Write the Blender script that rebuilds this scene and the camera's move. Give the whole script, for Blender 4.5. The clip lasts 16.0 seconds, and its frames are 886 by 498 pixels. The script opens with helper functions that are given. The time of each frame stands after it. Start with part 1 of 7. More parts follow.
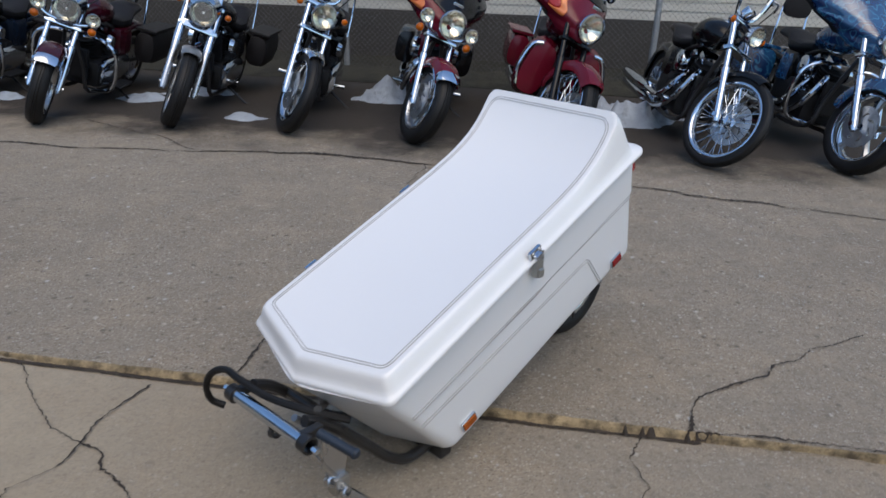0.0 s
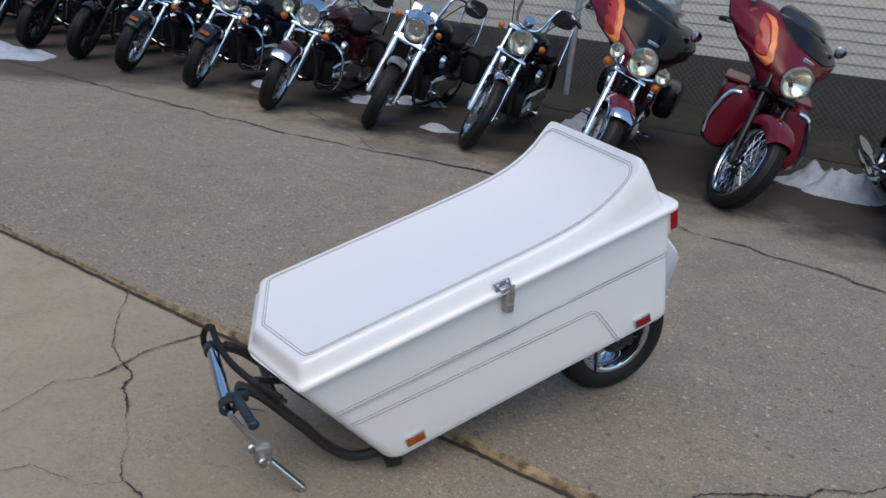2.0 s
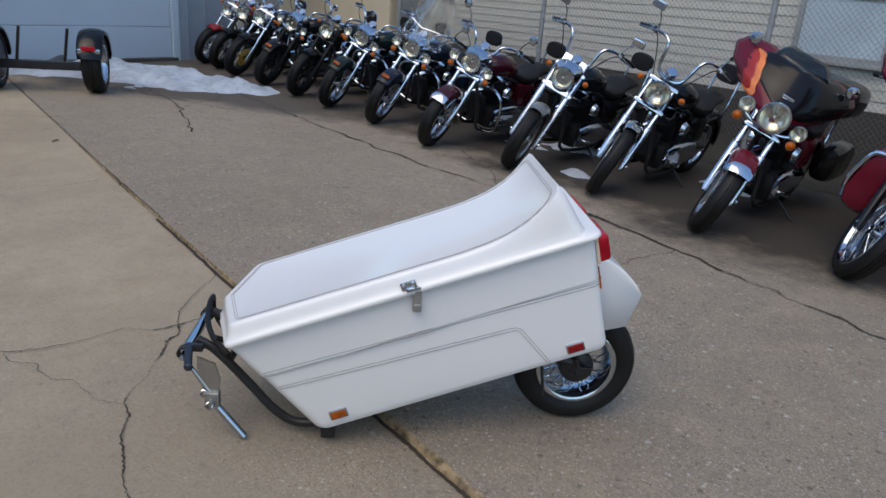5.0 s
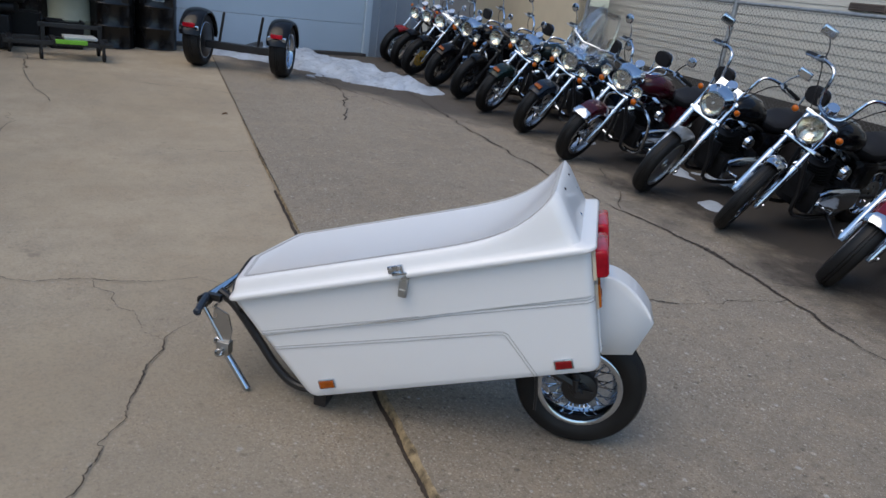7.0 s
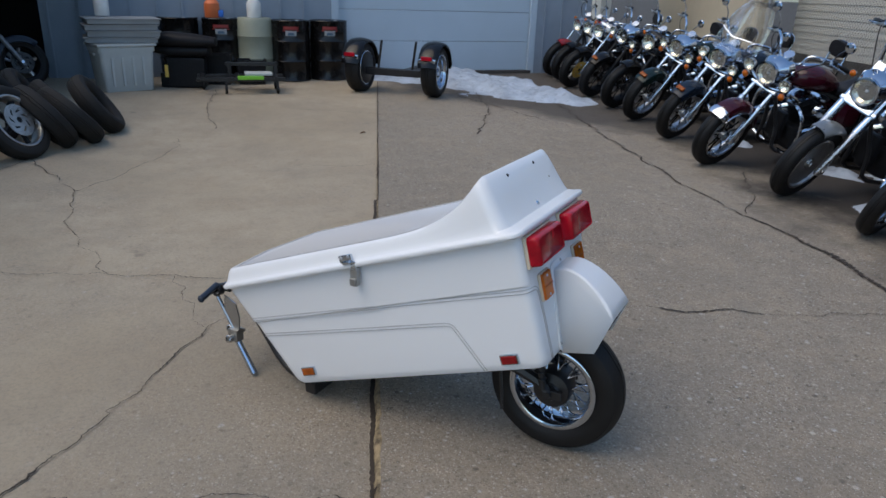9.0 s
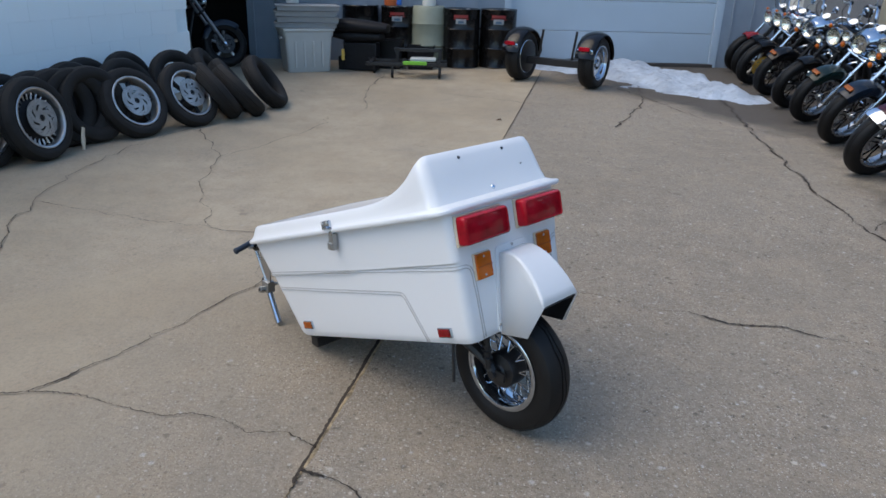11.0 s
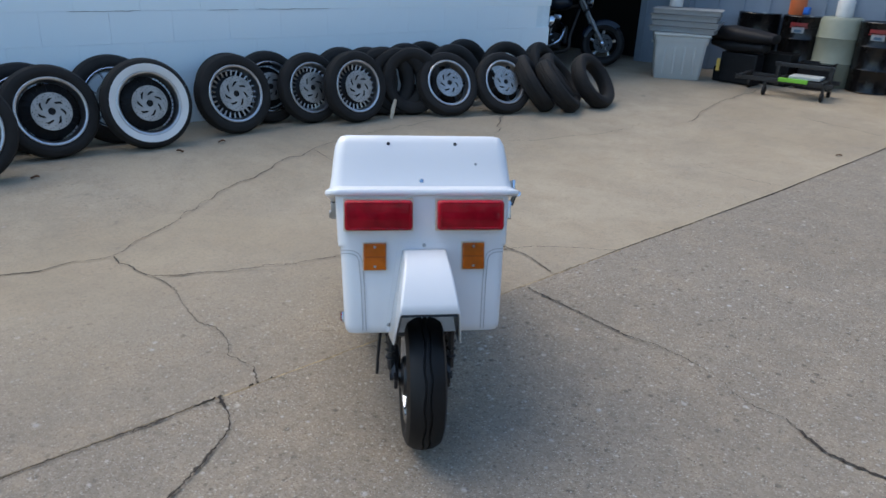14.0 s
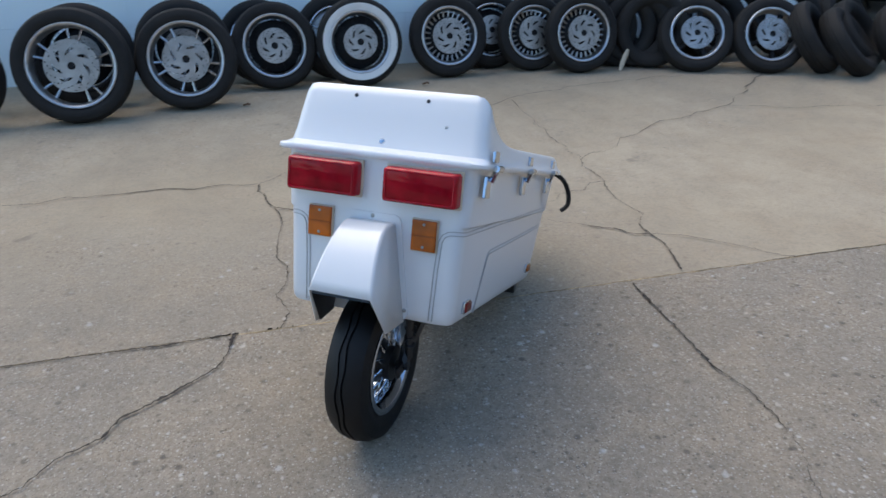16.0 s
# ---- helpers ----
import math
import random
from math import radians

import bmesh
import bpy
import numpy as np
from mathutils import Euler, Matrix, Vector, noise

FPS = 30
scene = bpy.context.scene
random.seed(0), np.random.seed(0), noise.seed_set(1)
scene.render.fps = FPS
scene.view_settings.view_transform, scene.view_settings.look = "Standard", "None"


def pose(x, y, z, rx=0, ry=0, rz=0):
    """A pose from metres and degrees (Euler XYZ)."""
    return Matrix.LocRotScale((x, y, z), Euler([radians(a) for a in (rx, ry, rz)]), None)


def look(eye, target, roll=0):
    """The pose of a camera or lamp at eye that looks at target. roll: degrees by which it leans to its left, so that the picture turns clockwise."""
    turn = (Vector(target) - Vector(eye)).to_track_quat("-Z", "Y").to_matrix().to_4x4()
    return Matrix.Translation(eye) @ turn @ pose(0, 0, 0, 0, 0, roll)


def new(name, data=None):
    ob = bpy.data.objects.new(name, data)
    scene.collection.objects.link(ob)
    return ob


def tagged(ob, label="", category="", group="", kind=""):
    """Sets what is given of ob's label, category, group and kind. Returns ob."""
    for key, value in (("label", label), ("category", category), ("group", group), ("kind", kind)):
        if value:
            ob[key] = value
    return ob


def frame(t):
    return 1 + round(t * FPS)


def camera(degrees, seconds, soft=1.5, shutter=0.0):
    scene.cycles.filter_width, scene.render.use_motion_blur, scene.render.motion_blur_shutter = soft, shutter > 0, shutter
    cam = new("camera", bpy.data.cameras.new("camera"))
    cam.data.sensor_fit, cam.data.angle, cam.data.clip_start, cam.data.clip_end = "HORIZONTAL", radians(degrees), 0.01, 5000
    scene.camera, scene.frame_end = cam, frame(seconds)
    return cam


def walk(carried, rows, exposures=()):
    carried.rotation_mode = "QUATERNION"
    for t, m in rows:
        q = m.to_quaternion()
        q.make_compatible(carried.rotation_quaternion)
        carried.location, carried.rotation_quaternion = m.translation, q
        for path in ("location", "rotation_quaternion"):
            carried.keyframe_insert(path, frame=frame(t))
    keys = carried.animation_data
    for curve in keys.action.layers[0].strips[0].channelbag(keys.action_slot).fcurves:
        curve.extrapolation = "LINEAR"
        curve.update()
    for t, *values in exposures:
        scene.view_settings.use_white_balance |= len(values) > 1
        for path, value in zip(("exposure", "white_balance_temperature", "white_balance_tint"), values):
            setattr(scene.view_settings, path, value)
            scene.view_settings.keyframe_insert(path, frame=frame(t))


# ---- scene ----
cam = camera(64.2, 16.0, soft=1.5, shutter=0.25)
PATH = [
    (0, (0.031, 0.007, 1.477), (0.028, 1.838, 0.673), 1.6),
    (0.5, (0.277, 0.092, 1.451), (0.155, 1.954, 0.732), 1.7),
    (1, (0.371, 0.112, 1.496), (0.0, 1.947, 0.791), 1.0),
    (1.5, (0.554, 0.017, 1.505), (-0.038, 1.772, 0.751), 3.2),
    (2, (0.811, 0.145, 1.494), (0.121, 1.858, 0.727), 4.9),
    (2.5, (1.036, 0.229, 1.49), (0.223, 1.883, 0.713), 6.7),
    (3, (1.249, 0.117, 1.524), (0.33, 1.737, 0.795), 8.7),
    (3.2, (1.306, 0.121, 1.52), (0.362, 1.728, 0.793), 9.1),
    (5.3, (1.813, 0.537, 1.536), (0.493, 1.878, 0.858), 6.1),
    (5.5, (1.837, 0.62, 1.526), (0.448, 1.929, 0.927), 9.9),
    (6, (1.887, 0.722, 1.521), (0.386, 1.875, 0.875), 10.2),
    (6.5, (2.048, 0.747, 1.532), (0.484, 1.801, 0.866), 7.7),
    (7, (2.157, 0.887, 1.528), (0.573, 1.887, 0.828), 8.1),
    (7.5, (2.147, 1.172, 1.479), (0.521, 2.056, 0.72), 8.4),
    (8, (2.276, 1.257, 1.507), (0.572, 1.983, 0.755), 6.2),
    (8.5, (2.46, 1.344, 1.551), (0.7, 1.978, 0.844), 6.4),
    (9, (2.494, 1.677, 1.499), (0.673, 2.13, 0.806), 1.9),
    (9.5, (2.576, 1.9, 1.495), (0.743, 2.212, 0.759), 1.9),
    (10, (2.751, 2.031, 1.541), (0.893, 2.209, 0.824), 3.5),
    (10.2, (2.773, 2.123, 1.546), (0.911, 2.241, 0.828), 2.9),
    (12.3, (2.239, 2.955, 1.451), (0.47, 2.511, 0.63), 4.2),
    (12.5, (2.162, 3.049, 1.445), (0.416, 2.543, 0.611), 4.6),
    (13, (2.221, 3.282, 1.473), (0.504, 2.564, 0.741), 3.3),
    (13.5, (2.224, 3.579, 1.49), (0.665, 2.589, 0.721), 2.4),
    (14, (2.015, 3.901, 1.502), (0.595, 2.715, 0.743), 2.5),
    (14.5, (1.805, 4.002, 1.481), (0.544, 2.697, 0.641), 0.4),
    (15, (1.545, 4.046, 1.497), (0.489, 2.611, 0.589), 1.3),
    (15.5, (1.227, 4.195, 1.486), (0.291, 2.663, 0.605), 2.0),
    (16, (1.001, 4.232, 1.461), (0.311, 2.587, 0.556), -0.2),
]
walk(cam, [(t, look(eye, target, roll)) for t, eye, target, roll in PATH],
     exposures=[(0, 0.57, 6250, 4), (5.5, 0.50, 6250, 4), (9.5, 0.47, 6150, 3), (10.1, 0.64, 6150, 3), (12.5, 0.86, 6050, 2), (16, 0.98, 6080, 2)])

# ---- world, sun, exposure ----
world = bpy.data.worlds.new("sky")
scene.world = world
world.use_nodes = True
wn, wl = world.node_tree.nodes, world.node_tree.links
sky = wn.new("ShaderNodeTexSky")
sky.sky_type = "NISHITA"
sky.sun_disc = False
SUN_ELEV, SUN_AZ = 58.0, 166.0   # degrees; azimuth clockwise from +y
sky.sun_elevation = radians(SUN_ELEV)
sky.sun_rotation = radians(SUN_AZ)
sky.air_density = 1.0
sky.dust_density = 1.5
sky.ozone_density = 2.0
wl.new(sky.outputs["Color"], wn["Background"].inputs["Color"])
wn["Background"].inputs["Strength"].default_value = 0.16

sun_data = bpy.data.lights.new("sun", "SUN")
sun_data.energy = 0.92
sun_data.angle = radians(58)
sun_data.color = (1.0, 0.73, 0.46)
sun = new("sun", sun_data)
az, el = radians(SUN_AZ), radians(SUN_ELEV)
sun_dir = Vector((math.sin(az) * math.cos(el), math.cos(az) * math.cos(el), math.sin(el)))
sun.matrix_world = look(sun_dir * 30, (0, 0, 0))

# ---- materials ----
def nodes_of(name):
    m = bpy.data.materials.new(name)
    m.use_nodes = True
    nt = m.node_tree
    return m, nt, nt.nodes, nt.links, nt.nodes["Principled BSDF"]


def mixed(nt, fac, a, b):
    """A colour node between a and b (colours or sockets) by the socket fac."""
    n = nt.nodes.new("ShaderNodeMix")
    n.data_type = "RGBA"
    nt.links.new(fac, n.inputs[0])
    for i, c in ((6, a), (7, b)):
        if isinstance(c, tuple):
            n.inputs[i].default_value = (*c[:3], 1)
        else:
            nt.links.new(c, n.inputs[i])
    return n.outputs[2]


def ramp(nt, sock, lo, hi):
    n = nt.nodes.new("ShaderNodeMapRange")
    n.inputs[1].default_value, n.inputs[2].default_value = lo, hi
    nt.links.new(sock, n.inputs[0])
    return n.outputs[0]


def coords(nt, kind="Object"):
    return nt.nodes.new("ShaderNodeTexCoord").outputs[kind]


def noise_tex(nt, vec, scale, detail=4.0, rough=0.55):
    n = nt.nodes.new("ShaderNodeTexNoise")
    n.inputs["Scale"].default_value = scale
    n.inputs["Detail"].default_value = detail
    n.inputs["Roughness"].default_value = rough
    nt.links.new(vec, n.inputs["Vector"])
    return n.outputs["Fac"]


def voronoi(nt, vec, scale, out="Distance"):
    n = nt.nodes.new("ShaderNodeTexVoronoi")
    n.inputs["Scale"].default_value = scale
    nt.links.new(vec, n.inputs["Vector"])
    return n.outputs[out]


def bump(nt, bsdf, sock, strength, dist):
    n = nt.nodes.new("ShaderNodeBump")
    n.inputs["Strength"].default_value = strength
    n.inputs["Distance"].default_value = dist
    nt.links.new(sock, n.inputs["Height"])
    nt.links.new(n.outputs["Normal"], bsdf.inputs["Normal"])


def surface(name, color, rough=0.5, metal=0.0, vary=0.15, scale=6.0, grain=60.0, relief=0.15, depth=0.002, coat=0.0, rough_vary=0.1, spec=0.5, dirt=None, dirt_amount=0.5):
    """A general procedural surface: base colour with variation at two scales, fine relief, optional dirt."""
    m, nt, n, l, b = nodes_of(name)
    vec = coords(nt)
    big = noise_tex(nt, vec, scale)
    fine = noise_tex(nt, vec, grain, 3)
    dark = tuple(c * (1 - vary) for c in color)
    light = tuple(min(1, c * (1 + vary * 0.5)) for c in color)
    col = mixed(nt, ramp(nt, big, 0.3, 0.7), dark, light)
    if dirt:
        d = noise_tex(nt, vec, scale * 2.3, 8, 0.7)
        col = mixed(nt, ramp(nt, d, 0.75 - 0.3 * dirt_amount, 0.8), col, dirt)
    l.new(col, b.inputs["Base Color"])
    rr = n.new("ShaderNodeMapRange")
    rr.inputs[3].default_value, rr.inputs[4].default_value = max(0.02, rough - rough_vary), min(1, rough + rough_vary)
    l.new(big, rr.inputs[0])
    l.new(rr.outputs[0], b.inputs["Roughness"])
    b.inputs["Metallic"].default_value = metal
    b.inputs["Coat Weight"].default_value = coat
    b.inputs["Coat Roughness"].default_value = 0.05
    b.inputs["Specular IOR Level"].default_value = spec
    if relief:
        bump(nt, b, fine, relief, depth)
    return m


def make_concrete():
    """Two pours: a smoother tan slab south of the joint, a greyer one with exposed pebbles north of it."""
    m, nt, n, l, b = nodes_of("concrete")
    vec = coords(nt)

    def math_node(op, a, c, e=None):
        k = n.new("ShaderNodeMath"); k.operation = op
        for i, s in enumerate((a, c, e)):
            if s is None:
                continue
            if isinstance(s, (int, float)):
                k.inputs[i].default_value = s
            else:
                l.new(s, k.inputs[i])
        return k.outputs[0]
    sx = n.new("ShaderNodeSeparateXYZ")
    l.new(vec, sx.inputs[0])
    across = math_node("MULTIPLY_ADD", sx.outputs[0], 0.1463, sx.outputs[1])
    north = ramp(nt, across, 2.02, 2.05)
    cloud = noise_tex(nt, vec, 0.45, 6, 0.6)
    cloud2 = noise_tex(nt, vec, 2.4, 6, 0.65)
    tan = mixed(nt, ramp(nt, cloud, 0.32, 0.68), (0.315, 0.258, 0.178), (0.420, 0.355, 0.255))
    grey = mixed(nt, ramp(nt, cloud, 0.32, 0.68), (0.186, 0.156, 0.116), (0.262, 0.224, 0.170))
    # the south slab is worn browner and rougher where it meets the joint
    rough_south = math_node("MULTIPLY", ramp(nt, across, 0.7, 1.8), ramp(nt, sx.outputs[0], -1.8, 0.2))
    brown = mixed(nt, ramp(nt, cloud, 0.32, 0.68), (0.190, 0.160, 0.121), (0.262, 0.224, 0.172))
    tan = mixed(nt, math_node("MULTIPLY", rough_south, 0.85), tan, brown)
    col = mixed(nt, math_node("MULTIPLY", north, 0.82), tan, grey)
    col = mixed(nt, math_node("MULTIPLY", ramp(nt, cloud2, 0.42, 0.75), 0.45), col, (0.212, 0.182, 0.142))
    blotch = noise_tex(nt, vec, 3.2, 10, 0.72)
    col = mixed(nt, math_node("MULTIPLY", ramp(nt, blotch, 0.47, 0.62), 0.55), col, (0.330, 0.262, 0.178))
    worn = noise_tex(nt, vec, 11, 8, 0.75)
    col = mixed(nt, math_node("MULTIPLY", ramp(nt, worn, 0.50, 0.66), math_node("MULTIPLY_ADD", north, 0.32, 0.16)), col, (0.135, 0.115, 0.093))
    pebbly = math_node("MULTIPLY_ADD", math_node("MAXIMUM", north, math_node("MULTIPLY", rough_south, 0.7)), 0.7, math_node("MULTIPLY", ramp(nt, noise_tex(nt, vec, 0.8, 6, 0.7), 0.45, 0.65), 0.45))
    height = None
    # close-set small stones, each of its own shade
    for scale, span in ((75, 0.17), (140, 0.15), (240, 0.07)):
        vs = n.new("ShaderNodeTexVoronoi")
        vs.inputs["Scale"].default_value = scale
        l.new(vec, vs.inputs["Vector"])
        sep = n.new("ShaderNodeSeparateColor")
        l.new(vs.outputs["Color"], sep.inputs[0])
        amount = math_node("MULTIPLY", math_node("MULTIPLY_ADD", pebbly, 0.9, 0.10), span)
        stone = mixed(nt, sep.outputs[2], (0.095, 0.080, 0.064), (0.46, 0.41, 0.345))
        col = mixed(nt, amount, col, stone)
        bumpy = math_node("MULTIPLY", math_node("SUBTRACT", sep.outputs[2], vs.outputs["Distance"]), math_node("MULTIPLY", amount, 0.5))
        height = bumpy if height is None else math_node("ADD", height, bumpy)
    for scale, light, dark, gain in ((27, 0.975, 0.055, 0.75), (46, 0.945, 0.07, 0.7), (90, 0.86, 0.13, 0.75), (165, 0.76, 0.22, 0.7)):
        vs = n.new("ShaderNodeTexVoronoi")
        vs.inputs["Scale"].default_value = scale
        l.new(vec, vs.inputs["Vector"])
        sep = n.new("ShaderNodeSeparateColor")
        l.new(vs.outputs["Color"], sep.inputs[0])
        near = ramp(nt, vs.outputs["Distance"], 0.40, 0.22)
        amount = math_node("MULTIPLY", math_node("MULTIPLY", near, pebbly), gain)
        is_light = math_node("GREATER_THAN", sep.outputs[0], light)
        is_dark = math_node("LESS_THAN", sep.outputs[0], dark)
        tint = mixed(nt, sep.outputs[1], (0.53, 0.47, 0.39), (0.47, 0.47, 0.46))
        col = mixed(nt, math_node("MULTIPLY", is_light, amount), col, tint)
        col = mixed(nt, math_node("MULTIPLY", is_dark, amount), col, (0.085, 0.072, 0.060))
        height = amount if height is None else math_node("ADD", height, amount)
    grit = noise_tex(nt, vec, 60, 5, 0.75)
    col = mixed(nt, math_node("MULTIPLY", ramp(nt, grit, 0.48, 0.72), 0.36), col, (0.13, 0.112, 0.092))
    spots = ramp(nt, noise_tex(nt, vec, 5, 3, 0.5), 0.70, 0.76)
    col = mixed(nt, math_node("MULTIPLY", spots, 0.4), col, (0.11, 0.095, 0.08))
    # melt water, oil and the motorcycles' shade, painted dark along their row
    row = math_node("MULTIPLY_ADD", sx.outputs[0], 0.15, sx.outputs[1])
    wet_and_shade = ramp(nt, math_node("MULTIPLY_ADD", noise_tex(nt, vec, 1.3, 5, 0.65), 2.2, row), 6.0, 6.7)
    col = mixed(nt, math_node("MULTIPLY", wet_and_shade, 0.92), col, (0.032, 0.028, 0.026))
    # damp patch along the foot of the melting snow
    slope = math_node("MULTIPLY_ADD", sx.outputs[0], -0.476, math_node("MULTIPLY", sx.outputs[1], 0.879))
    damp = ramp(nt, math_node("MULTIPLY_ADD", noise_tex(nt, vec, 1.7, 5, 0.6), 0.8, slope), 7.35, 7.75)
    damp = math_node("MULTIPLY", damp, ramp(nt, sx.outputs[0], -4.4, -5.4))
    col = mixed(nt, math_node("MULTIPLY", damp, 0.9), col, (0.075, 0.066, 0.058))
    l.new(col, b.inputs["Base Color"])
    b.inputs["Roughness"].default_value = 0.9
    b.inputs["Specular IOR Level"].default_value = 0.25
    bump(nt, b, math_node("ADD", height, grit), 0.6, 0.004)
    return m


def make_glass(name, color=(0.95, 0.97, 1.0), rough=0.02, alpha=None):
    m, nt, n, l, b = nodes_of(name)
    b.inputs["Base Color"].default_value = (*color, 1)
    b.inputs["Roughness"].default_value = rough
    b.inputs["Transmission Weight"].default_value = 1.0
    b.inputs["IOR"].default_value = 1.45
    if alpha is not None:
        b.inputs["Alpha"].default_value = alpha
    return m


def make_lens(name, color, rough=0.12):
    """Tinted plastic lens with fine ribs."""
    m, nt, n, l, b = nodes_of(name)
    vec = coords(nt)
    w = n.new("ShaderNodeTexWave")
    w.inputs["Scale"].default_value = 60
    w.inputs["Distortion"].default_value = 0.5
    l.new(vec, w.inputs["Vector"])
    dark = tuple(c * 0.6 for c in color)
    big = noise_tex(nt, vec, 18, 2)
    l.new(mixed(nt, ramp(nt, big, 0.35, 0.65), dark, color), b.inputs["Base Color"])
    b.inputs["Roughness"].default_value = rough
    b.inputs["Coat Weight"].default_value = 0.0
    b.inputs["Specular IOR Level"].default_value = 0.25
    bump(nt, b, w.outputs["Fac"], 0.12, 0.001)
    return m


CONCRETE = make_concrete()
GELCOAT = surface("white_gelcoat", (0.735, 0.735, 0.735), 0.36, vary=0.012, scale=1.2, grain=260, relief=0.04, depth=0.0006, coat=0.5, rough_vary=0.015)
GELCOAT_IN = surface("rough_white_gelcoat", (0.60, 0.585, 0.57), 0.6, vary=0.12, scale=5)
PINSTRIPE = surface("grey_pinstripe", (0.40, 0.39, 0.38), 0.45, vary=0.1, relief=0)
RUBBER = surface("black_rubber", (0.008, 0.0078, 0.008), 0.55, vary=0.35, scale=9, grain=90, relief=0.3, depth=0.0015, spec=0.3)
OLD_RUBBER = surface("weathered_rubber", (0.018, 0.0162, 0.0145), 0.75, vary=0.4, scale=7, grain=70, relief=0.4, depth=0.002, dirt=(0.045, 0.036, 0.028), dirt_amount=0.4, spec=0.3)
WHITEWALL = surface("whitewall_rubber", (0.70, 0.69, 0.66), 0.6, vary=0.08, dirt=(0.4, 0.37, 0.33), dirt_amount=0.2)
CHROME = surface("chrome", (0.50, 0.55, 0.62), 0.08, 1.0, vary=0.06, relief=0.02, depth=0.0005, rough_vary=0.04)
DULL_CHROME = surface("dull_chrome", (0.48, 0.49, 0.51), 0.28, 1.0, vary=0.15, relief=0.06, depth=0.001)
ALLOY = surface("brushed_alloy", (0.52, 0.52, 0.52), 0.38, 1.0, vary=0.2, scale=12, relief=0.1, depth=0.001)
STEEL = surface("zinc_steel", (0.42, 0.42, 0.41), 0.42, 1.0, vary=0.2, scale=8, relief=0.1)
GALV = surface("galvanised_steel", (0.30, 0.31, 0.32), 0.55, 0.6, vary=0.25, scale=15, relief=0.1)
WIRE = surface("fence_wire", (0.12, 0.12, 0.118), 0.5, 0.3, vary=0.2, scale=15, relief=0)
BLACK_PAINT = surface("black_paint", (0.005, 0.005, 0.006), 0.16, vary=0.2, relief=0.02, coat=0.0, spec=0.3)
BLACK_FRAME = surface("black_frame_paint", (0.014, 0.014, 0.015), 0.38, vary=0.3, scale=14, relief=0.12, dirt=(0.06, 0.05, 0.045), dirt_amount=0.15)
LEATHER = surface("black_leather", (0.009, 0.008, 0.009), 0.55, vary=0.3, scale=10, grain=130, relief=0.35, depth=0.001, spec=0.25)
ENGINE_BLACK = surface("engine_black", (0.009, 0.009, 0.010), 0.5, vary=0.4, scale=20, relief=0.2, spec=0.25)
MAROON = surface("maroon_paint", (0.105, 0.005, 0.014), 0.2, vary=0.12, relief=0, coat=0.05, spec=0.28)
DARK_MAROON = surface("dark_maroon_paint", (0.038, 0.003, 0.008), 0.16, vary=0.12, relief=0, coat=0.2, spec=0.35)
LEAF = surface("dry_leaf", (0.13, 0.065, 0.03), 0.8, vary=0.4, scale=30)
RED_PAINT = surface("red_paint", (0.22, 0.012, 0.016), 0.2, vary=0.12, relief=0, coat=0.25)
ORANGE_PAINT = surface("orange_flame_paint", (0.62, 0.17, 0.045), 0.22, vary=0.3, scale=9, relief=0, coat=0.1)
FLAME_RED = surface("red_flame_paint", (0.30, 0.016, 0.012), 0.2, vary=0.25, scale=9, relief=0, coat=0.1)
NAVY = surface("navy_paint", (0.008, 0.014, 0.026), 0.2, vary=0.2, relief=0, coat=0.1, spec=0.3)
TEAL = surface("dark_green_paint", (0.006, 0.016, 0.015), 0.2, vary=0.2, relief=0, coat=0.1, spec=0.3)
SILVER = surface("silver_paint", (0.19, 0.20, 0.21), 0.3, 0.5, vary=0.1, relief=0, coat=0.5)
WHITE_PAINT = surface("white_paint", (0.72, 0.72, 0.72), 0.25, vary=0.06, relief=0, coat=0.6)
GOLD = surface("gold_anodised", (0.85, 0.55, 0.12), 0.3, 0.7, vary=0.1)


def make_flames():
    m, nt, n, l, b = nodes_of("blue_flame_paint")
    vec = coords(nt)
    # thin pale licks along the level lines of a soft noise, over deep blue
    f = noise_tex(nt, vec, 8, 2, 0.4)
    lick = n.new("ShaderNodeMath"); lick.operation = "PINGPONG"
    lick.inputs[1].default_value = 0.07
    l.new(f, lick.inputs[0])
    deep = mixed(nt, ramp(nt, f, 0.40, 0.62), (0.006, 0.022, 0.085), (0.012, 0.060, 0.150))
    l.new(mixed(nt, ramp(nt, lick.outputs[0], 0.046, 0.07), deep, (0.035, 0.15, 0.27)), b.inputs["Base Color"])
    b.inputs["Roughness"].default_value = 0.18
    b.inputs["Coat Weight"].default_value = 0.9
    return m


BLUE_FLAME = make_flames()
LAMP_GLASS = make_glass("clear_lamp_glass", (0.95, 0.95, 0.93), 0.03)
SCREEN = make_glass("clear_windscreen", (0.97, 0.98, 1.0), 0.02, 0.35)
SMOKED = make_glass("smoked_windscreen", (0.10, 0.11, 0.12), 0.05)
REFLECTOR = surface("lamp_reflector", (0.80, 0.77, 0.66), 0.16, 1.0, vary=0.12, scale=30, relief=0.3, depth=0.003)
MIRROR = surface("mirror_glass", (0.85, 0.87, 0.88), 0.03, 1.0, vary=0.02, relief=0)
RED_LENS = make_lens("red_lens", (0.40, 0.006, 0.018), 0.10)
SMALL_RED = make_lens("dark_red_lens", (0.25, 0.010, 0.012), 0.25)
AMBER_LENS = make_lens("amber_lens", (0.50, 0.115, 0.006), 0.2)
DARK_AMBER = make_lens("dark_amber_lens", (0.36, 0.085, 0.010), 0.25)
GASKET = surface("cream_gasket", (0.62, 0.52, 0.38), 0.6)
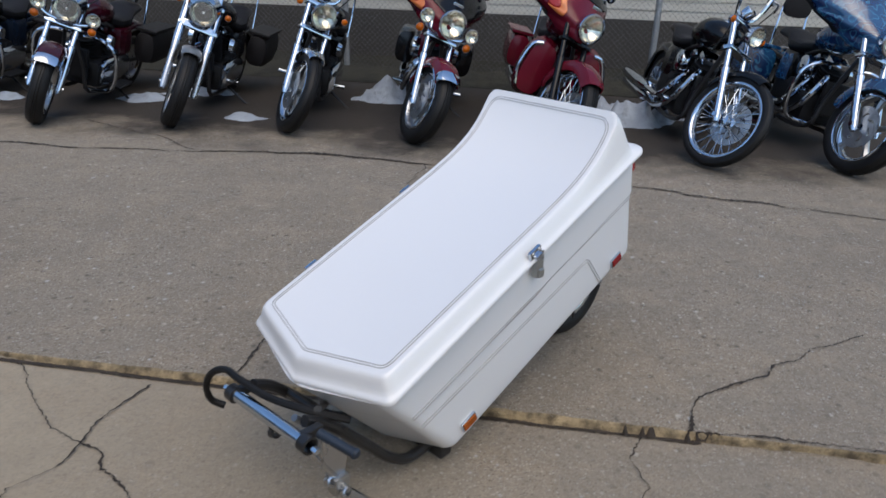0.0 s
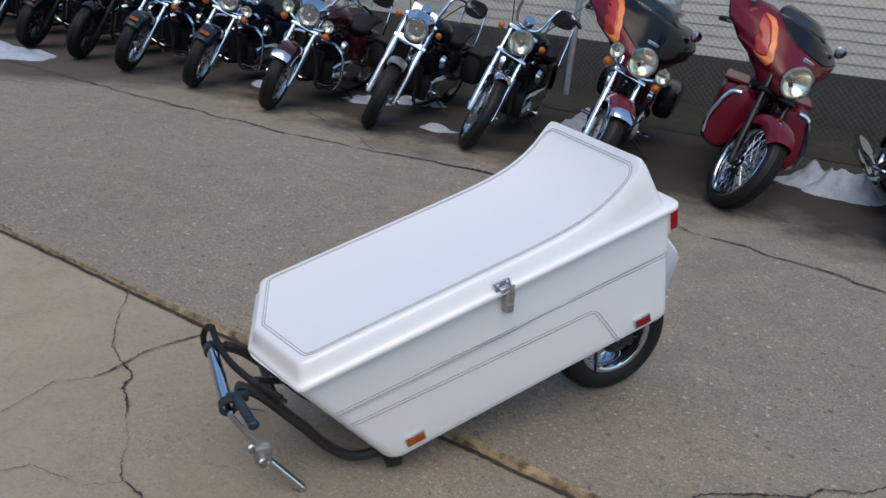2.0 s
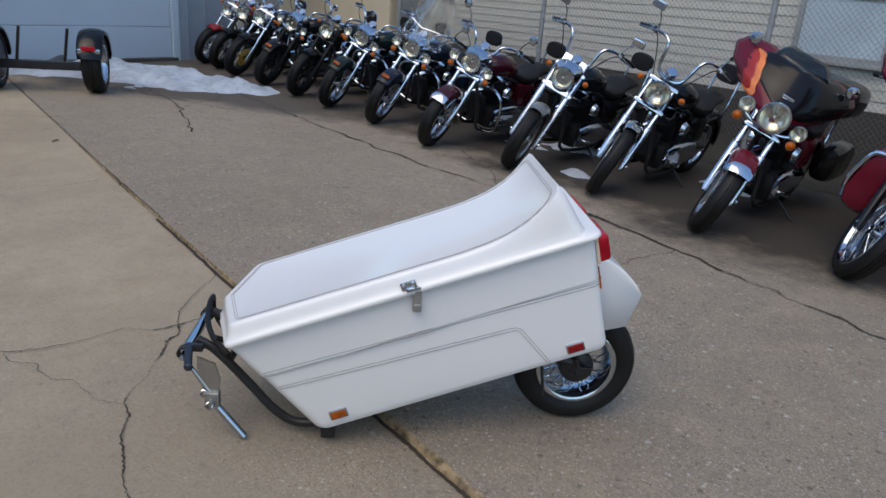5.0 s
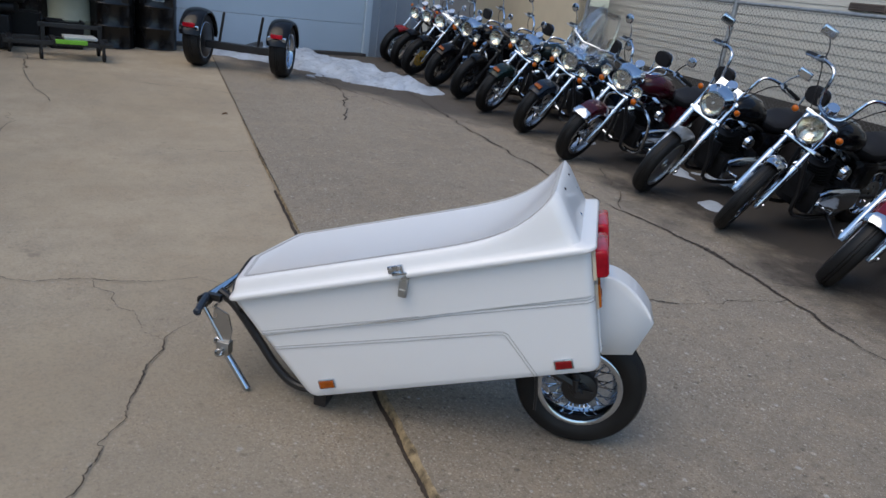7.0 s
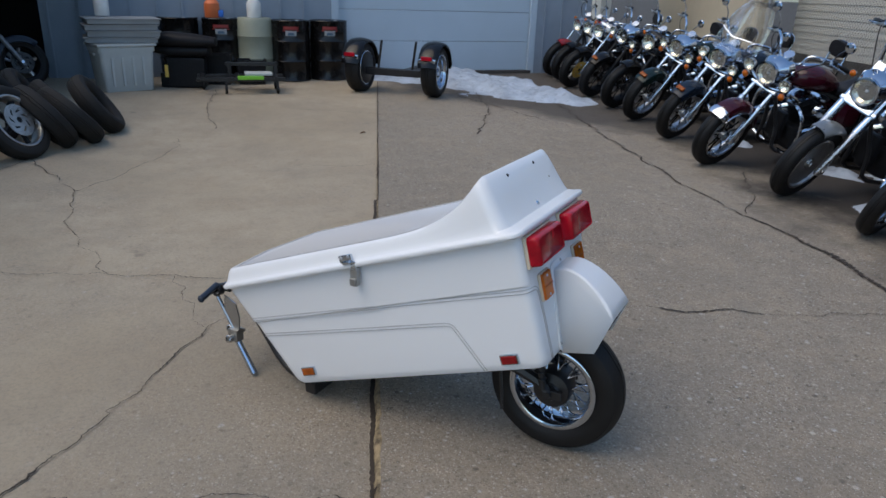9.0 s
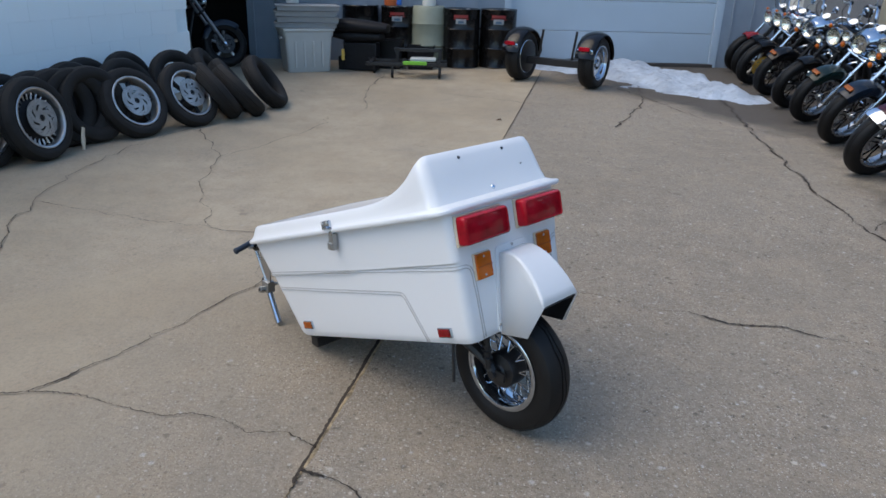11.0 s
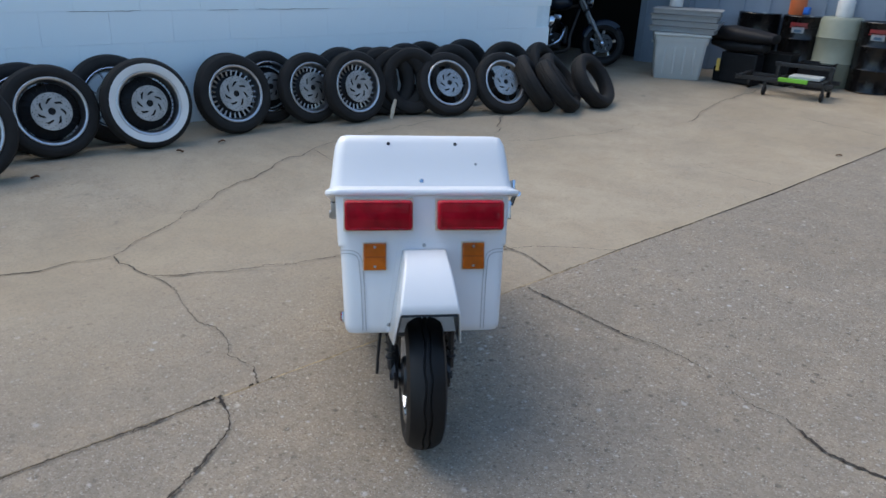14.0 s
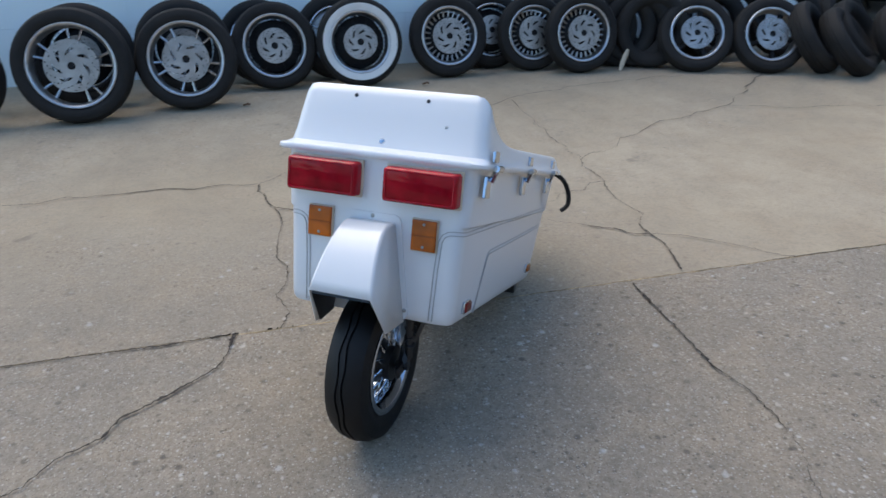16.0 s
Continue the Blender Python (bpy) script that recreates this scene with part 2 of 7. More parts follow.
SNOW = surface("old_snow", (0.37, 0.42, 0.49), 0.75, vary=0.28, scale=4, grain=14, relief=0.5, depth=0.04, dirt=(0.17, 0.17, 0.17), dirt_amount=0.75)
CRACK = surface("crack_dirt", (0.042, 0.032, 0.024), 0.95, vary=0.5, scale=12, grain=120, relief=0.6, depth=0.004)
FILLER = surface("joint_dirt_and_moss", (0.31, 0.240, 0.140), 0.95, vary=0.75, scale=22, grain=120, relief=1.0, depth=0.010, dirt=(0.075, 0.055, 0.036), dirt_amount=0.75)
BLOCK = surface("painted_block", (0.87, 0.93, 0.93), 0.75, vary=0.006, scale=1.1, grain=45, relief=0.2, depth=0.002, rough_vary=0.0, spec=0.2)
MORTAR = surface("painted_mortar", (0.78, 0.88, 0.90), 0.8, vary=0.1, scale=4, relief=0.3)
SIDING = surface("white_siding", (0.47, 0.45, 0.40), 0.6, vary=0.05, scale=2, grain=30, relief=0.1)
FOUNDATION = surface("brown_foundation", (0.050, 0.045, 0.040), 0.9, vary=0.2, scale=4, relief=0.4, depth=0.004)
DOOR_PAINT = surface("pale_blue_door", (0.41, 0.485, 0.555), 0.5, vary=0.04, scale=1.5, grain=40, relief=0.12, dirt=(0.42, 0.46, 0.5), dirt_amount=0.15)
GREY_METAL = surface("blue_grey_metal", (0.23, 0.27, 0.32), 0.5, vary=0.1, scale=3, relief=0.05)
TAN = surface("tan_wall", (0.50, 0.42, 0.30), 0.75, vary=0.08, scale=2, relief=0.2)
BROWN = surface("brown_trim", (0.09, 0.065, 0.055), 0.6)
SHADE_INT = surface("shaded_interior", (0.006, 0.006, 0.007), 0.9, vary=0.4)
SOIL = surface("dead_grass_and_soil", (0.030, 0.028, 0.018), 0.95, vary=0.6, scale=6, grain=90, relief=0.9, depth=0.02, dirt=(0.05, 0.045, 0.028), dirt_amount=0.5)
WINDOW_GLASS = surface("grey_window_glass", (0.40, 0.47, 0.52), 0.12, vary=0.15, scale=2, relief=0)
DRUM_BLACK = surface("black_drum", (0.006, 0.0055, 0.0055), 0.25, vary=0.3, scale=8, relief=0.06, coat=0.05, spec=0.35)
LABEL_RED = surface("red_label", (0.22, 0.02, 0.018), 0.4)
LABEL_PALE = surface("faded_label", (0.30, 0.31, 0.31), 0.5, vary=0.4, scale=40)
LABEL_BLUE = surface("blue_label", (0.05, 0.10, 0.16), 0.4)
LABEL_WHITE = surface("white_label", (0.65, 0.64, 0.60), 0.5)
CREAM_PLASTIC = surface("cream_plastic", (0.26, 0.27, 0.20), 0.5, vary=0.1)
GREY_PLASTIC = surface("grey_plastic", (0.27, 0.28, 0.28), 0.5, vary=0.08, dirt=(0.25, 0.25, 0.24))
WHITE_PLASTIC = surface("white_plastic", (0.46, 0.48, 0.46), 0.45, vary=0.06)
LIME = surface("lime_green_paint", (0.22, 0.55, 0.04), 0.4)
ORANGE_PLASTIC = surface("orange_plastic", (0.65, 0.16, 0.05), 0.4)
BLUE_PLASTIC = surface("blue_plastic", (0.03, 0.14, 0.5), 0.4)
YELLOW_REFLECT = surface("yellow_reflector", (0.75, 0.5, 0.1), 0.3)
BLUE_GRIP = surface("blue_black_rubber", (0.012, 0.02, 0.034), 0.45, vary=0.3)
RUST = surface("rusty_steel", (0.14, 0.075, 0.05), 0.7, 0.3, vary=0.4)


def make_disc_steel():
    """Brake disc steel: brushed, slightly browned."""
    m, nt, n, l, b = nodes_of("drilled_disc_steel")
    vec = coords(nt)
    base = mixed(nt, ramp(nt, noise_tex(nt, vec, 7), 0.3, 0.7), (0.25, 0.24, 0.225), (0.42, 0.41, 0.395))
    l.new(base, b.inputs["Base Color"])
    b.inputs["Metallic"].default_value = 0.85
    b.inputs["Roughness"].default_value = 0.42
    bump(nt, b, noise_tex(nt, vec, 90, 3), 0.15, 0.001)
    return m


DISC_STEEL = make_disc_steel()

# ---- mesh helpers ----
class Geo:
    """Vertices and faces gathered in plain lists, one mesh in the end."""

    def __init__(self):
        self.v, self.f, self.flat = [], [], set()

    def add(self, verts, faces, m=None):
        o = len(self.v)
        if m is not None:
            verts = [m @ Vector(p) for p in verts]
        self.v += [tuple(p) for p in verts]
        self.f += [tuple(i + o for i in q) for q in faces]
        return self

    def box(self, size, at=(0, 0, 0), bevel=0.0, m=None):
        bm = bmesh.new()
        bmesh.ops.create_cube(bm, size=1)
        bmesh.ops.scale(bm, vec=size, verts=bm.verts)
        if bevel:
            bmesh.ops.bevel(bm, geom=list(bm.edges), offset=bevel, segments=2, profile=0.6, affect="EDGES")
        bmesh.ops.translate(bm, vec=at, verts=bm.verts)
        bm.verts.index_update()
        bm.normal_update()
        o = len(self.f)
        self.flat |= {o + i for i, f in enumerate(bm.faces) if max(abs(c) for c in f.normal) > 0.999}
        self.add([v.co.copy() for v in bm.verts], [[v.index for v in f.verts] for f in bm.faces], m)
        bm.free()
        return self

    def lathe(self, profile, n=24, m=None, closed=False, cap=False):
        """profile: (radius, height) round the z axis."""
        vs, fs, k = [], [], len(profile)
        for i in range(n):
            a = 2 * math.pi * i / n
            vs += [(r * math.cos(a), r * math.sin(a), z) for r, z in profile]
        for i in range(n):
            j = (i + 1) % n
            for p in range(k if closed else k - 1):
                q = (p + 1) % k
                fs.append((i * k + p, j * k + p, j * k + q, i * k + q))
        if cap:
            fs.append([i * k for i in range(n)][::-1])
            fs.append([i * k + k - 1 for i in range(n)])
        return self.add(vs, fs, m)

    def tube(self, pts, r, n=8, closed=False, m=None, caps=True):
        pts = [Vector(p) for p in pts]
        rs = r if isinstance(r, (list, tuple)) else [r] * len(pts)
        k, vs, fs = len(pts), [], []
        side = None
        for i, p in enumerate(pts):
            a = pts[i - 1] if i or closed else p
            b = pts[(i + 1) % k] if i < k - 1 or closed else p
            t = (b - a).normalized()
            if side is None:
                side = t.orthogonal().normalized()
            side = (side - t * side.dot(t)).normalized()
            up = t.cross(side)
            for j in range(n):
                w = 2 * math.pi * j / n
                vs.append(p + (side * math.cos(w) + up * math.sin(w)) * rs[i])
        for i in range(k if closed else k - 1):
            i2 = (i + 1) % k
            for j in range(n):
                j2 = (j + 1) % n
                fs.append((i * n + j, i * n + j2, i2 * n + j2, i2 * n + j))
        if caps and not closed:
            fs.append(list(range(n))[::-1])
            fs.append([(k - 1) * n + j for j in range(n)])
        return self.add(vs, fs, m)

    def rod(self, a, b, r, n=10, r2=None):
        return self.tube([a, b], [r, r if r2 is None else r2], n)

    def loft(self, rings, m=None, caps=True, closed=True):
        """rings: lists of equally many points."""
        n, vs, fs = len(rings[0]), [], []
        for ring in rings:
            vs += list(ring)
        for i in range(len(rings) - 1):
            for j in range(n if closed else n - 1):
                j2 = (j + 1) % n
                fs.append((i * n + j, i * n + j2, (i + 1) * n + j2, (i + 1) * n + j))
        if caps:
            fs.append(list(range(n))[::-1])
            fs.append([(len(rings) - 1) * n + j for j in range(n)])
        return self.add(vs, fs, m)

    def plate(self, poly, thick, m=None):
        """A flat outline in x, y with thickness in z."""
        n = len(poly)
        vs = [(x, y, 0) for x, y in poly] + [(x, y, thick) for x, y in poly]
        fs = [list(range(n))[::-1], list(range(n, 2 * n))] + [(i, (i + 1) % n, n + (i + 1) % n, n + i) for i in range(n)]
        return self.add(vs, fs, m)

    def moved(self, m):
        self.v = [tuple(m @ Vector(p)) for p in self.v]
        return self

    def mesh(self, name, sharp=35):
        me = bpy.data.meshes.new(name)
        me.from_pydata(self.v, [], self.f)
        bm = bmesh.new()
        bm.from_mesh(me)
        bmesh.ops.recalc_face_normals(bm, faces=bm.faces)
        bm.to_mesh(me)
        bm.free()
        me.shade_smooth()
        me.set_sharp_from_angle(angle=radians(sharp))
        if self.flat:
            me.polygons.foreach_set("use_smooth", [i not in self.flat for i in range(len(me.polygons))])
        me.update()
        return me


def part(name, geo, material, parent=None, label="", sharp=35):
    """One mesh object under a thing or under a part."""
    me = geo if isinstance(geo, bpy.types.Mesh) else geo.mesh(name, sharp)
    if not me.materials:
        me.materials.append(material)
    ob = new(name, me)
    ob.parent = parent
    if label:
        ob["label"] = label
    return ob


def thing(name, label, category, m=None, group="", kind=""):
    ob = new(name)
    ob.empty_display_size = 0.1
    if m is not None:
        ob.matrix_world = m
    return tagged(ob, label, category, group, kind)


def smooth(t):
    t = max(0.0, min(1.0, t))
    return t * t * (3 - 2 * t)


def curve(pts, steps=6, closed=False):
    """A smooth line through the points (Catmull-Rom)."""
    p = [Vector(q) for q in pts]
    n, out = len(p), []
    for i in range(n if closed else n - 1):
        if closed:
            a, b, c, d = p[i - 1], p[i], p[(i + 1) % n], p[(i + 2) % n]
        else:
            a, b, c, d = p[max(i - 1, 0)], p[i], p[i + 1], p[min(i + 2, n - 1)]
        for k in range(steps):
            t = k / steps
            out.append(0.5 * ((2 * b) + (c - a) * t + (2 * a - 5 * b + 4 * c - d) * t * t + (3 * b - a - 3 * c + d) * t ** 3))
    if not closed:
        out.append(p[-1])
    return out


def rounded(poly, r, steps=4):
    """An outline in x, y with rounded corners."""
    out, n = [], len(poly)
    for i in range(n):
        p, a, b = Vector(poly[i]), Vector(poly[i - 1]), Vector(poly[(i + 1) % n])
        ra = min(r, (a - p).length * 0.45, (b - p).length * 0.45)
        s, e = p + (a - p).normalized() * ra, p + (b - p).normalized() * ra
        for k in range(steps + 1):
            t = k / steps
            out.append(tuple(s * (1 - t) ** 2 + p * 2 * t * (1 - t) + e * t * t))
    return out


ALONG_X = Matrix.Rotation(radians(90), 4, "Y")


def at(x, y, z, m=None):
    t = Matrix.Translation((x, y, z))
    return t @ m if m is not None else t

# ---- ground ----
AX = Vector((0.9895, -0.1448, 0))      # along the slab joint
NX = Vector((0.1448, 0.9895, 0))       # across it, towards the fence
JOINT = NX.dot(Vector((0.27, 2.0, 0)))


def ground_z(x, y):
    q = NX.dot(Vector((x, y, 0))) - JOINT
    zt = 0.10 * smooth((-q - 1.6) / 1.7)
    zx = min(0.11, 0.018 * max(0.0, -3.5 - x))
    z = max(zt, zx) if q < 0 else zx
    if q < 0:
        # the south slab has sunk, most of all along its edge
        z -= 0.020 * smooth((6 + x) / 3) + 0.010 * smooth((q + 0.30) / 0.25) * smooth((x + 2) / 1.5)
    return z


def build_ground():
    ps = [-400, -120, -50, -25, -16] + [-13 + 0.5 * i for i in range(41)] + [12, 25, 50, 120, 400]
    qs = [-400, -120, -50, -20, -10] + [-6 + 0.25 * i for i in range(23)] + [-0.30, -0.12, -0.03, -0.004, 0.006, 0.012, 0.03, 0.12] + [0.25 + 0.25 * i for i in range(27)] + [9, 12, 20, 50, 120, 400]
    g = Geo()
    vs = []
    for q in qs:
        for p in ps:
            w = AX * p + NX * (q + JOINT)
            wob = 0.006 * noise.noise(Vector((p * 1.7, q * 1.7, 0))) if abs(q) > 0.2 and abs(p) < 14 else 0
            edge = 0.012 * noise.noise(Vector((p * 3.1, 0, 5))) if abs(q) < 0.02 else 0
            s = w + NX * edge
            vs.append((s.x, s.y, ground_z(w.x, w.y) + wob))
    n = len(ps)
    fs = [(i * n + j, i * n + j + 1, (i + 1) * n + j + 1, (i + 1) * n + j) for i in range(len(qs) - 1) for j in range(n - 1)]
    g.add(vs, fs)
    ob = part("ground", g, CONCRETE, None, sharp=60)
    return tagged(ob, "weathered cracked concrete yard with exposed pebbles", "ground", kind="structure")


ground = build_ground()


def crack_strip(name, pts, width, material, seed, lift=0.003, rough=0.034, breaks=0.32, ragged=1.0):
    """A jagged dirt-filled crack lying in the concrete: angular line, ragged edges, stretches where it closes."""
    rnd = random.Random(seed)
    line = []
    for a, b in zip(pts, pts[1:]):
        a, b = Vector((*a, 0)), Vector((*b, 0))
        length = (b - a).length
        side = (b - a).normalized().cross(Vector((0, 0, 1)))
        knots = [0.0]
        while knots[-1] < length - 0.16:
            knots.append(knots[-1] + rnd.uniform(0.05, 0.16))
        knots.append(length)
        offs = [0.0] + [rough * rnd.uniform(-1, 1) for _ in knots[1:-1]] + [0.0]
        for (k0, o0), (k1, o1) in zip(zip(knots, offs), zip(knots[1:], offs[1:])):
            m = max(1, int((k1 - k0) / 0.011))
            for i in range(m):
                t = i / m
                line.append(a.lerp(b, (k0 + (k1 - k0) * t) / length) + side * (o0 + (o1 - o0) * t + ragged * rnd.uniform(-0.0048, 0.0048)))
    line.append(Vector((*pts[-1], 0)))
    g, vs, fs = Geo(), [], []
    for i, p in enumerate(line):
        t = line[min(i + 1, len(line) - 1)] - line[max(i - 1, 0)]
        side = t.normalized().cross(Vector((0, 0, 1)))
        body = 0.30 + 1.0 * abs(noise.noise(p * 1.3 + Vector((0, 0, seed)))) + 1.5 * max(0.0, noise.noise(p * 4.1 + Vector((0, 0, seed))) - 0.35)
        if noise.noise(p * 3.3 + Vector((7, 0, seed))) < -1 + 2 * breaks:
            body *= 0.34
        body = 0.75 + (body - 0.75) * ragged
        for s in (-1, 1):
            w = 0.50 * width * body * (0.95 + ragged * rnd.uniform(-0.75, 0.75)) * (0.2 if i in (0, len(line) - 1) else 1)
            q = p + side * s * w / 2
            vs.append((q.x, q.y, ground_z(q.x, q.y) + lift + 0.004))
    fs = [(2 * i, 2 * i + 1, 2 * i + 3, 2 * i + 2) for i in range(len(line) - 1)]
    g.add(vs, fs)
    return part(name, g, material, ground)


def on_joint(x, off=0.0):
    """A place on the joint at that x."""
    k = (x - NX.x * JOINT) / AX.x
    p = AX * k + NX * (JOINT + off)
    return (p.x, p.y)


CRACKS = [
    ([(-8.0, 5.5), (-6.1, 5.44), (-4.7, 5.25), (-3.33, 5.12)], 0.035),
    ([(-3.33, 5.12), (-1.99, 4.98), (-0.98, 5.05), (-0.13, 4.86)], 0.04),
    ([(-0.13, 4.86), (1.31, 4.46), (2.65, 3.98), (4.5, 3.6)], 0.03),
    ([(-1.6, 2.26), (-1.34, 1.98), (-1.10, 1.79)], 0.016),
    ([(-1.01, 2.13), (-1.10, 1.79), (-1.21, 1.52), (-1.30, 1.12), (-1.37, 0.77), (-1.41, 0.45)], 0.016),
    ([(-1.41, 0.45), (-1.51, -0.45)], 0.012),
    ([(-1.10, 1.79), (-0.86, 1.57), (-0.62, 1.33)], 0.022),
    ([(-0.62, 1.33), (0.04, 1.04), (0.50, 0.76), (0.52, 0.39)], 0.017),
    ([(-1.30, 1.12), (-0.95, 1.2), (-0.62, 1.33)], 0.010),
    ([(2.3, 0.05), (1.44, 0.22), (1.0, 0.26), (0.52, 0.39)], 0.022),
    ([(0.52, 0.39), (-0.05, 0.10), (-0.66, -0.19), (-1.51, -0.45)], 0.020),
    ([(0.50, 0.76), (0.58, 1.25), (0.62, 1.6), (0.71, 1.93)], 0.013),
    ([(-1.51, -0.45), (-2.2, -0.53), (-2.87, -0.52), (-3.84, -0.28)], 0.014),
    ([(-3.84, -0.28), (-2.99, 0.25), (-2.2, 0.38), (-1.37, 0.77)], 0.016),
    ([(-4.87, 0.75), (-4.5, 0.80), (-4.15, 0.71), (-2.99, 0.25)], 0.014),
    ([(-7.66, 4.58), (-6.8, 4.5), (-6.03, 4.32), (-5.4, 4.1), (-4.82, 3.84)], 0.030),
    ([(-6.03, 4.32), (-6.4, 5.0), (-6.9, 5.45)], 0.024),
    ([(-0.71, 2.18), (-0.63, 2.68), (-0.57, 3.19), (-0.40, 3.58), (-0.17, 4.54), (-0.13, 4.86)], 0.016),
    ([(0.87, 1.92), (0.91, 2.04), (1.09, 2.19), (1.27, 2.27), (1.44, 2.38), (1.70, 2.54), (1.81, 2.60)], 0.016),
    ([(-1.83, 5.05), (-2.35, 5.48), (-3.0, 5.85)], 0.018),
    ([(-0.35, 5.0), (-0.2, 5.25), (-0.05, 5.6)], 0.015),
    ([(-3.75, 1.83), (-3.65, 2.25), (-3.68, 2.58)], 0.009),
    ([(-7.9, 0.95), (-6.6, 0.92), (-5.9, 0.98), (-5.25, 1.10)], 0.018),
    ([(-6.35, 1.98), (-6.2, 2.49), (-5.95, 3.03)], 0.016),
    ([(-7.3, 4.25), (-6.7, 4.5), (-5.9, 4.75), (-5.2, 5.05)], 0.030),
]
for i, (pts, w) in enumerate(CRACKS):
    crack_strip("crack", pts, w * (1.0 if 3 <= i <= 14 else 2.3 if i < 3 else 1.6), CRACK, i + 1)


def build_joint():
    """Dirt and moss packed against the slab's lip: lumpy and ragged, with a dark open groove at its foot."""
    rnd = random.Random(5)
    g, vs = Geo(), []
    xs = [-9.0 + 0.018 * i for i in range(720)]
    for x in xs:
        near = smooth((x + 2.0) / 1.2) * (1 - 0.85 * smooth((x - 0.75) / 0.3))
        k = (0.22 + 0.78 * near) * (0.50 + 0.7 * noise.noise(Vector((x * 1.3, 3, 0))) + 0.7 * noise.noise(Vector((x * 6, 1, 0))) + 0.35 * rnd.random())
        k = max(0.08, k)
        top = 0.003 + 0.009 * near + 0.014 * near * max(0.0, noise.noise(Vector((x * 11, 8, 0))) + 0.25) + 0.005 * rnd.random()
        gx, gy = on_joint(x, -0.05)
        z, step = ground_z(gx, gy), 0.020 * smooth((6 + x) / 3) + 0.010 * smooth((x + 2) / 1.5)
        for o, h in ((-0.016 * k, -0.003), (-0.011 * k, 0.003 + 0.004 * rnd.random()), (-0.006 * k, 0.5 * step + 0.004 * rnd.random()), (0.0, 0.85 * step + 0.002), (0.5 * top, step + 0.002), (top + 0.002, step - 0.004)):
            px, py = on_joint(x, o)
            vs.append((px, py, z + h))
    n = 6
    g.add(vs, [(i * n + j, i * n + j + 1, (i + 1) * n + j + 1, (i + 1) * n + j) for i in range(len(xs) - 1) for j in range(n - 1)])
    part("joint_filler", g, FILLER, ground, "brown dirt and moss in the slab joint", sharp=80)
    crack_strip("crack", [on_joint(x, 0.006) for x in (-9, -6, -3.4, -2.5)], 0.036, CRACK, 60, lift=0.002, rough=0.004, breaks=0.05)
    crack_strip("crack", [(0.855, 1.905), (0.875, 1.935), (0.90, 2.0)], 0.050, CRACK, 63, lift=0.002, rough=0.012, breaks=0.0)
    crack_strip("crack", [on_joint(x, o) for x, o in ((-2.6, -0.016), (-0.9, -0.019), (-0.4, -0.017), (0.5, -0.015), (0.9, -0.014))], 0.066, CRACK, 61, lift=0.001, rough=0.004, breaks=0.1, ragged=0.3)
    crack_strip("crack", [on_joint(x, o) for x, o in ((0.88, 0.0), (1.0, 0.012), (1.9, 0.012), (3.0, 0.012), (5.0, 0.012))], 0.027, CRACK, 64, lift=0.002, rough=0.007, breaks=0.25, ragged=1.0)


build_joint()


def verge():
    g, vs = Geo(), []
    rnd = random.Random(9)
    xs = [-12 + 0.3 * i for i in range(70)]
    for x in xs:
        for j, c in enumerate((7.75, 7.9, 8.2, 8.6, 9.28)):
            y = c - 0.15 * x + (0.06 * noise.noise(Vector((x * 2, j, 0))))
            vs.append((x, y, ground_z(x, y) + (0.006, 0.03, 0.05, 0.05, 0.06)[j] + 0.012 * rnd.random() * (j > 0)))
    g.add(vs, [(i * 5 + j, i * 5 + j + 1, (i + 1) * 5 + j + 1, (i + 1) * 5 + j) for i in range(len(xs) - 1) for j in range(4)])
    tagged(part("verge", g, SOIL), "strip of bare soil and dead grass along the fence", "ground", kind="structure")


verge()

# ---- painted block wall with the tyres ----
WALL_DIR = Vector((-0.9897, 0.1432, 0))
WALL_N = Vector((0.1432, 0.9897, 0))     # outwards, to the yard
W0 = Vector((-5.88, -1.13, 0))           # corner at the open doorway


def wall_frame(origin, direction, normal, z=0.0):
    """x along the wall, y inwards, z up."""
    m = Matrix.Identity(4)
    m.col[0][:3], m.col[1][:3], m.col[2][:3], m.col[3][:3] = direction, -normal, (0, 0, 1), (*origin.xy, z)
    return m


def solid_wall(name, length, height, thick, m, material, label, x0=0.0, z0=-0.1):
    g = Geo().box((length, thick, height - z0), (x0 + length / 2, thick / 2, (height + z0) / 2), 0.004)
    ob = part(name, g, material)
    ob.matrix_world = m
    return tagged(ob, label, "wall", kind="structure")


tyre_wall_m = wall_frame(W0, -WALL_DIR, WALL_N)
wall_south = solid_wall("wall_south", 10.6, 2.2, 0.22, tyre_wall_m, MORTAR, "painted concrete block wall, pale blue white", 0.0)
wall_south_b = solid_wall("wall_southwest", 0.95, 2.2, 0.22, tyre_wall_m, GREY_METAL, "blue grey metal wall beside the open doorway", -4.05)
lintel = solid_wall("wall_lintel", 3.1, 2.2, 0.22, tyre_wall_m, GREY_METAL, "wall above the open garage doorway", -3.1, 2.05)
g = Geo().box((0.14, 0.3, 2.04), (0, 0, 1.02), 0.01)
jamb = part("trim", g, GREY_METAL)
jamb.matrix_world = tyre_wall_m @ at(-3.11, 0.05, 0)
tagged(jamb, "blue grey steel door jamb", "door frame", kind="structure")
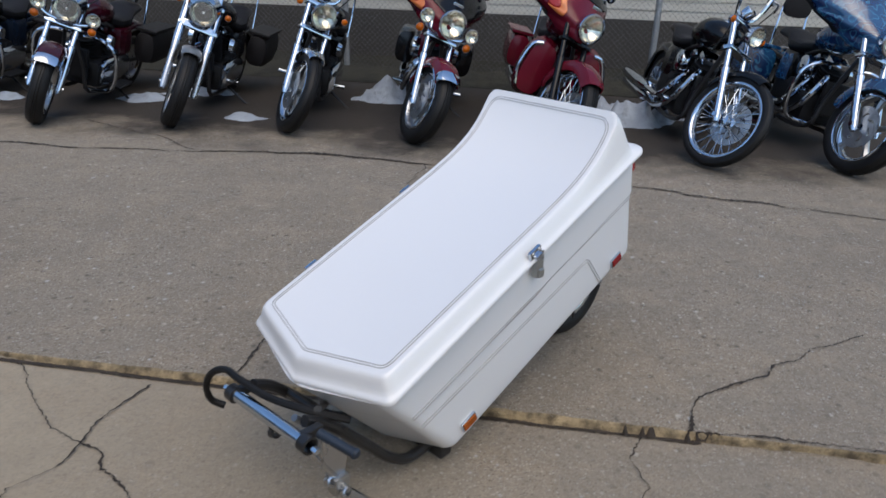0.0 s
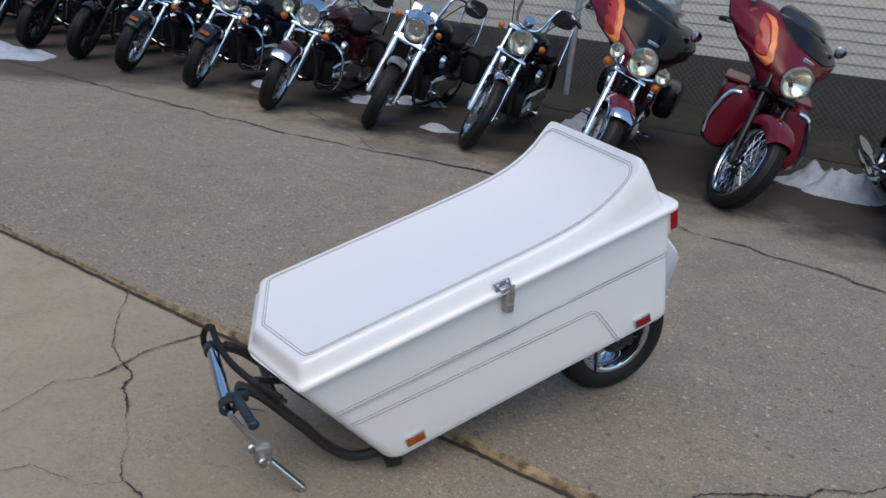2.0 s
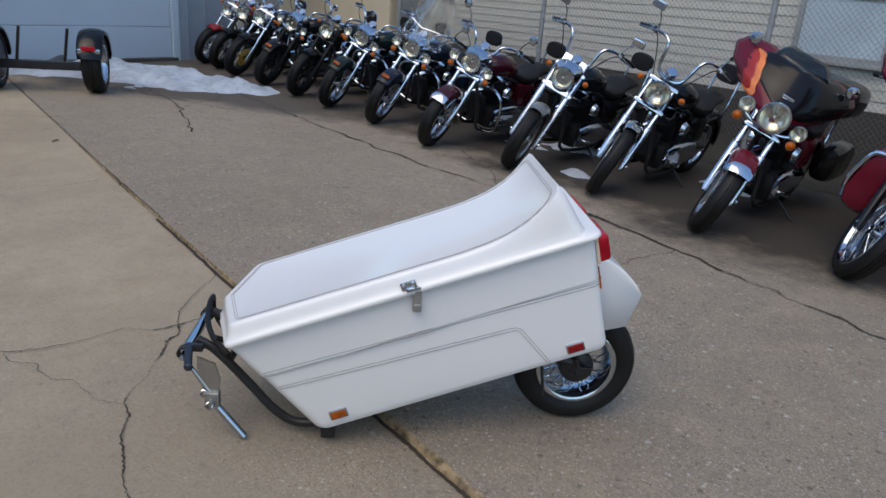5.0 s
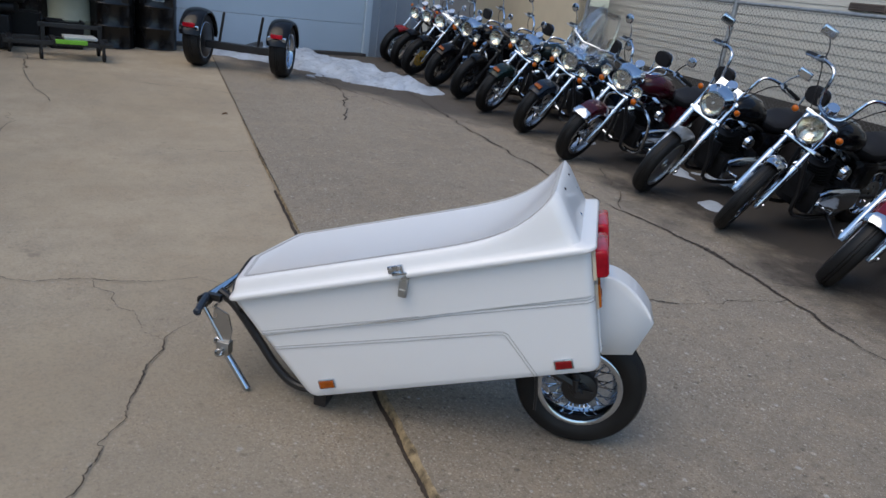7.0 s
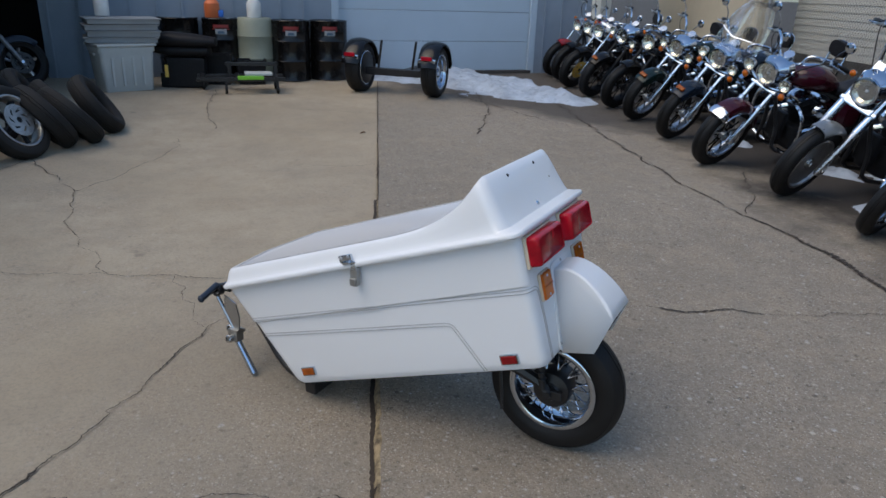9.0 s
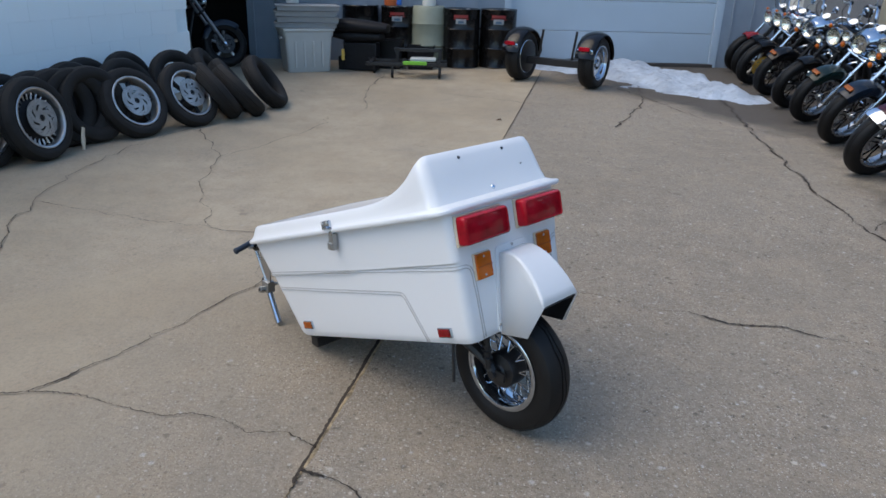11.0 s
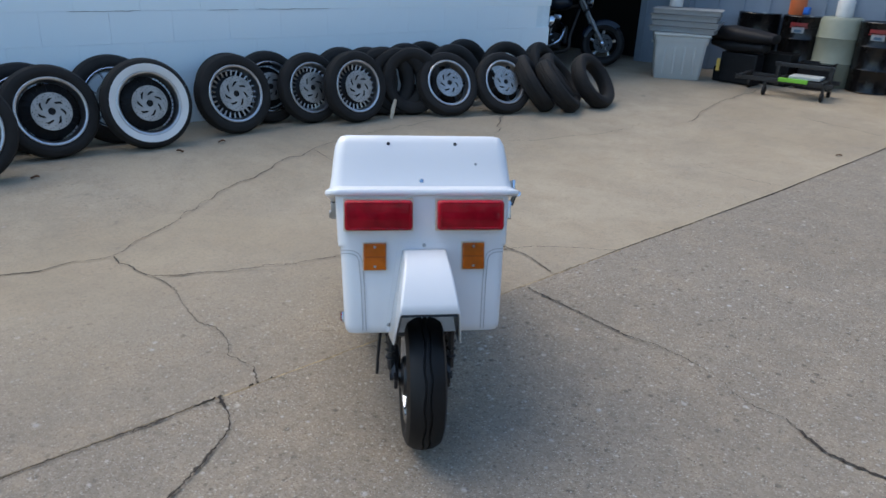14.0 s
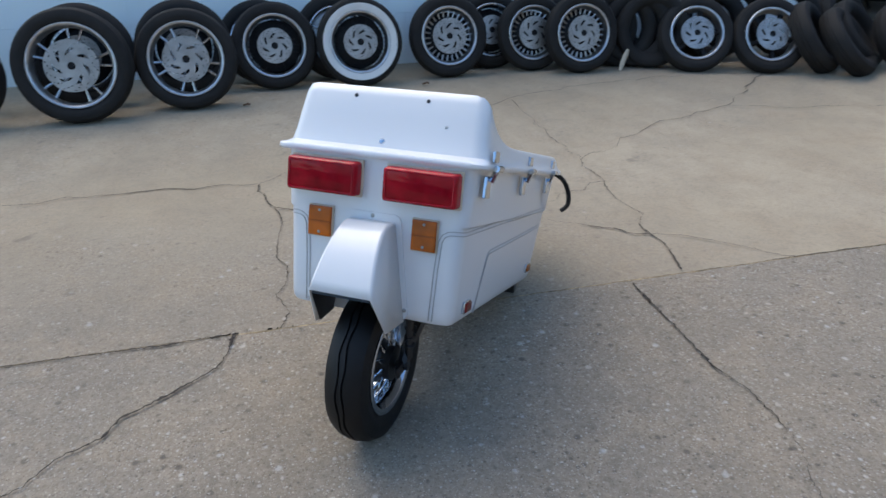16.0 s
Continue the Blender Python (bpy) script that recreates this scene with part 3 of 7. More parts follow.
# workshop behind the doorway, its walls coloured near black to stand for shade
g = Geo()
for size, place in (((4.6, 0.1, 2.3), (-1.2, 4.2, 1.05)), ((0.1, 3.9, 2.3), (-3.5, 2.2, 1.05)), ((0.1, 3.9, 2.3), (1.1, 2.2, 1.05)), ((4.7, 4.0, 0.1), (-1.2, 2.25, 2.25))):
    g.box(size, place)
inner = part("wall_workshop", g, SHADE_INT)
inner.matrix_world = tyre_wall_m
tagged(inner, "workshop walls coloured near black for the shade behind the doorway", "wall", kind="structure")

# ---- garage front ----
F0, F1 = Vector((-9.45, 2.75, 0)), Vector((-9.85, 6.25, 0))
F_DIR = (F1 - F0).normalized()
F_N = Vector((F_DIR.y, -F_DIR.x, 0))
front_m = wall_frame(F0, F_DIR, F_N, 0.1)
DOOR_W = (F1 - F0).length
front = solid_wall("wall_west", 4.2, 3.6, 0.2, front_m, GREY_METAL, "blue grey metal building front", -4.2, -0.3)
front2 = solid_wall("wall_west_north", 1.15, 3.6, 0.2, front_m, GREY_METAL, "blue grey metal building front beside the garage door", DOOR_W, -0.3)
front3 = solid_wall("wall_west_top", DOOR_W, 3.6, 0.2, front_m, GREY_METAL, "wall above the garage door", 0, 3.0)
door = thing("door_1", "closed pale blue sectional garage door", "garage door", front_m, kind="structure")
for i in range(6):
    g = Geo().box((DOOR_W - 0.02, 0.05, 0.485), (DOOR_W / 2, 0.09, 0.30 + 0.49 * i), 0.012)
    part("panel", g, DOOR_PAINT, door)
g = Geo().box((DOOR_W, 0.28, 0.30), (DOOR_W / 2, 0.1, -0.09), 0.012)
part("sill", g, FOUNDATION, door, "dirty concrete door sill")
for x in (0.0, DOOR_W):
    g = Geo().box((0.12, 0.06, 3.0), (x, 0.02, 1.5), 0.006)
    part("frame", g, DOOR_PAINT, door)
# vertical ribs of the metal front
for i in range(14):
    g = Geo().box((0.035, 0.02, 3.5), (0, -0.012, 1.75), 0.006)
    rib = part("rib", g, GREY_METAL, front if i < 11 else front2)
    rib.matrix_basis = at(-4.1 + 0.36 * i if i < 11 else DOOR_W + 0.22 + 0.34 * (i - 11), 0, 0)

# ---- siding building behind the fence ----
SID_C = 9.3
SID_DIR = Vector((0.9889, -0.1483, 0))
SID_N = Vector((-0.1483, -0.9889, 0))
sid_m = wall_frame(Vector((-8.6, SID_C + 0.15 * 8.6, 0)), SID_DIR, SID_N)
siding = solid_wall("wall_north", 16.0, 3.5, 0.2, sid_m, SIDING, "white lap siding of the neighbouring building", 0, 0.6)
found = solid_wall("wall_foundation", 16.0, 0.64, 0.26, sid_m @ at(0, -0.03, 0), FOUNDATION, "dark brown rendered foundation of the neighbouring building", 0)


def siding_board():
    g = Geo()
    g.add([(0, 0, 0), (16, 0, 0), (16, -0.013, 0), (0, -0.013, 0), (0, -0.002, 0.118), (16, -0.002, 0.118)], [(0, 1, 2, 3), (3, 2, 5, 4), (0, 3, 4), (1, 5, 2), (0, 4, 5, 1)])
    return g.mesh("siding_board")


board = siding_board()
for i in range(24):
    b = part("siding_board", board, SIDING, siding)
    b.matrix_basis = at(0, -0.001, 0.645 + 0.115 * i)


def wall_window(name, x, z, w, h, m, label):
    win = thing(name, label, "window", m @ at(x, 0, z), kind="structure")
    g = Geo()
    for size, place in (((w, 0.06, 0.06), (w / 2, -0.03, 0)), ((w, 0.06, 0.06), (w / 2, -0.03, h)), ((0.06, 0.06, h + 0.06), (0, -0.03, h / 2)), ((0.06, 0.06, h + 0.06), (w, -0.03, h / 2)), ((w, 0.045, 0.035), (w / 2, -0.028, h / 2))):
        g.box(size, place, 0.004)
    part("window_frame", g, GREY_PLASTIC, win)
    part("window_sill", Geo().box((w + 0.14, 0.10, 0.04), (w / 2, -0.05, -0.05), 0.006), GREY_PLASTIC, win)
    part("pane", Geo().box((w - 0.04, 0.012, h / 2 - 0.05), (w / 2, -0.026, h * 0.25)), WINDOW_GLASS, win)
    part("pane", Geo().box((w - 0.04, 0.012, h / 2 - 0.05), (w / 2, -0.026, h * 0.75)), WINDOW_GLASS, win)
    return win


def sid_x(x):
    return (x + 8.6) / SID_DIR.x


wall_window("window_1", sid_x(-3.5), 2.32, 0.72, 1.1, sid_m, "grey window high in the white siding")
wall_window("window_2", sid_x(-1.15), 1.15, 1.0, 1.3, sid_m, "pale window low in the white siding")
g = Geo().box((0.5, 0.05, 0.09), (0, -0.03, 0), 0.005)
for k in range(3):
    g.box((0.46, 0.02, 0.014), (0, -0.06, -0.027 + 0.027 * k))
vent = part("wall_vent", g, BROWN)
vent.matrix_world = sid_m @ at(sid_x(-3.15), 0, 1.92)
tagged(vent, "dark louvred vent in the white siding", "vent")

# ---- tan shed between the two buildings ----
shed_m = wall_frame(Vector((-13.0, 10.4, 0)), SID_DIR, SID_N)
shed = solid_wall("wall_tan", 4.6, 4.0, 0.2, shed_m, TAN, "tan rendered wall beyond the fence", 0)
g = Geo().box((1.5, 0.08, 0.95), (0, -0.05, 0), 0.01)
sw = part("window_3", g, BROWN)
sw.matrix_world = shed_m @ at(3.1, 0, 2.25)
tagged(sw, "dark shuttered window in the tan wall", "window", kind="structure")
closer = solid_wall("wall_white", 3.4, 4.0, 0.2, wall_frame(Vector((-12.6, 8.2, 0)), SID_DIR, SID_N), SIDING, "white wall beyond the fence", -1.5)


# ---- chain-link fence ----
def build_fence():
    FC, top = 8.5, 1.80
    fm = wall_frame(Vector((-9.5, FC + 0.15 * 9.5, 0)), SID_DIR, SID_N)
    fence = thing("fence", "galvanised chain-link fence with barbed wire arms", "fence", fm)
    length = 15.5

    def fx(x):
        return (x + 9.5) / SID_DIR.x
    for x in (-8.2, -4.6, -1.2, 2.3, 5.8):
        post = part("post", Geo().rod((0, 0, -0.05), (0, 0, top + 0.03), 0.035, 12), GALV, fence)
        post.matrix_basis = at(fx(x), 0, 0)
        arm = part("barb_arm", Geo().rod((0, 0, 0), (0.0, -0.30, 0.42), 0.02, 8).rod((0, 0, 0), (0.0, 0.22, 0.42), 0.02, 8), GALV, post)
        arm.matrix_basis = at(0, 0, top + 0.02)
    part("top_rail", Geo().rod((0, 0, top), (length, 0, top), 0.022, 10), GALV, fence)
    for k in range(3):
        y, z = -0.09 - 0.09 * k, top + 0.15 + 0.13 * k
        g = Geo().tube([(i * 0.5, y, z - 0.02 * math.sin(i * 0.9)) for i in range(32)], 0.0025, 4)
        rnd = random.Random(k)
        for i in range(100):
            x = i * 0.155
            g.rod((x, y - 0.015, z - 0.012 + 0.01 * rnd.random()), (x + 0.01, y + 0.015, z + 0.014), 0.0018, 3)
        part("barbed_wire", g, GALV, fence)
    g = Geo()
    step, r = 0.062, 0.0016
    h = top - 0.06
    n = int(length / step)
    for sgn in (1, -1):
        for i in range(-int(h / step) - 1, n + int(h / step) + 1):
            x0 = i * step
            a, b = (x0, 0.05), (x0 + sgn * h, 0.05 + h)
            # clip to the fence's length
            if sgn < 0:
                a, b = (x0, 0.05), (x0 - h, 0.05 + h)
            (xa, za), (xb, zb) = a, b
            if max(xa, xb) < 0 or min(xa, xb) > length:
                continue
            def cut(x, z, xo, zo):
                if x < 0:
                    return 0.0, z + (zo - z) * (0 - x) / (xo - x)
                if x > length:
                    return length, z + (zo - z) * (length - x) / (xo - x)
                return x, z
            p, q = cut(xa, za, xb, zb), cut(xb, zb, xa, za)
            off = 0.003 * sgn
            g.tube([(p[0], off, p[1]), (q[0], off, q[1])], r, 4, caps=False)
    wire = part("chain_link", g, WIRE, fence, "woven wire mesh")
    wire["kind"] = "stuff"


build_fence()

# ---- the cargo trailer ----
TILT = radians(20.4)
trailer = thing("cargo_trailer", "white fibreglass single-wheel motorcycle cargo trailer resting on its nose", "trailer", pose(0.481, 2.537, 0, 0, 0, 47.92))
BODY = Matrix.Translation((-0.875, 0, 0.052)) @ Matrix.Rotation(-TILT, 4, "Y")   # x rearwards, y away from the latch side, z up


def hull_ring(h, w, sf, sr, point, r, inset=0.0):
    poly = [(sf - point + inset, 0), (sf + inset, -w + inset), (sr - inset, -w + inset), (sr - inset, w - inset), (sf + inset, w - inset)]
    out = []
    n = len(poly)
    for i, k in enumerate((0.05, r, r, r, r)):
        p, a, b = Vector(poly[i]), Vector(poly[i - 1]), Vector(poly[(i + 1) % n])
        s, e = p + (a - p).normalized() * k, p + (b - p).normalized() * k
        for j in range(7):
            t = j / 6
            q = s * (1 - t) ** 2 + p * 2 * t * (1 - t) + e * t * t
            out.append((q.x, q.y, h))
    return out


def body_at(h):
    """Half width, front and rear of the body at a height."""
    w = 0.244 + 0.012 * h / 0.27 if h < 0.272 else 0.263 + 0.008 * (h - 0.272) / 0.16
    return w, -0.40 * h, 1.047 + 0.085 * h


def body_shell():
    rings = []
    for h, ins in ((0.004, 0.05), (0.0, 0.02), (0.004, 0.008), (0.014, 0.002), (0.03, 0), (0.10, 0), (0.18, 0), (0.264, 0), (0.270, 0), (0.2765, 0), (0.285, 0), (0.36, 0), (0.43, 0)):
        w, f, r = body_at(h)
        rings.append(hull_ring(h, w, f, r, 0.085, 0.035, ins))
    return Geo().loft(rings)


body = part("body", body_shell().moved(BODY), GELCOAT, trailer, "white gelcoat body", sharp=28)


def lift(s):
    return 0.120 * max(0.0, min(1.0, (s - 0.44) / 0.565)) ** 4.6


LID = dict(sf=-0.165, sr=1.103, w=0.300)


def lid_outline(inset, rear_inset):
    """Symmetric outline, from the nose round the latch side to the middle of the rear, and back."""
    w, sf, sr = LID["w"] - inset, LID["sf"] + inset * 1.0, LID["sr"] - rear_inset
    half = [(sf - 0.085 * w / 0.3, 0.0)]
    for t in (0.3, 0.6, 0.85):
        half.append((sf - 0.085 * (w / 0.3) * (1 - t), -w * t))
    r = 0.04
    for k in range(5):
        a = k / 4
        p0, p1, p2 = Vector((sf - 0.085 * (w / 0.3) * 0.07, -w * 0.93)), Vector((sf, -w)), Vector((sf + 0.03, -w))
        q = p0 * (1 - a) ** 2 + p1 * 2 * a * (1 - a) + p2 * a * a
        half.append(tuple(q))
    n = 26
    for k in range(1, n + 1):
        half.append((sf + 0.03 + (sr - r - sf - 0.03) * k / n, -w))
    for k in range(1, 6):
        a = radians(90 * k / 5)
        half.append((sr - r + r * math.sin(a), -w + r - r * math.cos(a)))
    half.append((sr, -w * 0.45))
    half.append((sr, 0.0))
    return half


def lid_shape():
    spec = [  # inset, rear inset, height, share of the rise
        (0.034, 0.03, 0.428, 0), (0.004, 0.004, 0.428, 0), (0.0, 0.0, 0.433, 0), (0.0, 0.0, 0.441, 0), (0.003, 0.004, 0.446, 0),
        (0.008, 0.022, 0.4485, 0.0), (0.013, 0.046, 0.454, 0.03), (0.018, 0.056, 0.464, 0.22), (0.023, 0.068, 0.478, 0.55), (0.028, 0.080, 0.490, 0.86), (0.033, 0.090, 0.497, 0.985), (0.039, 0.096, 0.499, 1.0), (0.046, 0.102, 0.4975, 1.0)]
    vs, fs, sizes = [], [], None
    rings = []
    for ins, rins, h, k in spec:
        half = lid_outline(ins, rins)
        full = half + [(x, -y) for x, y in half[-2:0:-1]]
        rings.append([(x, y, h + k * lift(min(x, LID["sr"] - 0.096))) for x, y in full])
    g = Geo()
    n = len(rings[0])
    for r in rings:
        vs += r
    for i in range(len(rings) - 1):
        for j in range(n):
            j2 = (j + 1) % n
            fs.append((i * n + j, i * n + j2, (i + 1) * n + j2, (i + 1) * n + j))
    o = (len(rings) - 1) * n
    half_n = n // 2
    for j in range(half_n):
        a, b = j, j + 1
        c, d = (n - b) % n, (n - a) % n
        q = [o + a, o + b, o + c, o + d]
        q = list(dict.fromkeys(q))
        if len(q) > 2:
            fs.append(q)
    fs.append([j for j in range(n)][::-1])
    return g.add(vs, fs), rings[-1]


lid_geo, panel_edge = lid_shape()
lid = part("lid", lid_geo.moved(BODY), GELCOAT, trailer, "white moulded lid swept up at the rear", sharp=40)


def stripe_pair(path, gap, width, normal, parent, m=BODY, closed=False):
    """Two thin parallel painted lines standing a hair proud of the surface."""
    path = [Vector(p) for p in path]
    n = len(path)
    for s in (-1, 1):
        g, vs, fs = Geo(), [], []
        for i, p in enumerate(path):
            a = path[i - 1] if (i or closed) else p
            b = path[(i + 1) % n] if (i < n - 1 or closed) else p
            nn = normal(p) if callable(normal) else Vector(normal)
            side = (b - a).normalized().cross(nn).normalized()
            c = p + side * s * gap / 2
            for e in (-1, 1):
                vs.append(c + side * e * width / 2 + nn * 0.0016)
            for e in (1, -1):
                vs.append(c + side * e * width / 2 - nn * 0.002)
        for i in range(n if closed else n - 1):
            i2 = (i + 1) % n
            for k in range(4):
                k2 = (k + 1) % 4
                fs.append((4 * i + k, 4 * i + k2, 4 * i2 + k2, 4 * i2 + k))
        part("pinstripe", g.add(vs, fs).moved(m), PINSTRIPE, parent)


# panel pinstripe, a little inside the panel's edge
inner_edge = lid_outline(0.055, 0.116)
inner_full = inner_edge + [(x, -y) for x, y in inner_edge[-2:0:-1]]
stripe_pair([(x, y, 0.4977 + lift(x)) for x, y in inner_full], 0.008, 0.0022, lambda p: Vector((-(lift(p.x + 0.01) - lift(p.x - 0.01)) / 0.02, 0, 1)).normalized(), lid, closed=True)

for s in (-1, 1):
    def side_pt(x, h):
        return (x, s * (body_at(h)[0] + 0.0006), h)
    nrm = (0, s, 0)

    def skin_normal(p):
        """Outward from the body's side, rear or the rounded corner between them."""
        w, _, rear_x = body_at(p.z)
        dx, dy = p.x - (rear_x - 0.035), abs(p.y) - (w - 0.035)
        if dx <= 0 or dy <= 0:
            return Vector((0, s, 0)) if dx <= 0 else Vector((1, 0, 0))
        return Vector((dx, s * dy, 0)).normalized()

    def corner_pt(t, h):
        w, _, rear_x = body_at(h)
        k = 0.035
        return (rear_x - k * (1 - t) ** 2 + 0.0006, s * (w - k * t * t + 0.0006), h)

    def rear_pt(y, h):
        return (body_at(h)[2] + 0.0006, y, h)
    # along the side, round the corner, then down the rear
    line = [side_pt(-0.10 + 1.13 * k / 12, 0.288 - 0.030 * k / 12) for k in range(13)]
    line += [corner_pt(t, 0.2575 - 0.0005 * t) for t in (0.15, 0.35, 0.5, 0.65, 0.85)]
    line += [rear_pt(s * 0.218, 0.2555), rear_pt(s * 0.203, 0.247), rear_pt(s * 0.195, 0.23), rear_pt(s * 0.189, 0.15), rear_pt(s * 0.184, 0.012)]
    stripe_pair(line, 0.010, 0.0021, skin_normal, body)
    low = [side_pt(-0.075, 0.219), side_pt(0.35, 0.199), side_pt(0.735, 0.183), side_pt(0.757, 0.180), side_pt(0.770, 0.170), side_pt(0.80, 0.100), side_pt(0.838, 0.008)]
    stripe_pair(low, 0.010, 0.0021, nrm, body)


def reflector(x, h, s, lens):
    y = s * (body_at(h)[0] + 0.004)
    bez = part("reflector", Geo().box((0.064, 0.010, 0.034), (x, y, h), 0.003).moved(BODY), CHROME, trailer, "chrome-edged side reflector")
    part("lens", Geo().box((0.054, 0.008, 0.026), (x, y + s * 0.005, h), 0.003).moved(BODY), lens, bez)


for s in (-1, 1):
    reflector(0.086, 0.056, s, DARK_AMBER)
    reflector(0.936, 0.045, s, SMALL_RED)


def latch():
    """Draw latch: strike plate on the lid, lever box on the body."""
    y = -0.300
    base = part("latch", Geo().box((0.052, 0.012, 0.026), (0.463, y + 0.006, 0.462), 0.003).box((0.030, 0.016, 0.012), (0.466, y - 0.002, 0.450), 0.004).moved(BODY), CHROME, trailer, "chrome and steel draw latch")
    for dx in (-0.015, 0.015):
        part("screw", Geo().lathe([(0.0, 0.004), (0.004, 0.003), (0.006, 0.0)], 10, Matrix.Translation((0.463 + dx, y - 0.001, 0.468)) @ Matrix.Rotation(radians(90), 4, "X")).moved(BODY), ALLOY, base)
    tilt = Matrix.Translation((0.474, y + 0.012, 0.401)) @ Matrix.Rotation(radians(20.4), 4, "Y")
    part("lever", Geo().box((0.029, 0.022, 0.066), (0, 0, -0.005), 0.005).box((0.022, 0.010, 0.026), (0, -0.013, -0.022), 0.003).moved(BODY @ tilt), STEEL, base)
    part("hook", Geo().box((0.020, 0.008, 0.030), (0, -0.008, 0.036), 0.002).moved(BODY @ tilt), CHROME, base)


latch()


def lid_hinge(x):
    y = 0.302
    base = part("hinge", Geo().box((0.046, 0.010, 0.030), (x, y - 0.004, 0.466), 0.003).box((0.046, 0.012, 0.060), (x, y - 0.020, 0.385), 0.003).moved(BODY), CHROME, trailer, "chrome lid hinge")
    part("pin", Geo().rod((x - 0.028, y + 0.008, 0.436), (x + 0.028, y + 0.008, 0.436), 0.009, 10).rod((x, y + 0.006, 0.44), (x, y - 0.01, 0.40), 0.008, 8).moved(BODY), CHROME, base)


for x in (0.08, 0.52, 0.99):
    lid_hinge(x)


def tail_light(s):
    h, y = 0.370, s * 0.140
    x = body_at(h)[2]
    m = BODY @ Matrix.Translation((x, y, h)) @ Matrix.Rotation(radians(4.9), 4, "Y")
    base = part("tail_light", Geo().box((0.012, 0.212, 0.100), (0.006, 0, 0), 0.004).moved(m), GASKET, trailer, "red tail light on a cream gasket")
    outline = rounded([(-0.103, -0.046), (0.103, -0.046), (0.103, 0.046), (-0.103, 0.046)], 0.012, 4)
    rings = [[(0.010, a, b) for a, b in outline], [(0.030, a * 0.995, b * 0.99) for a, b in outline], [(0.042, a * 0.985, b * 0.96) for a, b in outline], [(0.047, a * 0.95, b * 0.88) for a, b in outline]]
    part("lens", Geo().loft(rings).moved(m), RED_LENS, base, "red ribbed lens", sharp=50)
    part("lens_rim", Geo().tube([(0.047, a * 0.90, b * 0.82) for a, b in outline], 0.0022, 6, closed=True).moved(m), RED_LENS, base)


def marker_light(s):
    h, y = 0.243, s * 0.152
    x = body_at(h)[2]
    m = BODY @ Matrix.Translation((x, y, h)) @ Matrix.Rotation(radians(4.9), 4, "Y")
    base = part("marker_light", Geo().box((0.010, 0.074, 0.088), (0.005, 0, 0), 0.003).moved(m), GASKET, trailer, "amber marker reflector")
    part("lens", Geo().box((0.012, 0.068, 0.082), (0.012, 0, 0), 0.004).moved(m), AMBER_LENS, base)
    part("divider", Geo().box((0.004, 0.066, 0.004), (0.0185, 0, 0), 0.001).moved(m), DARK_AMBER, base)
    for z in (-0.030, 0.030):
        part("screw", Geo().lathe([(0.0, 0.003), (0.003, 0.002), (0.0045, 0.0)], 8, m @ Matrix.Translation((0.018, 0, z)) @ Matrix.Rotation(radians(90), 4, "Y")), STEEL, base)


for s in (-1, 1):
    tail_light(s)
    marker_light(s)


def fender_cover():
    """Moulded white mudguard: trapezoid flange on the body, raised hood over the wheel."""
    def wall(h):
        return body_at(h)[2] + 0.004
    top = [(wall(0.262) - 0.002, 0.264), (1.112, 0.261), (1.132, 0.251), (1.152, 0.236), (1.172, 0.216), (1.190, 0.192), (1.206, 0.165), (1.219, 0.138), (1.229, 0.110), (1.236, 0.082)]
    low = [(1.150, -0.018), (wall(0.0) - 0.002, -0.002)]

    def side_y(x, h):
        return 0.062 + 0.026 * (0.264 - h) / 0.18 + 0.20 * max(0.0, 1.10 - x)

    def skin(scale, drop):
        """Two flat cheeks and the curved top between them."""
        g, n = Geo(), len(top)
        outline = [(x - (drop if x > 1.1 else 0), h - drop * (h > 0.05)) for x, h in top + low]
        vs = [(x, s * side_y(x, h) * scale, h) for s in (-1, 1) for x, h in outline]
        m = len(outline)
        fs = [tuple(range(m)), tuple(range(2 * m - 1, m - 1, -1))]
        fs += [(i + 1, i, m + i, m + i + 1) for i in range(n - 1)]
        return g.add(vs, fs)
    ob = part("mudguard", skin(1.0, 0.0).moved(BODY), GELCOAT, trailer, "white moulded mudguard over the wheel", sharp=30)
    bev = ob.modifiers.new("edge", "BEVEL")
    bev.width, bev.segments, bev.limit_method, bev.angle_limit = 0.007, 3, "ANGLE", radians(50)
    mod = ob.modifiers.new("thickness", "SOLIDIFY")
    mod.thickness, mod.offset = 0.004, -1
    # black inner skin puts the shade under the hood into colour
    part("shade_liner", skin(0.91, 0.009).moved(BODY), BLACK_FRAME, ob, "inside of the mudguard, coloured black for its shade")
    poly = rounded([(-0.122, 0.004), (0.122, 0.004), (0.080, 0.285), (-0.080, 0.285)], 0.02, 4)
    fl = Geo()
    front = [(wall(h) + 0.001, y, h) for y, h in poly]
    back = [(wall(h) - 0.004, y, h) for y, h in poly]
    fl.loft([back, front])
    # opening for the wheel is hidden by the hood
    part("flange", fl.moved(BODY), GELCOAT, ob)
    for y, h in ((0.0, 0.276), (0.110, 0.03), (-0.110, 0.03)):
        m = BODY @ Matrix.Translation((wall(h) + 0.001, y, h)) @ Matrix.Rotation(radians(90), 4, "Y")
        part("screw", Geo().lathe([(0.0, 0.004), (0.004, 0.003), (0.006, 0.0)], 10, m), STEEL, ob)


fender_cover()

# small screws and the knob on the swept-up rear of the lid
REAR = ((0.4485, 0.022), (0.4576, 0.046), (0.490, 0.056), (0.544, 0.068), (0.593, 0.080), (0.615, 0.090))


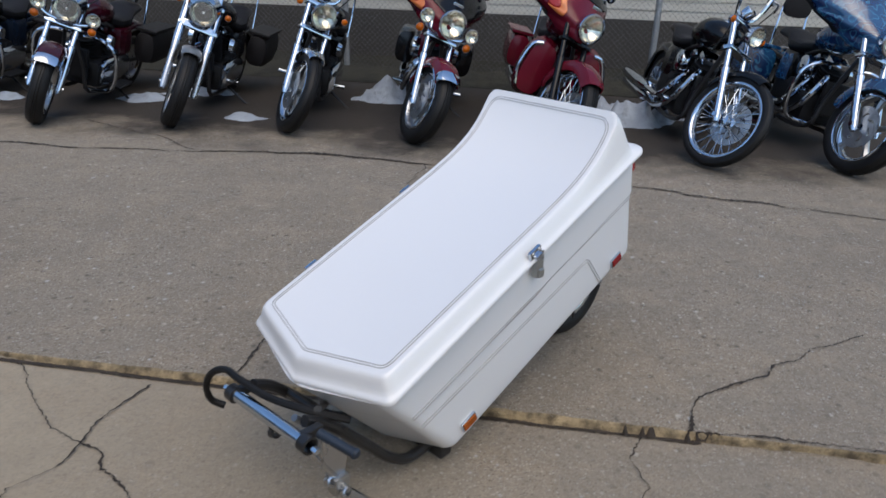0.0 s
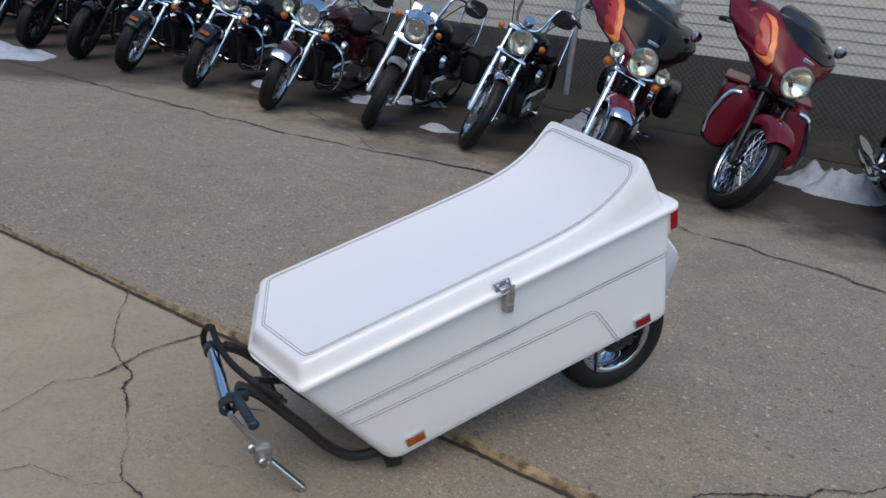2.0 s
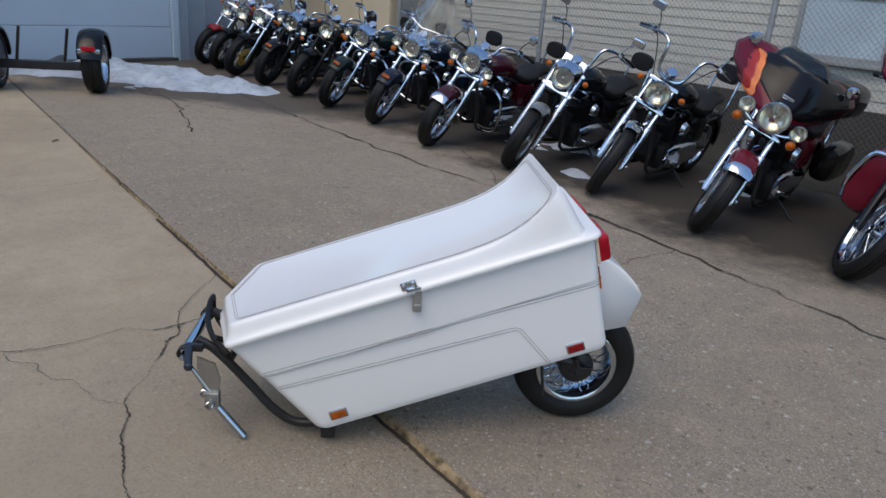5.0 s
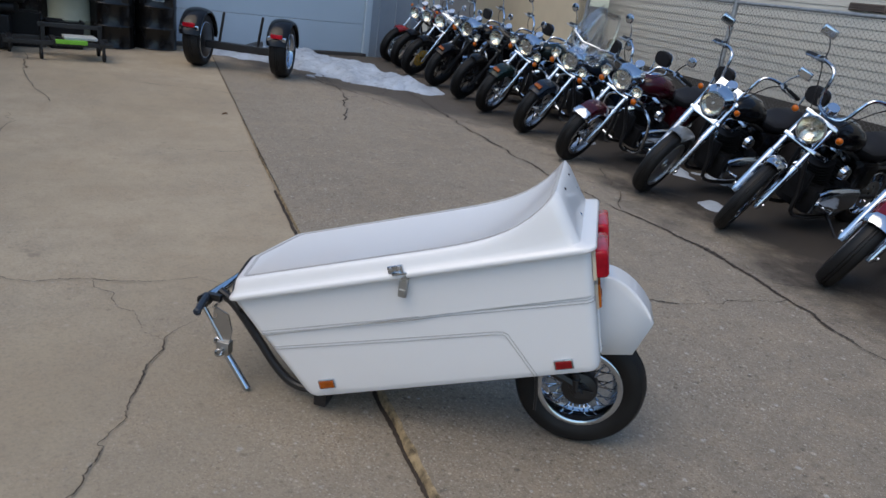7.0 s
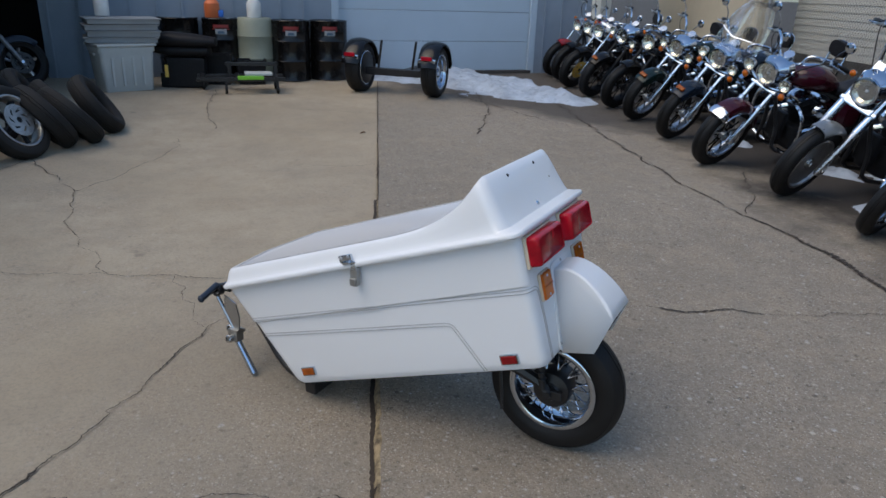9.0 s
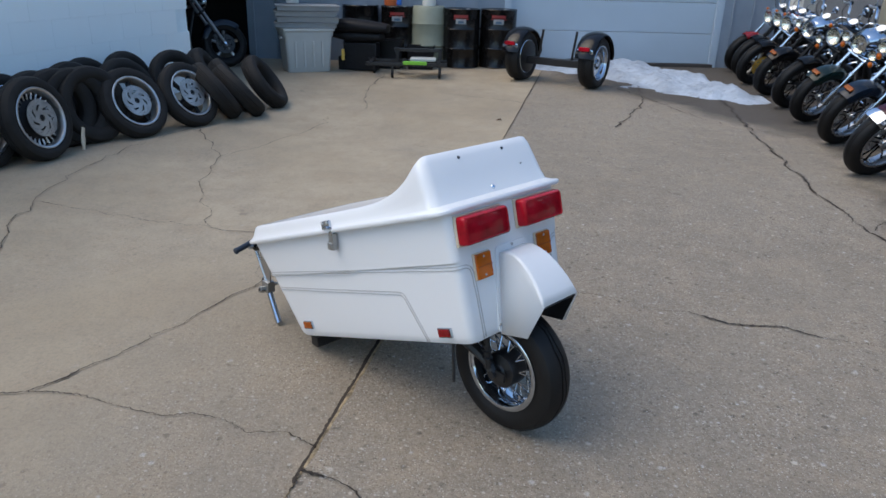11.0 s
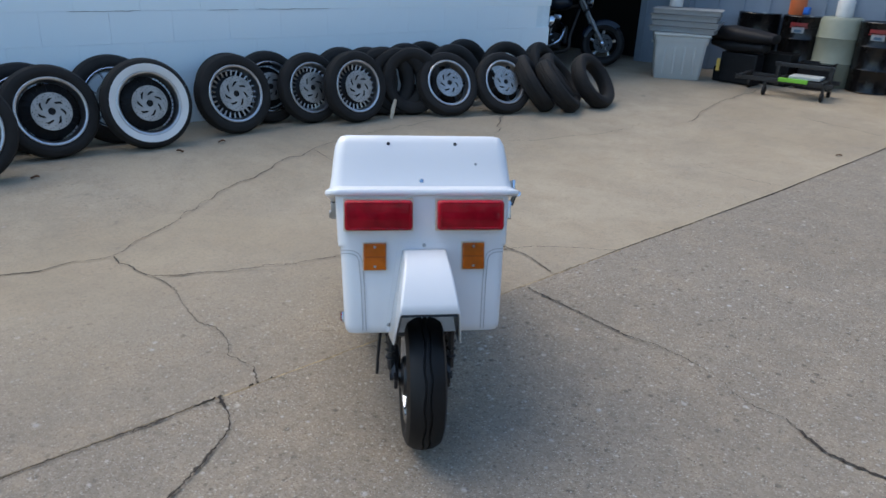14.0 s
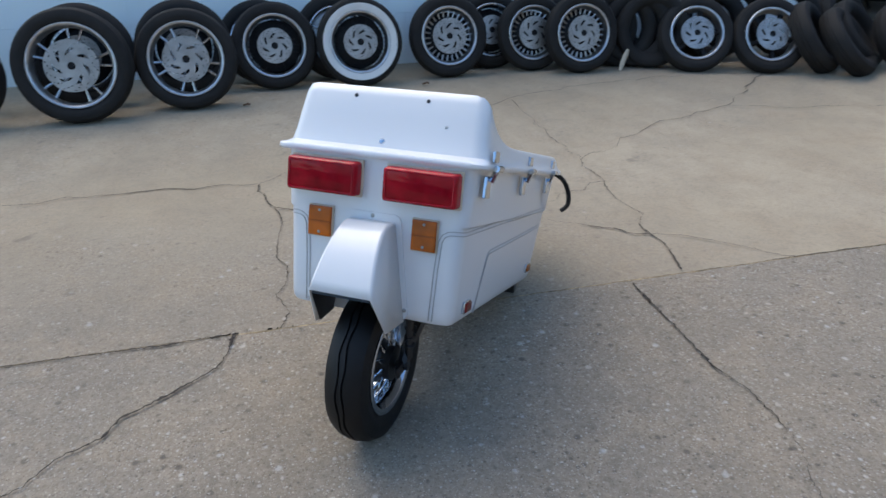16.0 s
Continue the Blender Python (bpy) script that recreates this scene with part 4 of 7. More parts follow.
def lid_rear(h):
    """Where the rear face of the lid stands at a height."""
    for (h0, r0), (h1, r1) in zip(REAR, REAR[1:]):
        if h <= h1:
            return LID["sr"] - r0 - (r1 - r0) * (h - h0) / (h1 - h0)
    return LID["sr"] - REAR[-1][1]


for y, h, r, mat in ((-0.105, 0.592, 0.0058, BLACK_FRAME), (0.105, 0.592, 0.0058, BLACK_FRAME), (0.168, 0.528, 0.0042, STEEL), (-0.005, 0.474, 0.0085, CHROME)):
    m = BODY @ Matrix.Translation((lid_rear(h), y, h)) @ Matrix.Rotation(radians(76), 4, "Y")
    part("screw", Geo().lathe([(0.0, 0.004), (r * 0.7, 0.0032), (r, 0.0), (r, -0.008)], 12, m), mat, lid)

# ---- wheels and tyres ----
def tyre_geo(R, rim, w, tread=True, n=48, wavy=0.0):
    """Round the x axis, centre at the origin."""
    d = R - rim
    prof = [(rim - 0.004, -w * 0.30), (rim + 0.012, -w * 0.40), (rim + d * 0.35, -w * 0.49), (rim + d * 0.6, -w * 0.50), (rim + d * 0.82, -w * 0.43), (R - d * 0.05, -w * 0.27)]
    mid = [(R, -w * 0.10), (R - 0.006, -w * 0.085), (R - 0.006, -w * 0.06), (R + 0.001, -w * 0.045)] if tread else [(R, -w * 0.1)]
    half = prof + mid
    full = half + [(r, -z) for r, z in half[::-1]]
    full += [(rim - 0.012, w * 0.22), (rim - 0.012, -w * 0.22)]
    if not wavy:
        return Geo().lathe(full, n, ALONG_X, closed=True)
    # grooves that wander from side to side round the tread
    g, vs, fs, k = Geo(), [], [], len(full)
    for i in range(n):
        a = 2 * math.pi * i / n
        vs += [(r * math.cos(a), r * math.sin(a), z + (wavy * math.sin(12 * a + (0 if z < 0 else 1.2)) if abs(z) < w * 0.15 and r > R - 0.02 else 0.0)) for r, z in full]
    fs = [(i * k + p, (i + 1) % n * k + p, (i + 1) % n * k + (p + 1) % k, i * k + (p + 1) % k) for i in range(n) for p in range(k)]
    return g.add(vs, fs, ALONG_X)


def rim_geo(rim, w, n=40):
    prof = [(rim + 0.002, -w * 0.462), (rim + 0.008, -w * 0.465), (rim + 0.013, -w * 0.44), (rim + 0.008, -w * 0.38), (rim - 0.008, -w * 0.29), (rim - 0.016, -w * 0.16), (rim - 0.016, w * 0.16), (rim - 0.008, w * 0.29), (rim + 0.008, w * 0.38), (rim + 0.013, w * 0.44), (rim + 0.008, w * 0.465), (rim + 0.002, w * 0.462), (rim - 0.006, w * 0.43), (rim - 0.016, w * 0.28), (rim - 0.021, w * 0.14), (rim - 0.021, -w * 0.14), (rim - 0.016, -w * 0.28), (rim - 0.006, -w * 0.43)]
    return Geo().lathe(prof, n, ALONG_X, closed=True)


def spokes_geo(rim, hub_r, hub_w, count=40, r=0.0026):
    g = Geo()
    for i in range(count):
        s = 1 if i % 2 else -1
        a = 2 * math.pi * i / count
        b = a + (0.35 if (i // 2) % 2 else -0.35)
        g.rod((s * hub_w, hub_r * math.cos(b), hub_r * math.sin(b)), (s * 0.006, (rim - 0.018) * math.cos(a), (rim - 0.018) * math.sin(a)), r, 5)
    return g


def disc_geo(R, r0, x, t=0.005, holes=True):
    """A brake disc in one piece: swirl slots in the carrier and drilled holes in the ring."""
    share = (0.40, 0.45, 0.55, 0.65, 0.70, 0.745, 0.785, 0.83, 0.87, 0.915, 0.955, 1.0)
    radii = [r0, 0.045] + [R * k for k in share]
    n = 84
    twist = [0.0] * 3 + [0.10, 0.30, 0.50, 0.60] + [0.60] * 10
    vs, cells = [], set()
    for side in (-1, 1):
        for i, r in enumerate(radii):
            for j in range(n):
                a = 2 * math.pi * j / n + twist[i]
                vs.append((x + side * t / 2, r * math.cos(a), r * math.sin(a)))
    for i in range(len(radii) - 1):
        for j in range(n):
            slot = 3 <= i <= 5 and j % 12 in (0, 1, 2, 3)
            hole = holes and ((i == 7 and j % 6 == 0) or (i == 9 and j % 6 == 2) or (i == 11 and j % 6 == 4))
            if not slot and not hole:
                cells.add((i, j))
    k, fs = len(radii) * n, []
    for i, j in cells:
        j2 = (j + 1) % n
        q = (i * n + j, i * n + j2, (i + 1) * n + j2, (i + 1) * n + j)
        fs += [q, tuple(v + k for v in q[::-1])]
        for (a, b), beside in (((q[0], q[1]), (i - 1, j)), ((q[1], q[2]), (i, j2)), ((q[2], q[3]), (i + 1, j)), ((q[3], q[0]), (i, (j - 1) % n))):
            if beside not in cells:
                fs.append((b, a, a + k, b + k))
    return Geo().add(vs, fs)


def blade_geo(rim, hub_r, count, kind):
    """Cast wheel spokes."""
    g = Geo()
    ro = rim - 0.02
    for i in range(count):
        a = 2 * math.pi * i / count
        m = Matrix.Rotation(a, 4, "X")
        if kind == "mag":          # broad tapered arms in pairs
            for s in (-1, 1):
                g.tube([(0, s * 0.018, hub_r * 0.8), (0, s * 0.022, (hub_r + ro) / 2), (0, s * 0.045, ro * 0.98)], [0.010, 0.007, 0.010], 6, m=m)
        elif kind == "five":
            g.tube([(0, 0, hub_r * 0.7), (0, 0.005, (hub_r + ro) / 2), (0, 0, ro)], [0.030, 0.020, 0.026], 6, m=m)
        else:                      # many thin cast blades
            g.tube([(0.0, 0, hub_r * 0.8), (0.012, 0.004, (hub_r + ro) / 2), (0.0, 0, ro)], [0.007, 0.006, 0.008], 5, m=m)
    return g


def hub_geo(r, w):
    return Geo().lathe([(0.0, -w), (r * 0.35, -w), (r * 0.4, -w * 0.9), (r, -w * 0.8), (r, -w * 0.55), (r * 0.6, -w * 0.4), (r * 0.6, w * 0.4), (r, w * 0.55), (r, w * 0.8), (r * 0.4, w * 0.9), (r * 0.35, w), (0.0, w)], 20, ALONG_X)


MESHES = {}


def cached(key, make):
    if key not in MESHES:
        MESHES[key] = make().mesh("_".join(str(k) for k in key))
    return MESHES[key]


def road_wheel(name, parent, R, rim, w, kind, m, rim_mat=None, disc=True, disc_side=-1, tyre_mat=None, whitewall=False, disc_mat=None, hub_mat=None):
    """A wheel of a vehicle: tyre, rim, spokes, hub, brake disc, as parts; m: its pose in the parent."""
    rim_mat = rim_mat or CHROME
    tyre_mat = tyre_mat or RUBBER
    wheel = new(name)
    wheel.empty_display_size = 0.05
    wheel.parent = parent
    wheel.matrix_basis = m
    dressed_wheel(wheel, R, rim, w, kind, rim_mat, disc, disc_side, tyre_mat, whitewall, disc_mat or ALLOY, hub_mat or rim_mat)
    return wheel


def mat_mesh(key, make, material):
    k = (*key, material.name)
    if k not in MESHES:
        me = make().mesh(key[0])
        me.materials.append(material)
        MESHES[k] = me
    return MESHES[k]


def dressed_wheel(wheel, R, rim, w, kind, rim_mat, disc, disc_side, tyre_mat, whitewall, disc_mat, hub_mat, spoke_mat=None):
    part("tyre", mat_mesh(("tyre", R, rim, w), lambda: tyre_geo(R, rim, w), tyre_mat), tyre_mat, wheel)
    if whitewall:
        d = R - rim
        part("whitewall", mat_mesh(("whitewall", R, rim, w), lambda: Geo().lathe([(rim + 0.012, -w * 0.40 - 0.004), (rim + d * 0.35, -w * 0.49 - 0.004), (rim + d * 0.58, -w * 0.50 - 0.003), (rim + d * 0.58, -w * 0.47), (rim + 0.012, -w * 0.37)], 40, ALONG_X, closed=True).lathe([(rim + 0.012, w * 0.40 + 0.004), (rim + d * 0.35, w * 0.49 + 0.004), (rim + d * 0.58, w * 0.50 + 0.003), (rim + d * 0.58, w * 0.47), (rim + 0.012, w * 0.37)], 40, ALONG_X, closed=True), WHITEWALL), WHITEWALL, wheel)
    if kind == "bare":
        return
    part("rim", mat_mesh(("rim", rim, w), lambda: rim_geo(rim, w), rim_mat), rim_mat, wheel)
    part("hub", mat_mesh(("hub", 0.045), lambda: hub_geo(0.045, 0.06), hub_mat), hub_mat, wheel)
    if kind == "laced":
        part("spokes", mat_mesh(("spokes", rim), lambda: spokes_geo(rim, 0.042, 0.042), spoke_mat or rim_mat), spoke_mat or rim_mat, wheel)
    elif kind == "solid":
        part("wheel_disc", mat_mesh(("wheel_disc", rim), lambda: Geo().lathe([(0.04, -0.03), (rim * 0.5, -0.045), (rim * 0.82, -0.03), (rim - 0.012, -0.035), (rim - 0.012, 0.035), (rim * 0.82, 0.03), (rim * 0.5, 0.045), (0.04, 0.03)], 40, ALONG_X, closed=True), rim_mat), rim_mat, wheel)
    else:
        count = {"mag": 5, "five": 5, "blade": 26}[kind]
        mm = spoke_mat or (BLACK_PAINT if kind == "mag" else (ALLOY if kind == "five" else rim_mat))
        part("spokes", mat_mesh(("spokes", rim, kind), lambda: blade_geo(rim, 0.05, count, kind), mm), mm, wheel)
    if disc:
        part("brake_disc", mat_mesh(("brake_disc", rim, disc_side, kind), lambda: disc_geo(rim * (0.58 if kind == "laced" else 0.64), 0.025, disc_side * 0.062), disc_mat), disc_mat, wheel)


# the trailer's own wheel
WR = 0.236
MESHES["tyre", WR, 0.141, 0.122, RUBBER.name] = tyre_geo(WR, 0.141, 0.122, n=120, wavy=0.003).mesh("tyre")
MESHES["tyre", WR, 0.141, 0.122, RUBBER.name].materials.append(RUBBER)
tw = road_wheel("wheel", trailer, WR, 0.141, 0.122, "laced", Matrix.Translation((0.066, 0, WR)) @ Matrix.Rotation(radians(90), 4, "Z"), disc=False, hub_mat=BLACK_FRAME)
part("brake_drum", Geo().lathe([(0.0, -0.075), (0.030, -0.075), (0.034, -0.068), (0.062, -0.060), (0.066, -0.052), (0.066, 0.01), (0.05, 0.03), (0.05, 0.06), (0.0, 0.062)], 28, ALONG_X), BLACK_FRAME, tw, "black brake drum")
for s in (-1, 1):
    y = s * 0.085
    g = Geo().tube([(-0.30, s * 0.09, 0.345), (-0.08, s * 0.088, 0.315), (0.03, s * 0.086, 0.275), (0.066, y, WR)], [0.022, 0.022, 0.020, 0.017], 8)
    g.rod((0.066, y - 0.02 * s, WR), (0.066, y + 0.018 * s, WR), 0.014, 10)
    g.box((0.06, 0.012, 0.035), (0.085, y, WR), 0.004)
    part("swing_arm", g, BLACK_FRAME, trailer, "black swing arm")
    g = Geo().rod((0.05, s * 0.098, WR + 0.02), (0.02, s * 0.098, 0.46), 0.012, 8)
    for k in range(7):
        g.lathe([(0.013, -0.005), (0.019, 0), (0.013, 0.005)], 10, Matrix.Translation((0.043 - 0.0031 * k * 2.2, s * 0.098, WR + 0.06 + 0.024 * k)))
    part("shock_absorber", g, BLACK_FRAME, trailer, "black coil spring shock absorber")
part("brake_rod", Geo().tube([(-0.075, -0.138, 0.160), (-0.08, -0.135, 0.22), (-0.09, -0.130, 0.28), (-0.10, -0.12, 0.37)], 0.006, 6), BLACK_FRAME, trailer)
part("wheel_well", Geo().box((0.42, 0.17, 0.24), (0.80, 0, 0.10), 0.02).moved(BODY), BLACK_FRAME, trailer, "dark wheel well under the body")

# nose foot, tow frame and hitch
foot = part("foot", Geo().box((0.05, 0.40, 0.05), (-0.855, 0, 0.022), 0.006), BLACK_FRAME, trailer, "black nose foot")


def tow_frame():
    g = Geo()
    for s in (-1, 1):
        pts = curve([(-0.83, s * 0.15, 0.045), (-0.96, s * 0.15, 0.030), (-1.045, s * 0.145, 0.075), (-1.14, s * 0.135, 0.18), (-1.25, s * 0.12, 0.295), (-1.315, s * 0.115, 0.335)], 5)
        part("frame_tube", Geo().tube(pts, 0.0165, 10), BLACK_FRAME, trailer, "black bent tow frame tube")
    part("peg", Geo().rod((-1.20, 0.10, 0.17), (-1.13, 0.12, 0.085), 0.011, 10), DULL_CHROME, trailer, "dull steel peg")
    part("cross_tube", Geo().rod((-1.205, -0.14, 0.255), (-1.205, 0.14, 0.255), 0.013, 8), BLACK_FRAME, trailer)
    part("brace", Geo().tube([(-1.08, 0.12, 0.165), (-1.16, 0.0, 0.25), (-1.26, -0.10, 0.335)], 0.011, 8), BLACK_FRAME, trailer)
    tube = part("hitch_tube", Geo().rod((-1.346, 0.165, 0.297), (-1.348, -0.165, 0.310), 0.019, 20), CHROME, trailer, "chrome hitch cross tube")
    for y, z in ((0.165, 0.297), (-0.165, 0.310)):
        part("clamp", Geo().lathe([(0.019, -0.016), (0.025, -0.014), (0.025, 0.014), (0.019, 0.016)], 16, Matrix.Translation((-1.347, y, z)) @ Matrix.Rotation(radians(90), 4, "X"), closed=True).box((0.06, 0.024, 0.026), (-1.318, y * 0.9, z + 0.012), 0.005), BLACK_FRAME, tube)
        part("bolt", Geo().rod((-1.347, y * 1.0 - math.copysign(0.0, y), z), (-1.347, y + math.copysign(0.045, y), z), 0.009, 6), CHROME, tube)
    # black hose hooked round the far end
    hose = curve([(-1.20, -0.16, 0.30), (-1.27, -0.08, 0.325), (-1.315, 0.04, 0.33), (-1.335, 0.15, 0.345), (-1.338, 0.215, 0.348), (-1.350, 0.275, 0.315), (-1.357, 0.305, 0.258), (-1.343, 0.312, 0.200), (-1.315, 0.288, 0.176)], 5)
    part("wiring_hose", Geo().tube(hose, 0.0105, 8), RUBBER, trailer, "black rubber wiring hose bent into a hook")
    # rubber-covered release handle
    part("handle", Geo().rod((-1.325, -0.19, 0.345), (-1.301, -0.30, 0.329), 0.013, 12).lathe([(0, 0.008), (0.011, 0.005), (0.015, 0), (0.015, -0.006)], 12, Matrix.Translation((-1.301, -0.30, 0.329)) @ Matrix.Rotation(radians(98), 4, "X")), BLUE_GRIP, trailer, "blue black rubber handle")
    # silver quadrant plate and the parking leg
    quad = [(-1.305, 0.30), (-1.245, 0.275), (-1.228, 0.21), (-1.24, 0.15), (-1.266, 0.14), (-1.292, 0.18), (-1.306, 0.24)]
    m = Matrix(((1, 0, 0, 0), (0, 0, 1, -0.176), (0, 1, 0, 0), (0, 0, 0, 1)))
    part("quadrant_plate", Geo().plate(quad, 0.006, m), DULL_CHROME, trailer, "polished steel quadrant plate")
    leg = part("parking_leg", Geo().rod((-1.262, -0.172, 0.128), (-1.150, -0.192, -0.008), 0.014, 12), CHROME, trailer, "chrome parking leg")
    part("pivot", Geo().box((0.05, 0.04, 0.055), (-1.258, -0.172, 0.135), 0.006).rod((-1.258, -0.215, 0.135), (-1.258, -0.125, 0.135), 0.008, 8), STEEL, leg)
    rod = part("link_rod", Geo().rod((-1.345, -0.172, 0.285), (-1.262, -0.172, 0.150), 0.008, 10), DULL_CHROME, trailer, "steel link rod")
    for p in ((-1.285, -0.172, 0.155), (-1.262, -0.205, 0.125)):
        part("eye_bolt", Geo().lathe([(0.009, -0.012), (0.015, -0.010), (0.015, 0.010), (0.009, 0.012)], 14, Matrix.Translation(p) @ Matrix.Rotation(radians(65), 4, "X"), closed=True), DULL_CHROME, rod)
    strut = part("strut", Geo().rod((-1.347, 0.0, 0.29), (-1.338, -0.005, 0.262), 0.009, 8).lathe([(0.008, -0.012), (0.016, -0.010), (0.016, 0.010), (0.008, 0.012)], 14, Matrix.Translation((-1.336, -0.005, 0.250)) @ Matrix.Rotation(radians(65), 4, "X"), closed=True), BLACK_FRAME, trailer, "black eye bolt strut")


tow_frame()

# ---- motorcycles ----
RAKE = radians(31)
STEER_AXIS = Vector((0, math.sin(RAKE), math.cos(RAKE)))


def fender_arc(R, w, a0, a1, depth, n=16, cy=0.0, cz=0.0):
    """A mudguard round the x axis: a0 to a1 degrees from the top towards the front (negative: behind)."""
    rings = []
    for i in range(n + 1):
        a = radians(a0 + (a1 - a0) * i / n)
        c, s = math.cos(a), -math.sin(a)
        prof = []
        k = 1.0 if 0 < i < n else 0.9
        for x, r in ((-w * 0.5, R - depth), (-w * 0.5, R - depth * 0.4), (-w * 0.40, R + 0.006), (-w * 0.2, R + 0.018), (0, R + 0.022), (w * 0.2, R + 0.018), (w * 0.40, R + 0.006), (w * 0.5, R - depth * 0.4), (w * 0.5, R - depth)):
            prof.append((x * k, cy + s * r, cz + c * r))
        inner = [(x * 0.93, cy + s * (math.hypot(y - cy, z - cz) - 0.006), cz + c * (math.hypot(y - cy, z - cz) - 0.006)) for x, y, z in prof[::-1]]
        rings.append(prof + inner)
    return Geo().loft(rings)


def egg(sections):
    """A lofted form along y: (y, z, half width, half height, squareness)."""
    rings = []
    for y, z, a, b, e in sections:
        ring = []
        for k in range(20):
            t = 2 * math.pi * k / 20
            c, s = math.cos(t), math.sin(t)
            ring.append((a * math.copysign(abs(c) ** e, c), y, z + b * math.copysign(abs(s) ** e, s)))
        rings.append(ring)
    return Geo().loft(rings)


def lamp_into(parent, name, at_pos, r, M, body_mat=None, yellow=False):
    """Round lamp facing -y: bucket, chrome ring, reflector, glass."""
    body_mat = body_mat or CHROME
    turn = M @ Matrix.Translation(at_pos) @ Matrix.Rotation(radians(90), 4, "X")   # local z to -y
    ob = part(name, Geo().lathe([(0.0, -r * 1.25), (r * 0.45, -r * 1.15), (r * 0.8, -r * 0.75), (r * 0.98, -r * 0.2), (r, 0.0), (r * 1.04, r * 0.06), (r * 1.02, r * 0.16), (r * 0.90, r * 0.18), (r * 0.88, r * 0.05)], 24, turn), body_mat, parent)
    part("reflector", Geo().lathe([(0.0, -r * 0.55), (r * 0.35, -r * 0.45), (r * 0.7, -r * 0.18), (r * 0.89, r * 0.06)], 20, turn), REFLECTOR, ob)
    part("bulb", Geo().lathe([(0.0, -r * 0.02), (r * 0.10, -r * 0.08), (r * 0.12, -r * 0.3), (r * 0.12, -r * 0.5)], 10, turn), DULL_CHROME, ob)
    glass = part("lens", Geo().lathe([(0.0, r * 0.24), (r * 0.45, r * 0.20), (r * 0.89, r * 0.10), (r * 0.89, r * 0.08), (r * 0.45, r * 0.17), (0.0, r * 0.21)], 20, turn), LAMP_GLASS, ob)
    glass.visible_shadow = False
    return ob


def signal_into(parent, at_pos, M, r=0.034):
    turn = M @ Matrix.Translation(at_pos) @ Matrix.Rotation(radians(90), 4, "X")
    ob = part("turn_signal", Geo().lathe([(0.0, -r * 1.6), (r * 0.6, -r * 1.3), (r, -r * 0.2), (r * 1.02, 0.0), (r * 0.9, 0.0)], 16, turn), CHROME, parent)
    part("lens", Geo().lathe([(0.0, r * 0.55), (r * 0.55, r * 0.42), (r * 0.95, 0.0)], 16, turn), AMBER_LENS, ob)


def mirror_into(parent, s, M, base, top, shape="round"):
    ob = part("mirror", Geo().tube(curve([base, (base[0] + s * 0.03, base[1], base[2] + (top[2] - base[2]) * 0.5), top], 4), 0.006, 6).moved(M), CHROME, parent)
    if shape == "round":
        g = Geo().lathe([(0.0, -0.02), (0.038, -0.014), (0.047, 0.0), (0.043, 0.006), (0.0, 0.006)], 20, M @ Matrix.Translation(top) @ Matrix.Rotation(radians(-90), 4, "X"))
    else:
        g = Geo().box((0.12, 0.035, 0.07), top, 0.014, M)
    part("mirror_head", g, CHROME, ob)
    return ob


